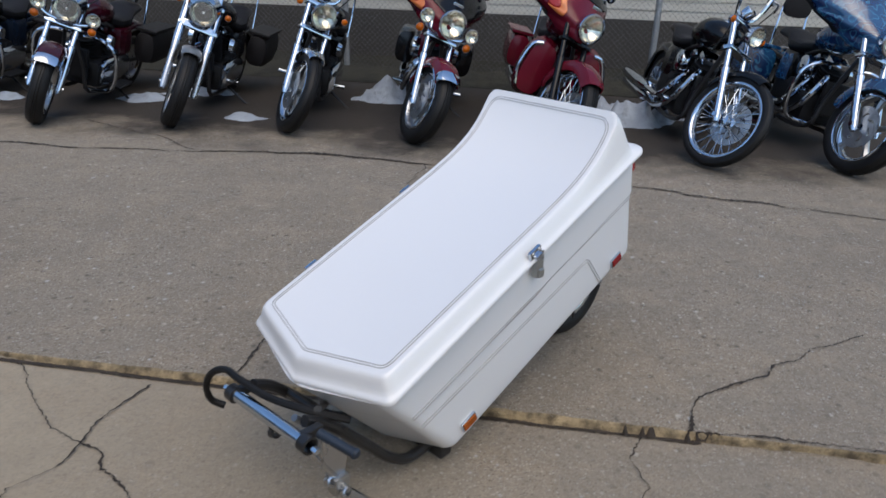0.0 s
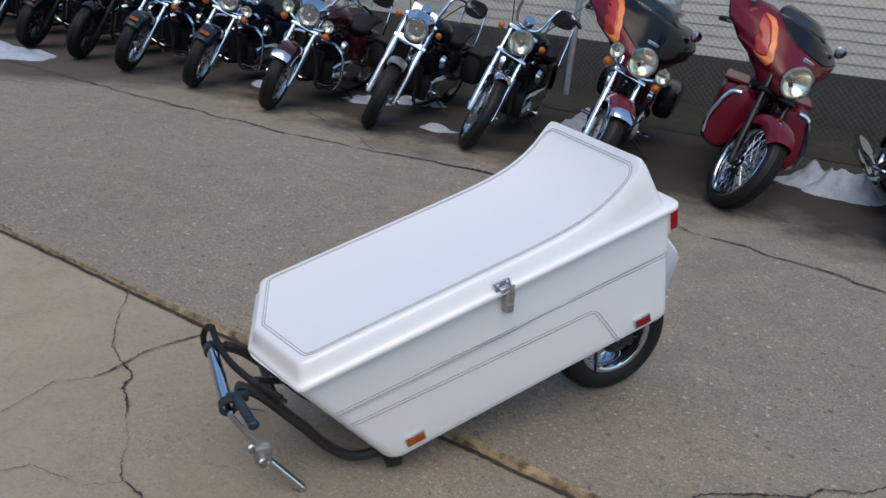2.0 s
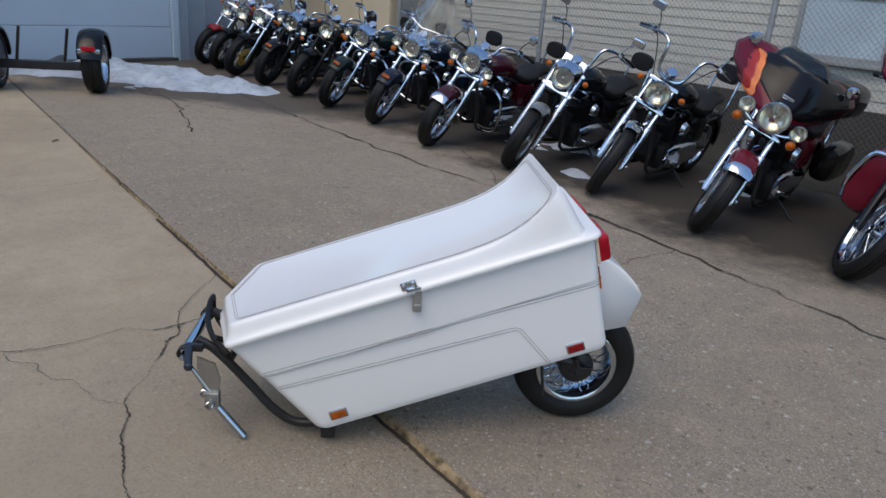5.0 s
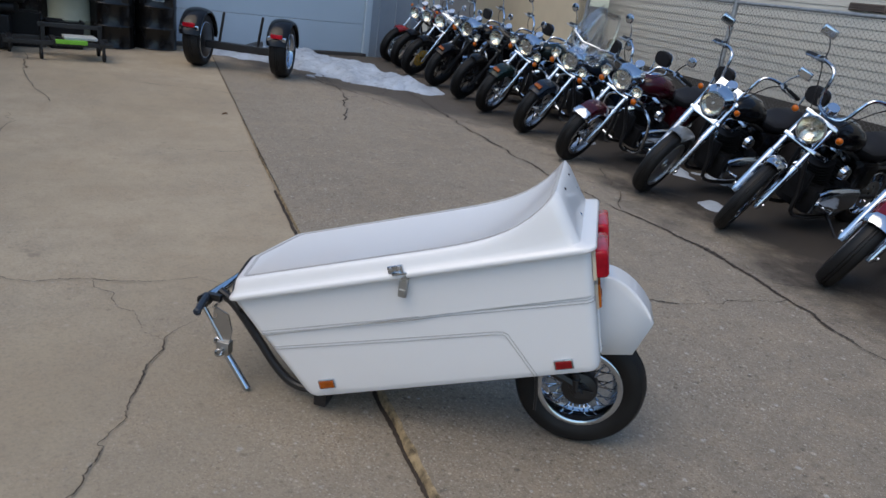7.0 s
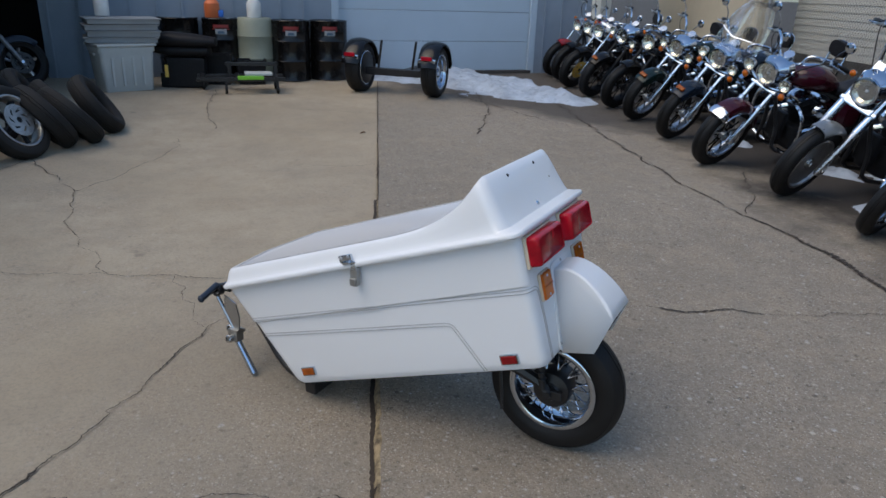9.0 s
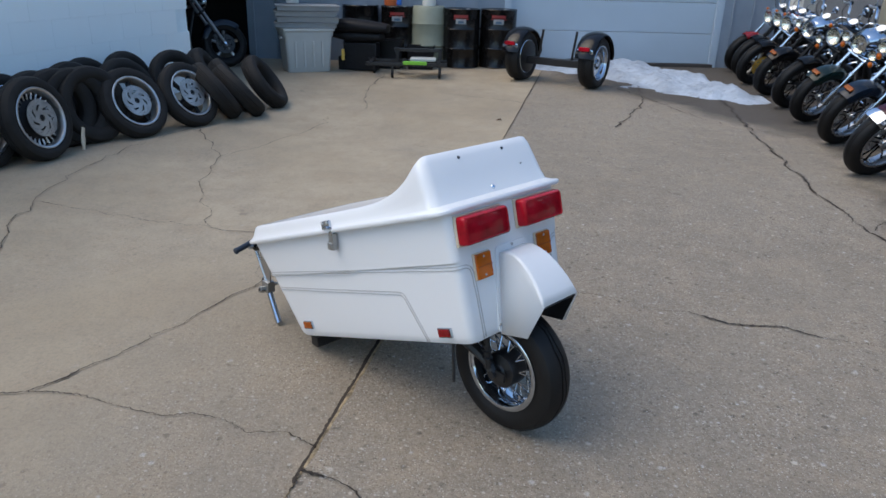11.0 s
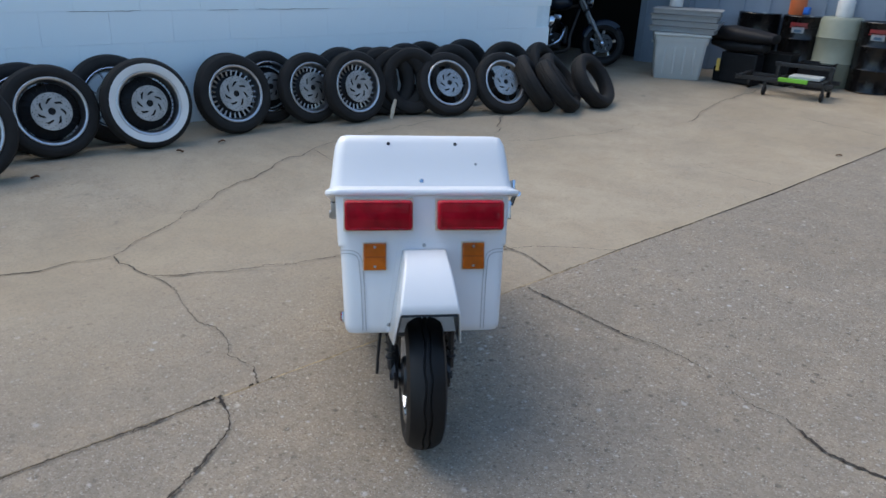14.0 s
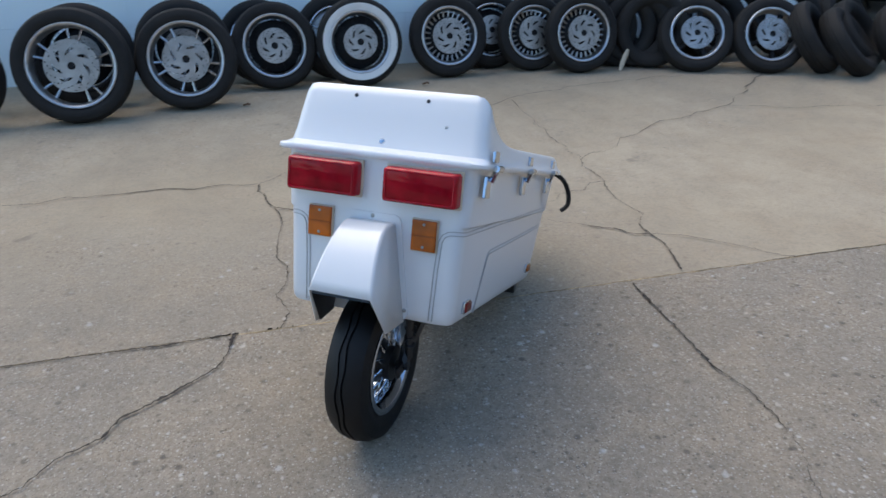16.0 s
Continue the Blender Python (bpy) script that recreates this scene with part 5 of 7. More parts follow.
def motorcycle(label, place, spec, lean=12.0, steer=24.0, turn=0.0):
    """A cruiser facing -y, its front wheel's foot at place; spec: what sets it apart."""
    d = dict(R=0.325, rim=0.215, w=0.125, wheel="laced", paint=BLACK_PAINT, fender="long", fork="chrome", bars="mid", lights=True, screen=False, fairing=False, bags=True, guard=True,
             rimmat=CHROME, head=0.104, mirror="round", fender_paint=None, wide=0.105, tip=False, lowers=False, whitewall=False, fork_mat=CHROME, sissy=True, seat=True, disc_mat=None, flames=None, disc_side=-1, trunk=False)
    d.update(spec)
    x, y = place[0] - 0.13, place[1] - 0.05
    z = ground_z(x, y)
    bike = thing("motorcycle", label, "motorcycle", Matrix.Translation((x, y, z)) @ Matrix.Rotation(radians(turn), 4, "Z") @ Matrix.Rotation(radians(lean), 4, "Y"), group="row of parked motorcycles")
    R, paint, wide = d["R"], d["paint"], d["wide"]
    fpaint = d["fender_paint"] or paint
    pivot = Vector((0, 0.05, R))
    S = Matrix.Translation(pivot) @ Matrix.Rotation(radians(steer), 4, STEER_AXIS) @ Matrix.Translation(-pivot)   # front end turned to the rider's left
    sink = (S @ Vector((0, 0, 0))).z
    # -- front end --
    fw = road_wheel("front_wheel", bike, R, d["rim"], d["w"], d["wheel"], S @ Matrix.Translation((0, 0, R)), d["rimmat"], disc=True, disc_side=d["disc_side"], whitewall=d["whitewall"], disc_mat=d["disc_mat"])
    axle = Vector((0, 0, R))
    for s in (-1, 1):
        lo, up = axle + Vector((s * wide, 0.02, 0)), axle + Vector((s * wide, 0.02, 0)) + STEER_AXIS * 0.76
        leg = part("fork_leg", Geo().tube([lo - STEER_AXIS * 0.05, lo - STEER_AXIS * 0.02, lo + STEER_AXIS * 0.30, lo + STEER_AXIS * 0.36, lo + STEER_AXIS * 0.37], [0.020, 0.029, 0.029, 0.031, 0.024], 12).moved(S), d["fork_mat"] if d["fork"] != "wide" else DULL_CHROME, bike)
        part("fork_tube", Geo().rod(lo + STEER_AXIS * 0.36, up, 0.022 if d["fork"] != "wide" else 0.034, 12).moved(S), d["fork_mat"], leg)
        part("axle_cap", Geo().rod(lo + Vector((-s * 0.01, 0, 0)), lo + Vector((s * 0.035, 0, 0)), 0.018, 10).moved(S), CHROME, leg)
    for k in (0.52, 0.74):
        c = axle + Vector((0, 0.02, 0)) + STEER_AXIS * k
        part("triple_clamp", Geo().box((wide * 2 + 0.07, 0.075, 0.032), (0, 0, 0), 0.01, Matrix.Translation(c) @ Matrix.Rotation(-RAKE, 4, "X")).moved(S), CHROME if d["fork_mat"] is CHROME else BLACK_PAINT, bike)
    if d["fender"] == "long":
        fen = part("front_fender", fender_arc(R + 0.012, d["w"] + 0.06, -78, 42, 0.075, 18, 0, R).moved(S), fpaint, bike)
        if d["tip"]:
            a = radians(42)
            part("fender_tip", fender_arc(R + 0.020, d["w"] + 0.072, 30, 44, 0.05, 5, 0, R).moved(S), CHROME, fen, "chrome fender tip")
            part("fender_trim", Geo().tube([(s2 * (d["w"] / 2 + 0.034), -math.sin(radians(t)) * (R - 0.05), R + math.cos(radians(t)) * (R - 0.05)) for s2 in (1,) for t in range(-70, 45, 10)], 0.008, 6).tube([(-(d["w"] / 2 + 0.034), -math.sin(radians(t)) * (R - 0.05), R + math.cos(radians(t)) * (R - 0.05)) for t in range(-70, 45, 10)], 0.008, 6).moved(S), CHROME, fen)
        if d["lights"] and not d["tip"]:
            m = S @ Matrix.Translation((0, -math.sin(radians(30)) * (R + 0.05), R + math.cos(radians(30)) * (R + 0.05))) @ Matrix.Rotation(radians(30), 4, "X")
            part("fender_lamp", Geo().box((0.09, 0.045, 0.022), (0, 0, 0), 0.008, m), DARK_AMBER if not d["tip"] else CHROME, fen)
    elif d["fender"] == "short":
        part("front_fender", fender_arc(R + 0.012, d["w"] + 0.035, -62, 18, 0.035, 12, 0, R).moved(S), fpaint, bike)
    # head lamp, passing lamps, signals
    hc = axle + STEER_AXIS * 0.65 + Vector((0, -0.11, 0.04))
    if not d["fairing"]:
        lamp_into(bike, "headlight", hc, d["head"], S)
    if d["fork"] == "wide" or d["lights"]:
        nac = part("nacelle", egg([(hc.y + 0.02, hc.z + 0.015, 0.085, 0.085, 0.9), (hc.y + 0.09, hc.z + 0.04, 0.135, 0.095, 0.8), (hc.y + 0.18, hc.z + 0.06, 0.125, 0.075, 0.8), (hc.y + 0.22, hc.z + 0.07, 0.08, 0.04, 0.9)]).moved(S), CHROME, bike, "chrome headlight nacelle") if not d["fairing"] else None
    if d["lights"]:
        bar_y, bar_z = hc.y + 0.05, hc.z - 0.085
        part("lamp_bar", Geo().tube(curve([(-0.205, bar_y, bar_z + 0.02), (-0.12, bar_y, bar_z - 0.02), (0, bar_y, bar_z - 0.03), (0.12, bar_y, bar_z - 0.02), (0.205, bar_y, bar_z + 0.02)], 4), 0.012, 8).moved(S), CHROME, bike)
        for s in (-1, 1):
            lamp_into(bike, "passing_lamp", (s * 0.205, bar_y - 0.04, bar_z + 0.065), 0.056, S)
            signal_into(bike, (s * 0.215, bar_y - 0.03, bar_z - 0.035), S)
    elif not d["fairing"]:
        for s in (-1, 1):
            signal_into(bike, (s * 0.20, hc.y + 0.10, hc.z + 0.02), S, 0.027)
    if d["fork"] == "wide":
        tilt = Matrix.Translation((0, hc.y + 0.085, hc.z - 0.01)) @ Matrix.Rotation(-RAKE, 4, "X")
        part("fork_cover", Geo().box((0.25, 0.035, 0.11), (0, 0.02, 0.15), 0.012, tilt).box((0.25, 0.035, 0.06), (0, 0.02, -0.13), 0.012, tilt).moved(S), CHROME, bike, "broad chrome fork cover")
    # handlebar
    bc = axle + STEER_AXIS * 0.80 + Vector((0, 0.03, 0))
    rise = {"low": 0.08, "mid": 0.13, "high": 0.25}[d["bars"]]
    if d["fairing"]:
        bc, rise = bc + Vector((0, 0.20, 0)), 0.03
    hb = [(-0.44, bc.y + 0.27, bc.z + rise - 0.05), (-0.33, bc.y + 0.16, bc.z + rise), (-0.17, bc.y + 0.02, bc.z + rise), (-0.10, bc.y, bc.z + 0.02), (0.10, bc.y, bc.z + 0.02), (0.17, bc.y + 0.02, bc.z + rise), (0.33, bc.y + 0.16, bc.z + rise), (0.44, bc.y + 0.27, bc.z + rise - 0.05)]
    bar = part("handlebar", Geo().tube(curve(hb, 5), 0.0135, 8).moved(S), CHROME, bike)
    for s in (-1, 1):
        a, b = Vector((s * 0.335, bc.y + 0.165, bc.z + rise - 0.003)), Vector((s * 0.455, bc.y + 0.285, bc.z + rise - 0.056))
        part("grip", Geo().tube([a.lerp(b, 0.15), a.lerp(b, 0.2), a.lerp(b, 0.95), b], [0.015, 0.019, 0.019, 0.014], 10).moved(S), RUBBER, bar)
        part("lever", Geo().tube([(s * 0.31, bc.y + 0.12, bc.z + rise), (s * 0.33, bc.y + 0.08, bc.z + rise), (s * 0.44, bc.y + 0.17, bc.z + rise - 0.04)], [0.02, 0.012, 0.006], 6).moved(S), DULL_CHROME, bar)
        part("switch_box", Geo().box((0.05, 0.05, 0.045), (s * 0.315, bc.y + 0.145, bc.z + rise), 0.01).moved(S), ENGINE_BLACK, bar)
        part("cable", Geo().tube(curve([(s * 0.31, bc.y + 0.11, bc.z + rise), (s * 0.24, bc.y + 0.0, bc.z + rise - 0.05), (s * 0.10, bc.y - 0.03, bc.z - 0.08), (s * 0.05, bc.y + 0.02, bc.z - 0.30)], 5), 0.005, 5).moved(S), RUBBER, bar)
        mirror_into(bike, s, S, (s * 0.30, bc.y + 0.12, bc.z + rise + 0.01), (s * 0.40, bc.y + 0.10, bc.z + rise + 0.19), d["mirror"])
    if not d["fairing"]:
        part("gauge", Geo().lathe([(0, 0.03), (0.045, 0.03), (0.05, 0.02), (0.05, -0.03), (0.03, -0.05), (0, -0.05)], 16, S @ Matrix.Translation((0, bc.y - 0.02, bc.z + 0.05)) @ Matrix.Rotation(radians(30), 4, "X")), CHROME, bike)
    if d["screen"]:
        rings = []
        for k in range(9):
            f = k / 8
            wz = 0.28 * math.sin(math.pi * min(1, 0.62 + 0.0 * f)) * (1 - 0.55 * f ** 3)
            row = []
            for j in range(11):
                u = j / 10 * 2 - 1
                row.append((u * wz, hc.y + 0.02 + 0.16 * u * u + 0.20 * f, hc.z + 0.05 + 0.56 * f))
            rings.append(row)
        scr = part("windshield", Geo().loft(rings, caps=False, closed=False).moved(S), SCREEN, bike, "clear plastic windshield")
        sm = scr.modifiers.new("thickness", "SOLIDIFY")
        sm.thickness = 0.004
        scr.visible_shadow = False
        part("screen_brace", Geo().tube([(-0.19, hc.y + 0.14, hc.z + 0.26), (0, hc.y + 0.07, hc.z + 0.24), (0.19, hc.y + 0.14, hc.z + 0.26)], 0.009, 6).tube([(-0.06, hc.y + 0.09, hc.z + 0.05), (-0.06, hc.y + 0.13, hc.z + 0.26)], 0.008, 6).tube([(0.06, hc.y + 0.09, hc.z + 0.05), (0.06, hc.y + 0.13, hc.z + 0.26)], 0.008, 6).moved(S), CHROME, scr)
    if d["fairing"]:
        batwing(bike, S, hc, d)
    # -- frame, engine, tank, seat --
    ry, rr = 1.60, 0.315
    road_wheel("rear_wheel", bike, rr, 0.205, 0.14, "mag" if d["wheel"] != "laced" else "laced", Matrix.Translation((0, ry, rr)), d["rimmat"], disc_side=1)
    head = axle + STEER_AXIS * 0.62 + Vector((0, 0.07, 0))
    fr = Geo()
    for s in (-1, 1):
        fr.tube(curve([(s * 0.02, head.y, head.z - 0.05), (s * 0.09, head.y + 0.10, 0.42), (s * 0.12, head.y + 0.16, 0.19), (s * 0.12, 1.15, 0.17), (s * 0.11, 1.32, 0.35)], 4), 0.018, 8)
        fr.tube([(s * 0.10, 1.20, 0.33), (s * 0.105, ry + 0.03, rr)], 0.020, 8)
        fr.tube(curve([(s * 0.03, head.y + 0.02, head.z), (s * 0.08, 0.95, 0.72), (s * 0.10, 1.25, 0.60), (s * 0.10, 1.62, 0.62)], 4), 0.016, 8)
    part("frame", fr, BLACK_FRAME, bike)
    part("oil_cooler", Geo().box((0.20, 0.05, 0.26), (0, head.y + 0.17, 0.42), 0.015), ENGINE_BLACK, bike)
    part("side_cover", Geo().box((0.34, 0.26, 0.26), (0, 1.17, 0.56), 0.05), paint if d["lights"] else BLACK_PAINT, bike)
    ey = 0.82
    part("crankcase", Geo().box((0.34, 0.40, 0.24), (0, ey, 0.32), 0.06).box((0.32, 0.34, 0.24), (0, ey + 0.30, 0.38), 0.06), ENGINE_BLACK if paint is not SILVER else ALLOY, bike)
    for a in (-22, 22):
        m = Matrix.Translation((0, ey - 0.0, 0.40)) @ Matrix.Rotation(radians(-a), 4, "X")
        prof = [(0.0, 0.0)]
        for k in range(9):
            z0 = 0.03 + 0.026 * k
            prof += [(0.070, z0), (0.104, z0 + 0.003), (0.104, z0 + 0.010), (0.070, z0 + 0.013)]
        prof += [(0.0, 0.27)]
        cyl = part("cylinder", Geo().lathe(prof, 20, m), ENGINE_BLACK, bike, "finned engine cylinder")
        part("rocker_cover", Geo().box((0.15, 0.13, 0.07), (0, 0, 0.30), 0.022, m), CHROME, cyl)
        part("pushrod_tube", Geo().rod(m @ Vector((-0.10, 0.02, 0.02)), m @ Vector((-0.085, 0.02, 0.27)), 0.011, 8), CHROME, cyl)
    part("air_cleaner", Geo().lathe([(0.0, 0.045), (0.05, 0.045), (0.085, 0.03), (0.09, 0.0), (0.08, -0.03), (0, -0.03)], 24, Matrix.Translation((-0.17, ey, 0.60)) @ Matrix.Rotation(radians(-90), 4, "Y")), CHROME, bike)
    part("horn_cover", Geo().lathe([(0.0, 0.04), (0.05, 0.035), (0.065, 0.0), (0, -0.02)], 20, Matrix.Translation((0.16, ey, 0.60)) @ Matrix.Rotation(radians(90), 4, "Y")), CHROME, bike)
    part("primary_cover", egg([(0.66, 0.32, 0.001, 0.001, 1), (0.665, 0.32, 0.045, 0.09, 0.9), (0.75, 0.33, 0.055, 0.115, 0.85), (1.0, 0.34, 0.055, 0.12, 0.85), (1.18, 0.345, 0.05, 0.10, 0.9), (1.20, 0.345, 0.001, 0.001, 1)]).moved(Matrix.Translation((0.16, 0, 0))), CHROME, bike)
    part("cam_cover", Geo().lathe([(0.0, 0.03), (0.07, 0.03), (0.10, 0.015), (0.105, 0.0), (0, -0.02)], 22, Matrix.Translation((-0.135, ey - 0.03, 0.34)) @ Matrix.Rotation(radians(-90), 4, "Y")), CHROME, bike)
    for k, (zz, x0) in enumerate(((0.20, -0.20), (0.285, -0.23))):
        ex = part("exhaust_pipe", Geo().tube(curve([(-0.05, ey - 0.15 + 0.22 * k, 0.58), (-0.13, ey - 0.24 + 0.2 * k, 0.50), (x0, ey - 0.16 + 0.2 * k, 0.30), (x0 - 0.01, ey + 0.12 + 0.1 * k, zz), (x0 - 0.01, 1.25, zz)], 5), 0.024, 10), CHROME, bike)
        part("muffler", Geo().tube([(x0 - 0.01, 1.22, zz), (x0 - 0.012, 1.28, zz), (x0 - 0.02, 1.95, zz + 0.01), (x0 - 0.02, 2.0, zz + 0.01)], [0.026, 0.041, 0.045, 0.034], 14), CHROME, ex)
    part("fuel_tank", egg([(0.50, 0.865, 0.02, 0.02, 1), (0.52, 0.865, 0.075, 0.055, 0.9), (0.60, 0.875, 0.145, 0.10, 0.85), (0.74, 0.87, 0.18, 0.12, 0.85), (0.88, 0.845, 0.165, 0.105, 0.85), (1.0, 0.80, 0.10, 0.065, 0.9), (1.06, 0.785, 0.03, 0.03, 1)]), paint, bike)
    part("tank_console", egg([(0.60, 0.962, 0.01, 0.01, 1), (0.62, 0.965, 0.035, 0.02, 0.9), (0.78, 0.972, 0.045, 0.022, 0.9), (0.94, 0.925, 0.03, 0.02, 0.9), (0.97, 0.90, 0.01, 0.01, 1)]), CHROME, bike)
    part("seat", egg([(0.98, 0.76, 0.02, 0.02, 1), (1.0, 0.755, 0.10, 0.05, 0.8), (1.12, 0.725, 0.155, 0.055, 0.75), (1.27, 0.73, 0.17, 0.065, 0.75), (1.36, 0.79, 0.15, 0.05, 0.75), (1.55, 0.81, 0.125, 0.05, 0.75), (1.68, 0.80, 0.09, 0.035, 0.85), (1.70, 0.80, 0.02, 0.01, 1)]), LEATHER, bike)
    part("rear_fender", fender_arc(rr + 0.035, 0.20, -95, 50, 0.07, 16, ry, rr), paint, bike)
    part("oil_tank", Geo().box((0.36, 0.22, 0.24), (0, 1.18, 0.55), 0.05), paint if paint is not SILVER else BLACK_PAINT, bike)
    if d["sissy"]:
        part("sissy_bar", Geo().tube(curve([(-0.13, 1.66, 0.60), (-0.12, 1.74, 0.95), (-0.08, 1.77, 1.08), (0.08, 1.77, 1.08), (0.12, 1.74, 0.95), (0.13, 1.66, 0.60)], 5), 0.010, 8), CHROME, bike)
        part("backrest", egg([(1.70, 1.02, 0.02, 0.02, 1), (1.705, 1.02, 0.12, 0.085, 0.75), (1.75, 1.02, 0.125, 0.09, 0.75), (1.765, 1.02, 0.08, 0.06, 0.9)]), LEATHER, bike)
    if d["bags"]:
        for s in (-1, 1):
            bag = part("saddlebag", egg([(1.32, 0.50, 0.03, 0.06, 0.8), (1.34, 0.50, 0.09, 0.14, 0.7), (1.45, 0.50, 0.10, 0.16, 0.6), (1.75, 0.50, 0.10, 0.16, 0.6), (1.92, 0.51, 0.085, 0.13, 0.7), (1.95, 0.51, 0.03, 0.06, 0.8)]).moved(Matrix.Translation((s * 0.27, 0, 0))), paint if d["fairing"] else LEATHER, bike)
            part("bag_lid", Geo().box((0.205, 0.56, 0.03), (s * 0.27, 1.63, 0.665), 0.012), paint if d["fairing"] else LEATHER, bag)
    if d["trunk"]:
        tb = part("trunk", egg([(1.48, 0.98, 0.12, 0.08, 0.7), (1.52, 0.98, 0.25, 0.14, 0.55), (1.70, 0.99, 0.27, 0.15, 0.55), (1.92, 0.98, 0.24, 0.13, 0.6), (1.96, 0.98, 0.12, 0.07, 0.7)]), BLACK_PAINT, bike, "black touring trunk")
        part("pad", egg([(1.40, 1.03, 0.10, 0.05, 0.7), (1.43, 1.03, 0.20, 0.10, 0.6), (1.48, 1.03, 0.19, 0.09, 0.6)]), LEATHER, tb)
        for s in (-1, 1):
            part("saddlebag", egg([(1.32, 0.50, 0.03, 0.06, 0.8), (1.34, 0.50, 0.09, 0.14, 0.7), (1.45, 0.50, 0.10, 0.16, 0.6), (1.75, 0.50, 0.10, 0.16, 0.6), (1.95, 0.51, 0.03, 0.06, 0.8)]).moved(Matrix.Translation((s * 0.27, 0, 0))), BLACK_PAINT, bike)
    if d["guard"]:
        for s in (-1, 1):
            part("engine_guard", Geo().tube(curve([(s * 0.06, head.y + 0.16, 0.66), (s * 0.20, head.y + 0.14, 0.67), (s * 0.33, head.y + 0.13, 0.60), (s * 0.36, head.y + 0.14, 0.42), (s * 0.30, head.y + 0.17, 0.24), (s * 0.10, head.y + 0.19, 0.20)], 5), 0.0155, 8), CHROME, bike)
        for s in (-1, 1):
            part("footboard", Geo().box((0.11, 0.30, 0.02), (s * 0.27, 0.86, 0.235), 0.008), ENGINE_BLACK, bike)
    else:
        for s in (-1, 1):
            part("foot_peg", Geo().rod((s * 0.12, 0.72, 0.30), (s * 0.30, 0.72, 0.31), 0.017, 10), CHROME, bike)
    if d["lowers"]:
        for s in (-1, 1):
            low = part("leg_shield", egg([(head.y - 0.02, 0.50, 0.02, 0.10, 0.9), (head.y, 0.50, 0.11, 0.21, 0.7), (head.y + 0.10, 0.50, 0.14, 0.25, 0.7), (head.y + 0.24, 0.50, 0.13, 0.23, 0.8), (head.y + 0.28, 0.50, 0.04, 0.12, 0.9)]).moved(Matrix.Translation((s * 0.335, 0, 0)) @ Matrix.Rotation(radians(s * -14), 4, "Y") @ Matrix.Translation((0, 0, 0.03))), paint, bike, "painted leg shield")
            part("trim_bar", Geo().tube(curve([(s * 0.05, head.y - 0.01, 0.70), (s * 0.115, head.y + 0.0, 0.66), (s * 0.135, head.y + 0.01, 0.54), (s * 0.13, head.y + 0.01, 0.42), (s * 0.09, head.y + 0.0, 0.32)], 5), 0.017, 8).moved(Matrix.Translation((s * 0.335, 0, 0)) @ Matrix.Rotation(radians(s * -14), 4, "Y") @ Matrix.Translation((0, 0, 0.03))), CHROME, low, "chrome trim bar")
    # side stand, to the rider's left, down to the ground
    a = Vector((0.13, 0.98, 0.20))
    foot_local = Vector((0.34, 0.92, -0.34 * math.tan(radians(lean)) * -1 - 0.0))
    rot = Matrix.Rotation(radians(lean), 4, "Y")
    target = Vector((0.36, 0.92, 0))
    b = rot.inverted() @ target
    part("side_stand", Geo().tube([a, b], [0.013, 0.010], 8).tube([b, b + Vector((0.05, 0.05, 0.0))], 0.009, 6), BLACK_FRAME, bike)
    return bike


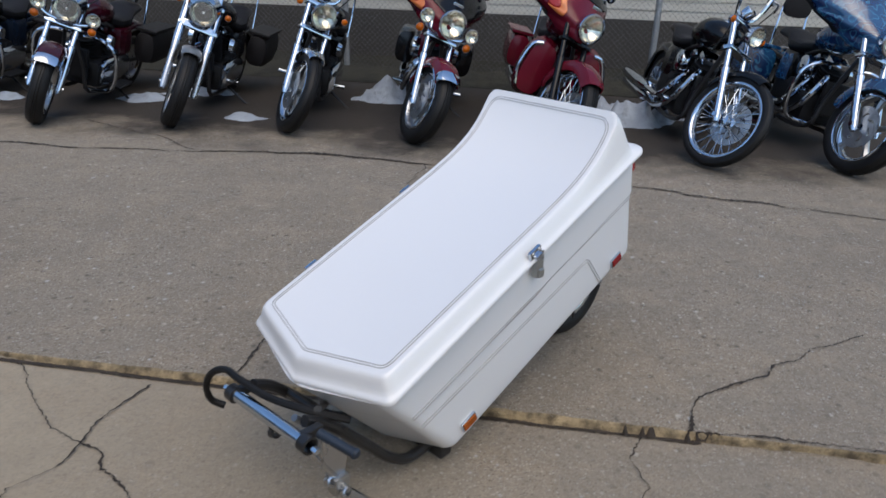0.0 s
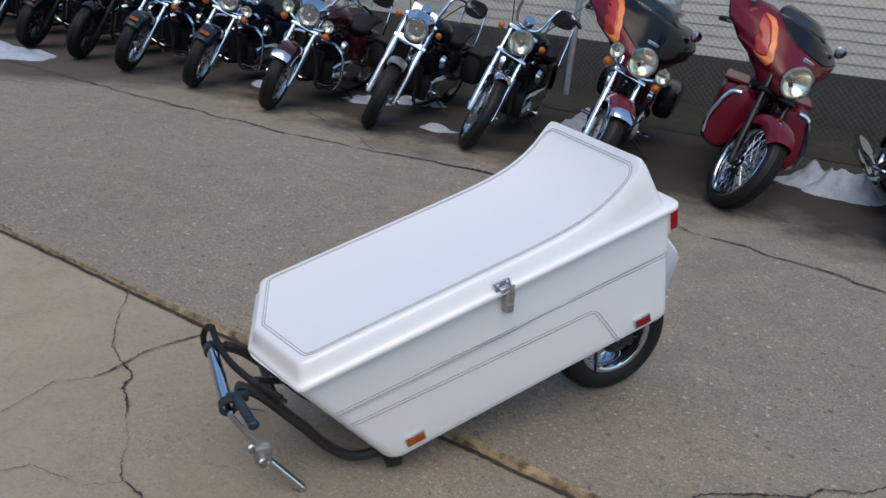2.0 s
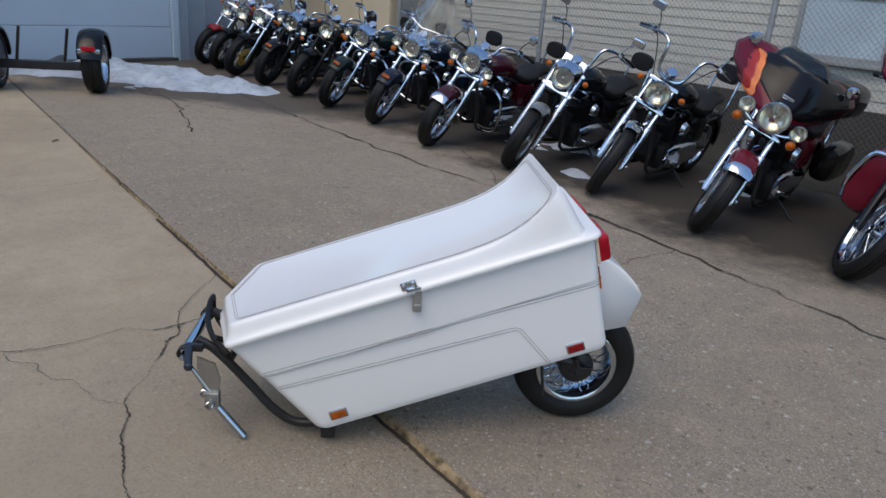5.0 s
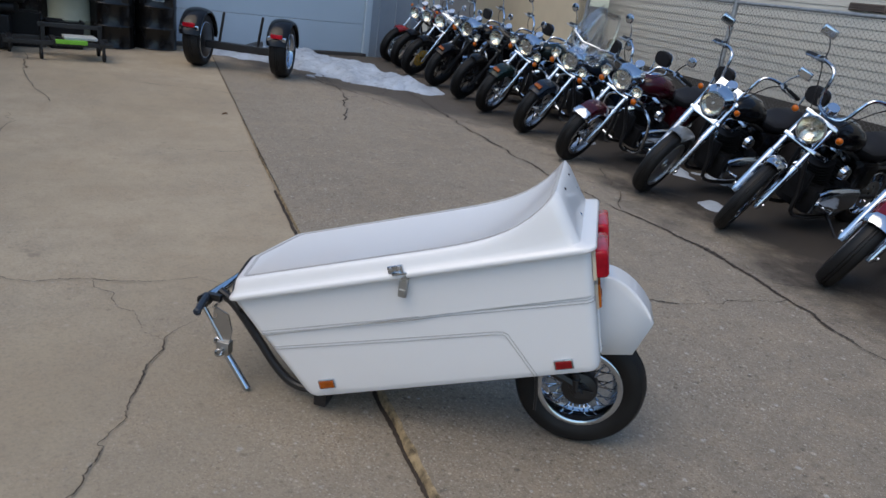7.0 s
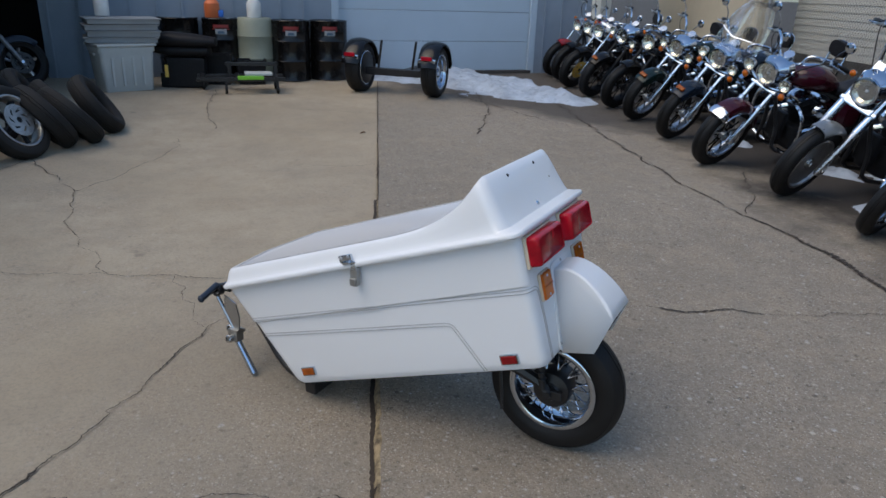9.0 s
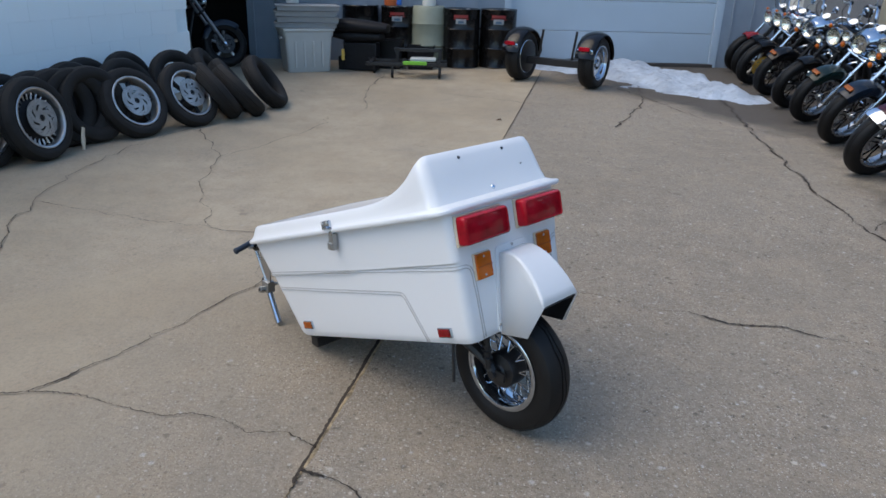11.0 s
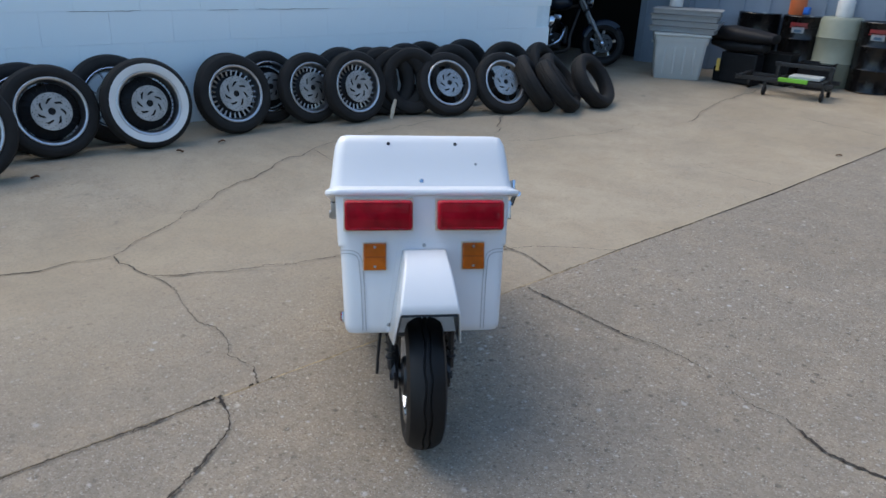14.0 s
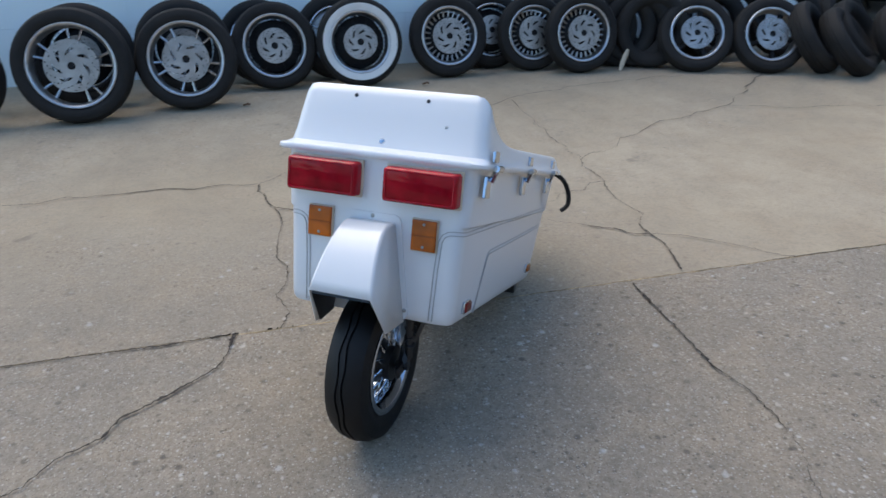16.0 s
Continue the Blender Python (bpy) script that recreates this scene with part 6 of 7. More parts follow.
def batwing(bike, S, hc, d):
    """Fork-mounted fairing: wide shell round the headlight, swept wings, dark top half, short screen."""
    K, J = 26, 36
    ctrl = ((0.0, 0.13), (0.14, 0.20), (0.32, 0.37), (0.50, 0.47), (0.68, 0.50), (0.82, 0.46), (0.93, 0.36), (1.0, 0.24))

    def half_width(f):
        for (a, wa), (b, wb) in zip(ctrl, ctrl[1:]):
            if f <= b:
                return wa + (wb - wa) * smooth((f - a) / (b - a))
        return ctrl[-1][1]

    def shell(u, f, out=0.0):
        half = half_width(f)
        nose = 0.15 * (1 - abs(u) ** 2.0) * (1 - 0.45 * f) + 0.05 * math.exp(-((f - 0.26) / 0.2) ** 2) * math.exp(-(u / 0.42) ** 2)
        return (u * half * (1 + out), hc.y + 0.17 - nose + 0.30 * abs(u) ** 2.0 * half / 0.47 + 0.24 * f ** 1.4 - out, hc.z - 0.13 + 0.43 * f + 0.045 * abs(u) ** 2.2 * half / 0.47)
    rows = [[shell(j / J * 2 - 1, k / K) for j in range(J + 1)] for k in range(K + 1)]

    def sheet(name, grid, material, parent, label):
        ob = part(name, Geo().loft(grid, caps=False, closed=False).moved(S), material, parent, label)
        sm = ob.modifiers.new("thickness", "SOLIDIFY")
        sm.thickness, sm.offset = 0.003, 0
        return ob
    fair = sheet("fairing", rows, d["paint"], bike, "painted fork-mounted fairing")
    if d.get("two_tone"):
        grid = []
        for j in range(41):
            u = -0.72 + 1.66 * j / 40
            low = min(0.97, d["two_tone"] + 0.45 * max(0.0, -u - 0.10) - 0.14 * max(0.0, u) + 0.25 * max(0.0, u - 0.5))
            grid.append([shell(u, low + (1 - low) * i / 14, 0.005) for i in range(15)])
        sheet("fairing_top", grid, BLACK_PAINT, fair, "black upper part of the fairing")
    if d["flames"] is not None:
        grid = []
        cu = -0.60 + d.get("flame_shift", 0.0)
        for j in range(37):
            a = radians(-125 + 235 * j / 36)
            edge = math.sin(math.pi * j / 36) ** 0.6
            row = []
            for i in range(7):
                k = 1 - 0.36 * edge * (1 - i / 6) - 0.02
                row.append(shell(cu + 0.25 * k * math.cos(a), 0.56 + 0.33 * k * math.sin(a), 0.009))
            grid.append(row)
        sheet("flame", grid, d["flames"], fair, "orange painted flame")
        core = []
        for j in range(37):
            a = radians(-125 + 235 * j / 36)
            edge = math.sin(math.pi * j / 36) ** 0.6
            core.append([shell(cu + 0.25 * k * math.cos(a) * (1 - 0.34 * edge), 0.56 + 0.33 * k * math.sin(a) * (1 - 0.34 * edge), 0.007) for k in (0.02, 0.3, 0.6, 0.8, 0.98)])
        sheet("flame_core", core, FLAME_RED, fair, "dark red heart of the flame")
    part("fairing_inner", Geo().loft([[(x * 0.96, y + 0.07, z) for x, y, z in r[::2]] for r in rows[3:25:2]], caps=False, closed=False).moved(S), ENGINE_BLACK, fair)
    # short smoked screen
    scr = []
    for k in range(5):
        f = k / 4
        row = []
        for j in range(11):
            u = j / 10 * 2 - 1
            row.append((u * 0.22 * (1 - 0.4 * f * f), hc.y + 0.37 + 0.06 * u * u + 0.12 * f, hc.z + 0.30 + 0.09 * f))
        scr.append(row)
    glass = part("windshield", Geo().loft(scr, caps=False, closed=False).moved(S), SMOKED, fair, "short smoked windshield")
    gm = glass.modifiers.new("thickness", "SOLIDIFY")
    gm.thickness = 0.004
    lamp_into(bike, "headlight", (hc.x, hc.y - 0.03, hc.z), d["head"] + 0.005, S)
    part("fairing_badge", Geo().box((0.09, 0.012, 0.022), (0, hc.y + 0.03, hc.z + 0.145), 0.004).moved(S), CHROME, fair)


FLAME = ORANGE_PAINT
motorcycle("black motorcycle with a red front fender parked by the garage wall", (-9.30, 6.62), dict(paint=RED_PAINT, fender="short", lights=False, bags=False, guard=False, bars="mid"))
motorcycle("motorcycle with a white tank and tail beside the red one", (-8.72, 6.55), dict(paint=WHITE_PAINT, fender_paint=BLACK_PAINT, fender="short", lights=False, bags=False, guard=False, bars="low", wheel="five", rimmat=ENGINE_BLACK, fork_mat=ENGINE_BLACK, sissy=False))
motorcycle("black motorcycle with a gold front brake disc", (-8.0, 6.40), dict(paint=BLACK_PAINT, fender="short", lights=False, bags=False, guard=False, bars="low", wheel="five", rimmat=ENGINE_BLACK, disc_mat=GOLD, disc_side=1, sissy=False))
motorcycle("black cruiser motorcycle with blacked-out wheels", (-7.1, 6.34), dict(paint=BLACK_PAINT, lights=True, fender="long", wheel="mag", rimmat=ENGINE_BLACK, bars="mid", fork_mat=ENGINE_BLACK))
motorcycle("plain black cruiser motorcycle with low bars", (-6.2, 6.26), dict(paint=BLACK_PAINT, lights=False, fender="short", wheel="mag", rimmat=ENGINE_BLACK, bars="mid", fork_mat=ENGINE_BLACK, guard=False))
motorcycle("dark green touring motorcycle with passing lamps", (-5.37, 6.16), dict(paint=TEAL, bars="mid", guard=True, wheel="mag", rimmat=DULL_CHROME))
motorcycle("dark blue touring motorcycle with a clear windshield", (-4.33, 6.03), dict(paint=NAVY, screen=True, bars="mid", wheel="mag", rimmat=DULL_CHROME))
motorcycle("maroon touring motorcycle with chrome nacelle and engine guard", (-3.20, 5.78), dict(paint=DARK_MAROON, tip=True, wheel="mag", rimmat=DULL_CHROME, bars="mid"), 13, 20)
motorcycle("silver fendered motorcycle with wide chrome fork and solid wheel", (-2.12, 5.80), dict(paint=BLACK_PAINT, fender_paint=SILVER, fork="wide", wheel="solid", rimmat=ALLOY, fender="short", lights=False, bars="high", guard=False, wide=0.125, mirror="box"), 14, 22)
motorcycle("black motorcycle with five-spoke cast wheel and tall bars", (-1.14, 5.72), dict(paint=BLACK_PAINT, fender_paint=CHROME, wheel="five", fender="short", lights=False, bars="high", guard=False, bags=False, mirror="box", w=0.105, R=0.335, rim=0.24), 14, 26)
motorcycle("maroon and black touring motorcycle with flame-painted fairing", (-0.10, 5.50), dict(paint=MAROON, fairing=True, flames=FLAME, two_tone=0.40, flame_shift=-0.10, tip=True, wheel="blade", rimmat=DULL_CHROME, bars="low", w=0.13, guard=False, bags=False, trunk=True), 13, 24)
motorcycle("maroon touring motorcycle with flame-painted fairing and leg shields", (0.94, 5.42), dict(paint=MAROON, fairing=True, flames=FLAME, two_tone=0.74, guard=False, fork_mat=BLACK_PAINT, wheel="laced", lights=False, lowers=True, bars="low", R=0.335, rim=0.255, disc_side=1), 13, 26)
motorcycle("black motorcycle with a tall thin laced front wheel", (2.06, 5.10), dict(paint=BLACK_PAINT, wheel="laced", R=0.345, rim=0.275, w=0.085, fender="short", lights=False, bags=False, guard=False, bars="high", wide=0.10, head=0.075, sissy=False, disc_side=1), 14, 30)
motorcycle("blue flame-painted touring motorcycle with chrome fork", (3.04, 5.0), dict(paint=BLUE_FLAME, fairing=True, lights=False, wheel="five", bars="low", rimmat=CHROME, R=0.33, rim=0.235), 12, 14)

# ---- wheels and tyres along the block wall ----
def leaning(x, y, R, lean=14.0, yaw=0.0, z=None):
    """Pose of a wheel standing on the ground, its flat side to the yard, its top leaning to the wall."""
    z = ground_z(x, y) if z is None else z
    face = math.degrees(math.atan2(WALL_N.y, WALL_N.x)) + 180 + yaw     # local x points into the wall
    return Matrix.Translation((x, y, z)) @ Matrix.Rotation(radians(face), 4, "Z") @ Matrix.Rotation(radians(lean), 4, "Y") @ Matrix.Translation((0, 0, R))


def loose_wheel(label, x, y, R, rim, w, kind, lean=14.0, yaw=0.0, rimmat=None, whitewall=False, disc=True, tyre=None, roll=0.0, discmat=None):
    wheel = thing("spare_wheel", label, "spare wheel", leaning(x, y, R, lean, yaw) @ Matrix.Rotation(radians(roll), 4, "X"), group="wheels leaning along the block wall")
    dressed_wheel(wheel, R, rim, w, kind, rimmat or ALLOY, disc, -1, tyre or OLD_RUBBER, whitewall, discmat or DISC_STEEL, ENGINE_BLACK, {"laced": ENGINE_BLACK, "mag": DULL_CHROME, "five": ENGINE_BLACK}.get(kind))
    # black cone added behind the spokes, for the shade seen through their gaps
    if kind in ("laced", "blade"):
        part("dark_backing", mat_mesh(("dark_backing", rim), lambda: Geo().lathe([(0.045, -0.05), (0.07, -0.045), (rim * 0.80, 0.018), (rim * 0.86, 0.026), (rim * 0.80, 0.034), (0.05, 0.05)], 32, ALONG_X), ENGINE_BLACK), ENGINE_BLACK, wheel)
    return wheel


def loose_tyre(label, m, R=0.32, rim=0.21, w=0.14):
    tyre = part("tyre", mat_mesh(("tyre", R, rim, w), lambda: tyre_geo(R, rim, w), OLD_RUBBER), OLD_RUBBER)
    tyre.matrix_world = m
    return tagged(tyre, label, "tyre", "bare tyres by the block wall")


FRONT_WHEELS = [
    ("worn wheel with chrome rim leaning by the wall", 2.20, -1.10, 0.35, 0.235, 0.15, "mag", ALLOY, False, 0),
    ("large cast wheel with paired spokes and brake disc", 1.44, -1.02, 0.375, 0.265, 0.16, "mag", ALLOY, False, 10),
    ("cast wheel with paired spokes and pale sticker", 0.72, -1.05, 0.345, 0.245, 0.15, "mag", ALLOY, False, 40),
    ("wheel with swirl-slotted brake disc and thin chrome rim", 0.05, -1.33, 0.325, 0.225, 0.14, "laced", ALLOY, False, 0),
    ("whitewall wheel with swirl-slotted brake disc", -0.58, -1.16, 0.335, 0.225, 0.14, "laced", ALLOY, True, 20),
    ("wheel with many cast blade spokes standing alone", -1.335, -1.17, 0.325, 0.22, 0.14, "blade", ALLOY, False, 5),
    ("blade-spoke wheel with bright hub behind another wheel", -2.08, -1.10, 0.31, 0.21, 0.13, "blade", ALLOY, False, 15),
    ("dull blade-spoke wheel in front of others", -2.42, -0.87, 0.32, 0.22, 0.14, "blade", ALLOY, False, 0),
    ("black-rimmed cast wheel at the end of the stack", -3.33, -0.52, 0.32, 0.215, 0.14, "five", ALLOY, False, 12),
    ("chrome wheel with yellowed hub cover", -3.90, -0.25, 0.32, 0.215, 0.13, "five", ALLOY, False, 30),
]
for label, x, y, R, rim, w, kind, rm, ww, roll in FRONT_WHEELS:
    yaw = {-3.33: -16, -3.90: -14}.get(x, 0)
    loose_wheel(label, x, y, R, rim, w, kind, 27 if yaw else 13, yaw, rm, ww, True, None, roll)
# second row, between the first and the wall
for i, (x, y, R, kind, rm) in enumerate(((2.30, -1.45, 0.34, "mag", DULL_CHROME), (1.40, -1.34, 0.36, "laced", ENGINE_BLACK), (0.70, -1.40, 0.35, "laced", ENGINE_BLACK), (0.12, -1.60, 0.32, "mag", CHROME), (-0.48, -1.47, 0.335, "mag", CHROME), (-1.50, -1.45, 0.31, "bare", None), (-1.80, -1.33, 0.315, "laced", DULL_CHROME), (-2.52, -1.14, 0.32, "mag", CHROME))):
    if kind == "bare":
        loose_tyre("black tyre leaning behind another wheel", leaning(x, y, R, 15, 3 * (i % 3) - 3), R, R * 0.64, 0.14)
    else:
        loose_wheel("worn wheel half hidden behind another", x, y, R, R * 0.66, 0.14, kind, 15, 3 * (i % 3) - 3, rm, False, True, None, 17 * i)
for i, (x, y, yaw, lean) in enumerate(((-2.72, -1.04, -10, 9), (-2.84, -0.95, -14, 9), (-2.95, -0.87, -16, 3), (-3.06, -0.79, -16, 4), (-3.30, -1.08, -8, 8), (-3.72, -0.78, -12, 10), (-3.62, -1.10, -6, 10), (-4.15, -0.98, -5, 12), (-4.40, -0.62, -18, 12))):
    loose_tyre("weathered black tyre stacked upright by the wall", leaning(x, y, 0.32, lean + (9 if i in (2, 3, 5) else 3), yaw), 0.32 if i % 2 else 0.315, 0.21, 0.14 if i % 2 else 0.13)
# bare tyres slumped against the end of the stack
for i, (x, y, yaw, lean) in enumerate(((-4.44, -0.10, 40, 36), (-4.68, 0.08, 38, 42), (-4.92, -0.06, 32, 40), (-5.06, -0.42, 20, 30), (-5.12, 0.20, 14, 36))):
    m = Matrix.Translation((x, y, ground_z(x, y))) @ Matrix.Rotation(radians(math.degrees(math.atan2(WALL_N.y, WALL_N.x)) + 180 + yaw), 4, "Z") @ Matrix.Rotation(radians(lean), 4, "Y") @ Matrix.Translation((0, 0, 0.325))
    loose_tyre("worn tyre slumped against the stack", m, 0.325, 0.205, 0.17)
# a crumpled pale rag or bag by the wheels
g = Geo()
rnd = random.Random(3)
rings = []
for k in range(7):
    f = k / 6
    rings.append([((0.05 + 0.05 * math.sin(f * 3)) * math.cos(a) * (0.7 + 0.6 * rnd.random()), 0.03 * math.sin(a) * (0.7 + 0.6 * rnd.random()) - 0.05 * f, 0.30 * f) for a in [2 * math.pi * j / 10 for j in range(10)]])
rag = part("plastic_bag", g.loft(rings), GASKET)
rag.matrix_world = Matrix.Translation((-2.76, -0.80, ground_z(-2.76, -0.80))) @ Matrix.Rotation(radians(-24), 4, "Y") @ Matrix.Diagonal((0.24, 0.4, 0.62, 1.0))
tagged(rag, "crumpled pale plastic bag hanging by a wheel", "bag")


# ---- clutter by the doorway ----
def front_pose(x, y, yaw=0.0, z=None):
    return Matrix.Translation((x, y, ground_z(x, y) if z is None else z)) @ Matrix.Rotation(radians(yaw), 4, "Z")


def tote():
    t = thing("storage_tote", "white plastic storage tote under grey boxes", "storage box", front_pose(-7.80, -0.20, 28))
    rings = []
    for z, k in ((0.0, 0.88), (0.01, 0.90), (0.50, 1.0), (0.50, 1.05), (0.56, 1.06), (0.57, 1.03)):
        rings.append([(a * k, b * k, z) for a, b in rounded([(-0.24, -0.34), (0.24, -0.34), (0.24, 0.34), (-0.24, 0.34)], 0.05, 3)])
    part("bin", Geo().loft(rings), WHITE_PLASTIC, t)
    for y in (-0.36, 0.36):
        part("handle", Geo().box((0.16, 0.03, 0.03), (0, y, 0.47), 0.008), WHITE_PLASTIC, t)
    for i in range(4):
        part("rib", Geo().box((0.012, 0.03, 0.36), (0.245, -0.2 + 0.13 * i, 0.25), 0.004), WHITE_PLASTIC, t)
    lid2 = part("tote_lid", Geo().box((0.55, 0.74, 0.035), (0, 0, 0.585), 0.012), WHITE_PLASTIC, t)
    z0 = 0.605 + ground_z(-7.80, -0.20)
    for i in range(4):
        b = thing("grey_panel_box", "long grey plastic box stacked on a tote", "box", front_pose(-7.92 + 0.02 * i, -0.20 + 0.03 * (i % 2), 12 + 2 * i, z0 + 0.078 * i), group="stacked grey boxes")
        part("shell", Geo().box((0.56, 0.86, 0.070), (0, 0, 0.036), 0.014), GREY_PLASTIC, b)
        part("lip", Geo().box((0.60, 0.90, 0.014), (0, 0, 0.066), 0.004), GREY_PLASTIC, b)
    jug = thing("jug", "small white jug on the stacked boxes", "jug", front_pose(-7.95, -0.40, 0, z0 + 0.318))
    part("body", Geo().lathe([(0, 0), (0.085, 0), (0.09, 0.02), (0.09, 0.20), (0.06, 0.25), (0.03, 0.27), (0.03, 0.30), (0, 0.30)], 18), LABEL_WHITE, jug)


tote()


def drum(x, y, label, material, sign=True):
    d = thing("oil_drum", label, "drum", front_pose(x, y, 0), group="drums by the garage")
    R = 0.285
    prof = [(0, 0.0), (R, 0.0), (R + 0.006, 0.008), (R, 0.018)]
    for z in (0.29, 0.58):
        prof += [(R, z - 0.022), (R + 0.010, z), (R, z + 0.022)]
    prof += [(R, 0.862), (R + 0.006, 0.872), (R, 0.880), (R - 0.012, 0.872), (0, 0.868)]
    part("shell", Geo().lathe(prof, 40), material, d)
    part("bung", Geo().lathe([(0, 0.888), (0.028, 0.886), (0.03, 0.868)], 14, Matrix.Translation((0.12, 0.1, 0))), STEEL, d)
    if sign:
        # unreadable label: coloured bars curved round the shell, facing the yard
        for z, h, a, mat in ((0.775, 0.045, 22, LABEL_RED), (0.700, 0.075, 16, LABEL_PALE), (0.690, 0.035, 9, LABEL_BLUE), (0.735, 0.014, 24, LABEL_RED)):
            vs = []
            for k in range(7):
                t = radians(-a + 2 * a * k / 6)
                for zz in (z - h / 2, z + h / 2):
                    vs.append(((R + 0.004 + 0.003 * (mat is LABEL_BLUE)) * math.cos(t), (R + 0.004 + 0.003 * (mat is LABEL_BLUE)) * math.sin(t), zz))
            part("label_bar", Geo().add(vs, [(2 * k, 2 * k + 2, 2 * k + 3, 2 * k + 1) for k in range(6)]), mat, d)
    return d


drum(-8.93, 2.02, "black steel oil drum with a red label", DRUM_BLACK)
drum(-9.05, 2.60, "black steel oil drum with a red label beside the door", DRUM_BLACK)
drum(-9.05, 1.02, "black steel oil drum behind the wheeled cart", DRUM_BLACK)
drum(-9.05, 0.40, "black steel oil drum beside the stacked boxes", DRUM_BLACK, False)


def plastic_drum():
    d = thing("plastic_barrel", "cream plastic barrel between black drums", "barrel", front_pose(-8.98, 1.50))
    part("shell", Geo().lathe([(0, 0), (0.25, 0.0), (0.27, 0.03), (0.275, 0.30), (0.285, 0.32), (0.275, 0.34), (0.275, 0.62), (0.285, 0.64), (0.275, 0.66), (0.27, 0.85), (0.24, 0.90), (0, 0.90)], 36), CREAM_PLASTIC, d)
    part("jug", Geo().lathe([(0, 0.90), (0.10, 0.90), (0.105, 0.92), (0.105, 1.10), (0.06, 1.17), (0.03, 1.20), (0, 1.20)], 20), LABEL_WHITE, d)
    b = thing("spray_bottle", "orange and blue plastic bottle on a drum", "bottle", front_pose(-9.0, 0.9, 0, ground_z(-9.0, 0.9) + 0.885))
    part("body", Geo().lathe([(0, 0), (0.10, 0), (0.11, 0.02), (0.11, 0.20), (0.07, 0.25), (0.03, 0.27), (0, 0.27)], 20), ORANGE_PLASTIC, b)
    part("cap", Geo().box((0.12, 0.09, 0.10), (0, 0.12, 0.06), 0.02), BLUE_PLASTIC, b)


plastic_drum()


def cart():
    c = thing("wheeled_cart", "low black wheeled work stand with lime green bar", "cart", front_pose(-7.74, 1.25, 3))
    for x in (0.0, 0.42):
        part("rail", Geo().box((0.05, 1.15, 0.05), (-0.2 + x, 0.05, 0.19), 0.006), BLACK_FRAME, c)
    for y in (-0.45, 0.0, 0.5):
        part("cross_bar", Geo().box((0.5, 0.05, 0.04), (0.02, y, 0.21), 0.006), BLACK_FRAME, c)
    for x, y in ((0.22, -0.15), (0.22, 0.52), (-0.22, -0.45), (-0.22, 0.52)):
        w = part("caster", Geo().box((0.05, 0.03, 0.07), (x, y, 0.135), 0.006), BLACK_FRAME, c)
        part("caster_wheel", Geo().lathe([(0.0, -0.018), (0.05, -0.018), (0.058, -0.01), (0.058, 0.01), (0.05, 0.018), (0.0, 0.018)], 18, Matrix.Translation((x, y, 0.058)) @ Matrix.Rotation(radians(90), 4, "X")), RUBBER, w)
    part("bar", Geo().box((0.05, 0.34, 0.05), (0.25, 0.17, 0.215), 0.01), LIME, c, "lime green bar")
    part("tray", Geo().box((0.30, 0.36, 0.03), (0.05, 0.28, 0.25), 0.006), WHITE_PLASTIC, c)
    part("arm", Geo().box((0.05, 0.70, 0.05), (-0.1, 0.20, 0.36), 0.008).box((0.05, 0.05, 0.30), (-0.1, 0.52, 0.24), 0.008).box((0.05, 0.05, 0.30), (-0.1, -0.1, 0.24), 0.008), BLACK_FRAME, c)
    s = thing("padded_bench", "black padded bench set on a dark stand", "bench", front_pose(-8.12, 0.52, 84))
    part("pad", egg([(-0.48, 0.62, 0.03, 0.02, 1), (-0.46, 0.62, 0.14, 0.06, 0.8), (-0.2, 0.63, 0.20, 0.09, 0.75), (0.15, 0.65, 0.21, 0.10, 0.75), (0.42, 0.64, 0.16, 0.08, 0.8), (0.50, 0.63, 0.04, 0.03, 1)]).moved(Matrix.Rotation(radians(90), 4, "Z")), LEATHER, s)
    part("pan", egg([(-0.40, 0.50, 0.03, 0.03, 1), (-0.36, 0.50, 0.13, 0.07, 0.8), (0.1, 0.50, 0.17, 0.09, 0.8), (0.38, 0.52, 0.10, 0.05, 0.8), (0.42, 0.52, 0.03, 0.02, 1)]).moved(Matrix.Rotation(radians(90), 4, "Z")), ENGINE_BLACK, s)
    part("stand", Geo().box((0.50, 0.24, 0.40), (0.05, 0.02, 0.21), 0.02).box((0.10, 0.10, 0.2), (-0.25, 0.0, 0.10), 0.01), ENGINE_BLACK, s)
    part("reflector", Geo().box((0.012, 0.045, 0.16), (0, 0, 0), 0.004, Matrix.Rotation(radians(-84), 4, "Z") @ Matrix.Translation((0.16, -0.20, 0.24))), YELLOW_REFLECT, s)


cart()


def parts_bin(x, y, yaw, size, label):
    b = thing("parts_bin", label, "bin", front_pose(x, y, yaw), group="black bins behind the cart")
    w, d, h = size
    rings = []
    for z, k in ((0.0, 0.9), (h * 0.95, 1.0), (h * 0.95, 1.05), (h, 1.05), (h, 0.97), (0.02, 0.87)):
        rings.append([(a * k, c * k, z) for a, c in rounded([(-w / 2, -d / 2), (w / 2, -d / 2), (w / 2, d / 2), (-w / 2, d / 2)], 0.03, 3)])
    part("shell", Geo().loft(rings), ENGINE_BLACK, b)


parts_bin(-8.55, 1.42, 4, (0.34, 0.42, 0.34), "black plastic bin behind the wheeled cart")
parts_bin(-8.50, 0.95, -3, (0.32, 0.40, 0.42), "black plastic bin beside the padded bench")


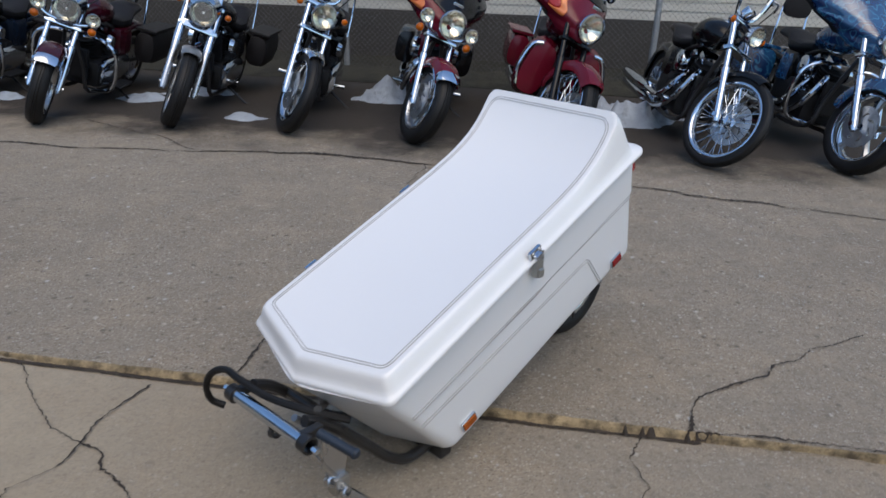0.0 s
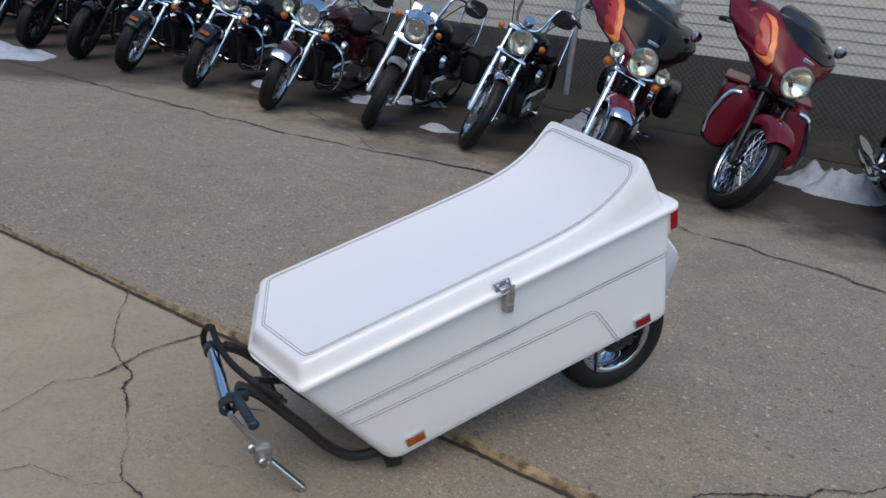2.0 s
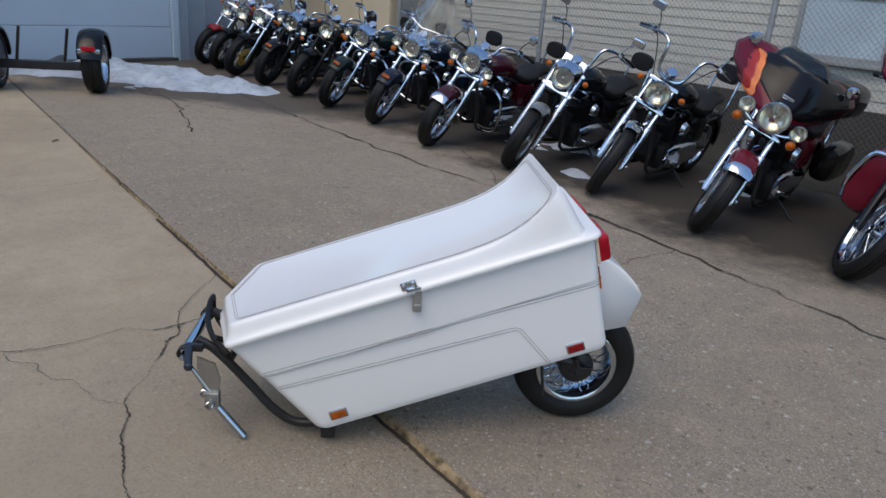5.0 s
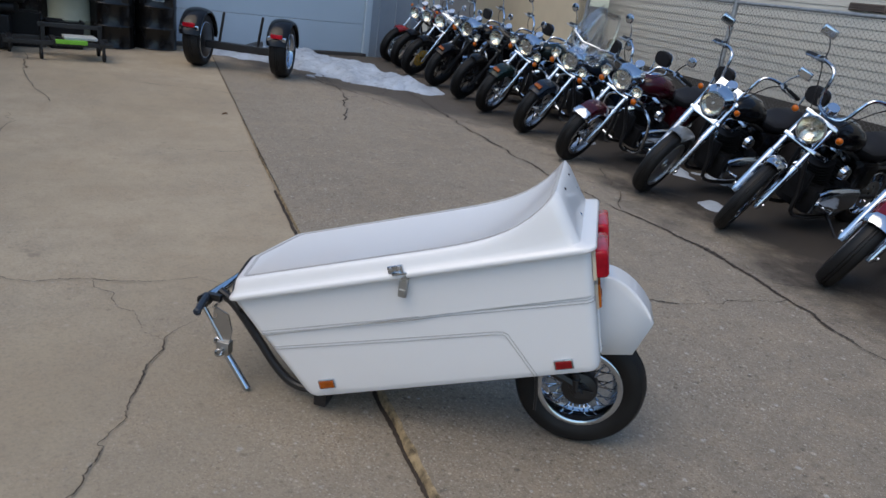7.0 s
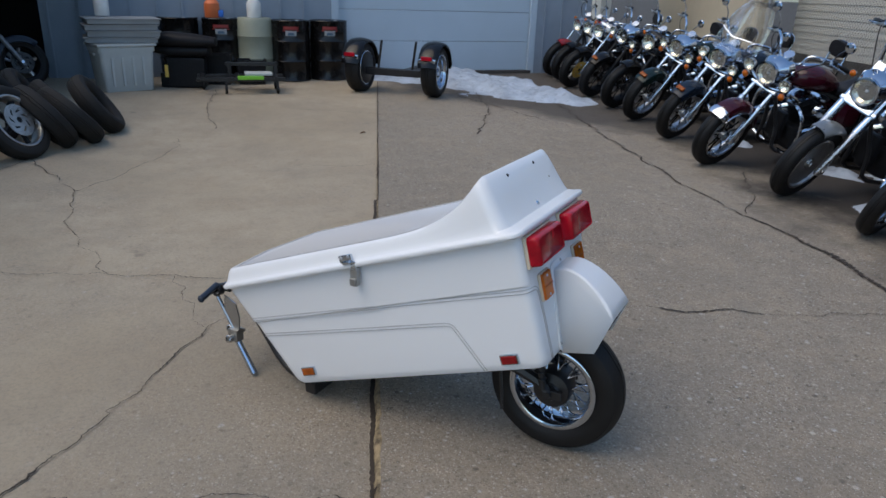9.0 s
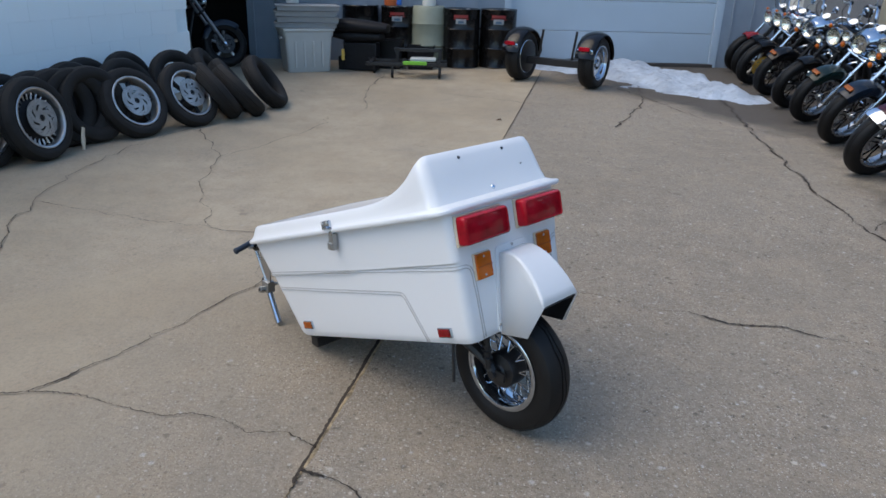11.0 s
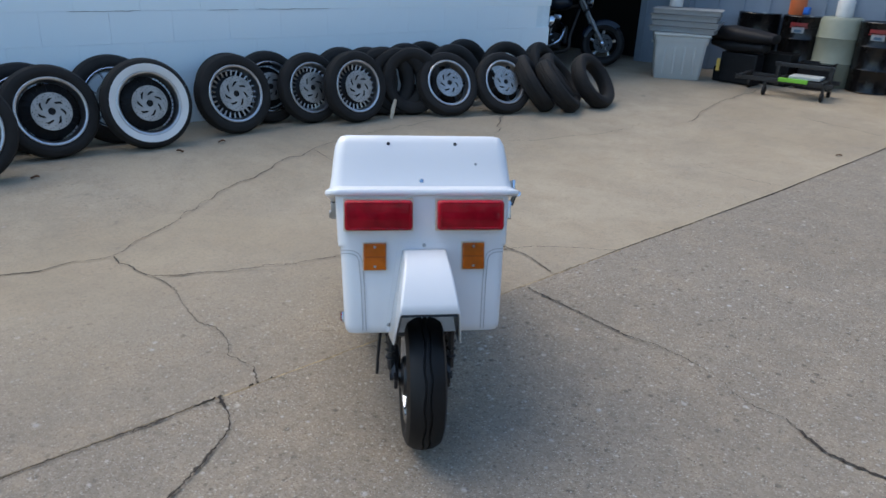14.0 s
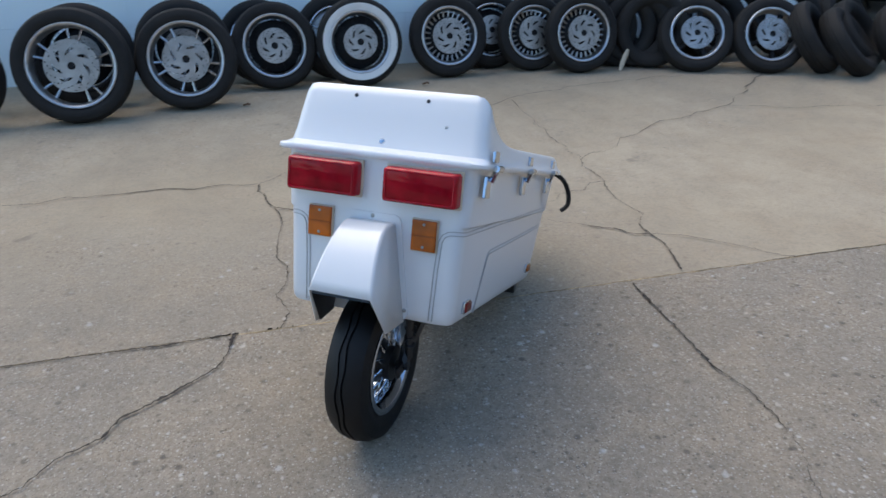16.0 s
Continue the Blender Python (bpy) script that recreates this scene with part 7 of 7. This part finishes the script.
def axle_dolly():
    """Two-wheeled axle with black fenders and red lamps."""
    c = Vector((-7.52, 3.42, 0))
    t = thing("axle_dolly", "two-wheeled tow axle with black fenders and red lamps", "tow dolly", front_pose(c.x, c.y, -31.0) @ Matrix.Scale(1.10, 4))
    # local x towards the yard, y along the axle
    for s in (-1, 1):
        y = s * 0.505
        w = road_wheel("wheel", t, 0.31, 0.20, 0.20, "solid", Matrix.Translation((0, y, 0.31)) @ Matrix.Rotation(radians(90 * s), 4, "Z"), CHROME, disc=False)
        part("brake_drum", Geo().lathe([(0.0, -0.098), (0.19, -0.098), (0.206, -0.090), (0.190, -0.05), (0.0, -0.05)], 28, ALONG_X), BLACK_FRAME, w, "black inner face of the wheel")
        f = part("fender", fender_arc(0.345, 0.25, -88, 78, 0.03, 18).moved(Matrix.Translation((0, y, 0.31)) @ Matrix.Rotation(radians(90), 4, "Z")), BLACK_PAINT, t, "black metal fender")
        lamp = part("lamp_box", Geo().box((0.06, 0.22, 0.055), (0.30, y, 0.46), 0.012), CHROME, f)
        lamp2 = part("lamp_lens", Geo().box((0.03, 0.14, 0.05), (0.335, y, 0.49), 0.012), RED_LENS, f)
    part("axle_beam", Geo().box((0.09, 0.84, 0.09), (0, 0, 0.27), 0.012), BLACK_FRAME, t)
    for y in (-0.26, 0.20):
        part("upright", Geo().tube([(0, y, 0.28), (0.02, y + 0.03, 0.45), (0.05, y + 0.07, 0.66)], 0.016, 8), BLACK_FRAME, t)
    part("drawbar", Geo().box((0.9, 0.07, 0.07), (-0.45, 0, 0.25), 0.01), BLACK_FRAME, t)


axle_dolly()


# ---- snow ----
def snow_patch(label, outline, height, seed, step=0.07):
    """A lumpy heap over an outline in plan."""
    poly = [Vector((*p, 0)) for p in outline]
    xs, ys = [p.x for p in poly], [p.y for p in poly]
    def inside(x, y):
        c = False
        for i in range(len(poly)):
            a, b = poly[i - 1], poly[i]
            if (a.y > y) != (b.y > y) and x < (b.x - a.x) * (y - a.y) / (b.y - a.y) + a.x:
                c = not c
        return c
    def edge(x, y):
        p, best = Vector((x, y, 0)), 9
        for i in range(len(poly)):
            a, b = poly[i - 1], poly[i]
            t = max(0, min(1, (p - a).dot(b - a) / (b - a).length_squared))
            best = min(best, (p - a.lerp(b, t)).length)
        return best
    nx, ny = int((max(xs) - min(xs)) / step) + 3, int((max(ys) - min(ys)) / step) + 3
    idx, vs, fs = {}, [], []
    for i in range(nx):
        for j in range(ny):
            x, y = min(xs) - step + i * step, min(ys) - step + j * step
            e = edge(x, y) * (1 if inside(x, y) else -1)
            e += (0.34 if seed == 1 else 0.10) * noise.noise(Vector((x * 1.6, y * 1.6, seed))) + (0.16 if seed == 1 else 0.0) * noise.noise(Vector((x * 3.4, y * 3.4, seed + 2))) + 0.08 * noise.noise(Vector((x * 4.3, y * 4.3, seed))) + 0.04 * noise.noise(Vector((x * 8, y * 8, seed)))
            if seed == 1:
                e -= 0.10
            if e < -step:
                continue
            lump = 0.65 + 0.5 * noise.noise(Vector((x * 1.6, y * 1.6, seed + 4))) + (0.4 if seed == 1 else 0.8) * noise.noise(Vector((x * 6, y * 6, seed + 9))) + (0.2 if seed == 1 else 0.5) * noise.noise(Vector((x * 14, y * 14, seed)))
            h = height * max(0.12, lump) * smooth(max(0.0, e) / (0.34 if seed == 1 else 0.07 + 0.6 * height)) if e > 0 else -0.01
            idx[i, j] = len(vs)
            vs.append((x, y, ground_z(x, y) + h))
    for (i, j), a in idx.items():
        if (i + 1, j) in idx and (i, j + 1) in idx and (i + 1, j + 1) in idx:
            fs.append((a, idx[i + 1, j], idx[i + 1, j + 1], idx[i, j + 1]))
    ob = part("snow_heap", Geo().add(vs, fs), SNOW, sharp=60)
    return tagged(ob, label, "snow", kind="stuff")


snow_patch("long strip of old melting snow before the garage", [(-7.25, 4.45), (-6.75, 5.0), (-6.3, 5.55), (-6.05, 5.95), (-6.9, 6.1), (-8.3, 6.0), (-9.2, 5.7), (-9.45, 4.8), (-9.4, 3.0), (-8.9, 2.85), (-8.5, 3.6), (-7.9, 4.1)], 0.15, 1, 0.045)
for i, (x, y, r, hh) in enumerate(((-1.72, 6.10, 0.20, 0.07), (-0.62, 6.95, 0.30, 0.15), (1.72, 6.50, 0.50, 0.20), (-2.95, 6.75, 0.32, 0.06), (-2.45, 7.1, 0.36, 0.08), (-4.1, 6.6, 0.2, 0.06))):
    rnd = random.Random(20 + i)
    snow_patch("small heap of dirty old snow between the motorcycles", [(x + r * math.cos(a) * rnd.uniform(0.7, 1.3), y + 0.6 * r * math.sin(a) * rnd.uniform(0.7, 1.3)) for a in [2 * math.pi * k / 9 for k in range(9)]], hh, 30 + i, 0.03)

# dry leaves blown on the concrete
rnd = random.Random(12)
for x, y in ((-4.95, 2.61), (0.36, -0.97), (-1.05, -1.0), (-0.66, -0.95)):
    rows = []
    for k in range(6):
        f = k / 5
        w = 0.016 * math.sin(math.pi * min(0.97, f + 0.03)) ** 0.8
        rows.append([(u * w, 0.055 * (f - 0.5), 0.004 + 0.012 * u * u + 0.006 * math.sin(5 * f)) for u in (-1, -0.4, 0.4, 1)])
    leaf = part("leaf", Geo().loft(rows, caps=False, closed=False), LEAF)
    leaf.matrix_world = Matrix.Translation((x, y, ground_z(x, y) + 0.004)) @ Matrix.Rotation(rnd.uniform(0, 6.3), 4, "Z")
    sm = leaf.modifiers.new("thickness", "SOLIDIFY")
    sm.thickness = 0.001
    tagged(leaf, "small dry brown leaf lying on the concrete", "leaf", "fallen leaves")

# motorcycle inside the workshop; dull fork and black disc imitate its shade
motorcycle("dark blue motorcycle standing in the mouth of the workshop", (-7.70, -1.35), dict(paint=NAVY, lights=False, fender="long", guard=False, wheel="five", rimmat=ENGINE_BLACK, fork_mat=GALV, head=0.085, disc_mat=BLACK_FRAME), 10, 8, 208)

# ---- painted blocks of the tyre wall, last ----
blk = Geo().box((0.4988, 0.02, 0.2488), (0, 0, 0), 0.0015).mesh("block")
blk.materials.append(BLOCK)
for r in range(8):
    for c in range(19):
        x = 0.25 + 0.5 * c + (0.25 if r % 2 else 0.0)
        b = part("block", blk, BLOCK, wall_south)
        b.matrix_basis = at(x, -0.007 - 0.0003 * ((r * 7 + c * 3) % 3), 0.02 + 0.25 * r + 0.125)

# dark hairline cracks along some bed joints
rnd = random.Random(8)
for x, r, length in ((3.2, 4, 0.8), (4.15, 4, 0.28), (2.2, 5, 0.5), (5.0, 4, 0.55), (5.9, 5, 0.7), (6.9, 4, 0.4), (7.6, 5, 0.6)):
    pts = [(x + length * k / 12, -0.0195 + 0.001 * rnd.random(), 0.02 + 0.25 * r + rnd.uniform(-0.003, 0.003)) for k in range(13)]
    crack = part("wall_crack", Geo().tube(pts, [0.0008] + [0.0035 * rnd.uniform(0.5, 1.2) for _ in range(11)] + [0.0008], 4), GREY_PLASTIC, wall_south)
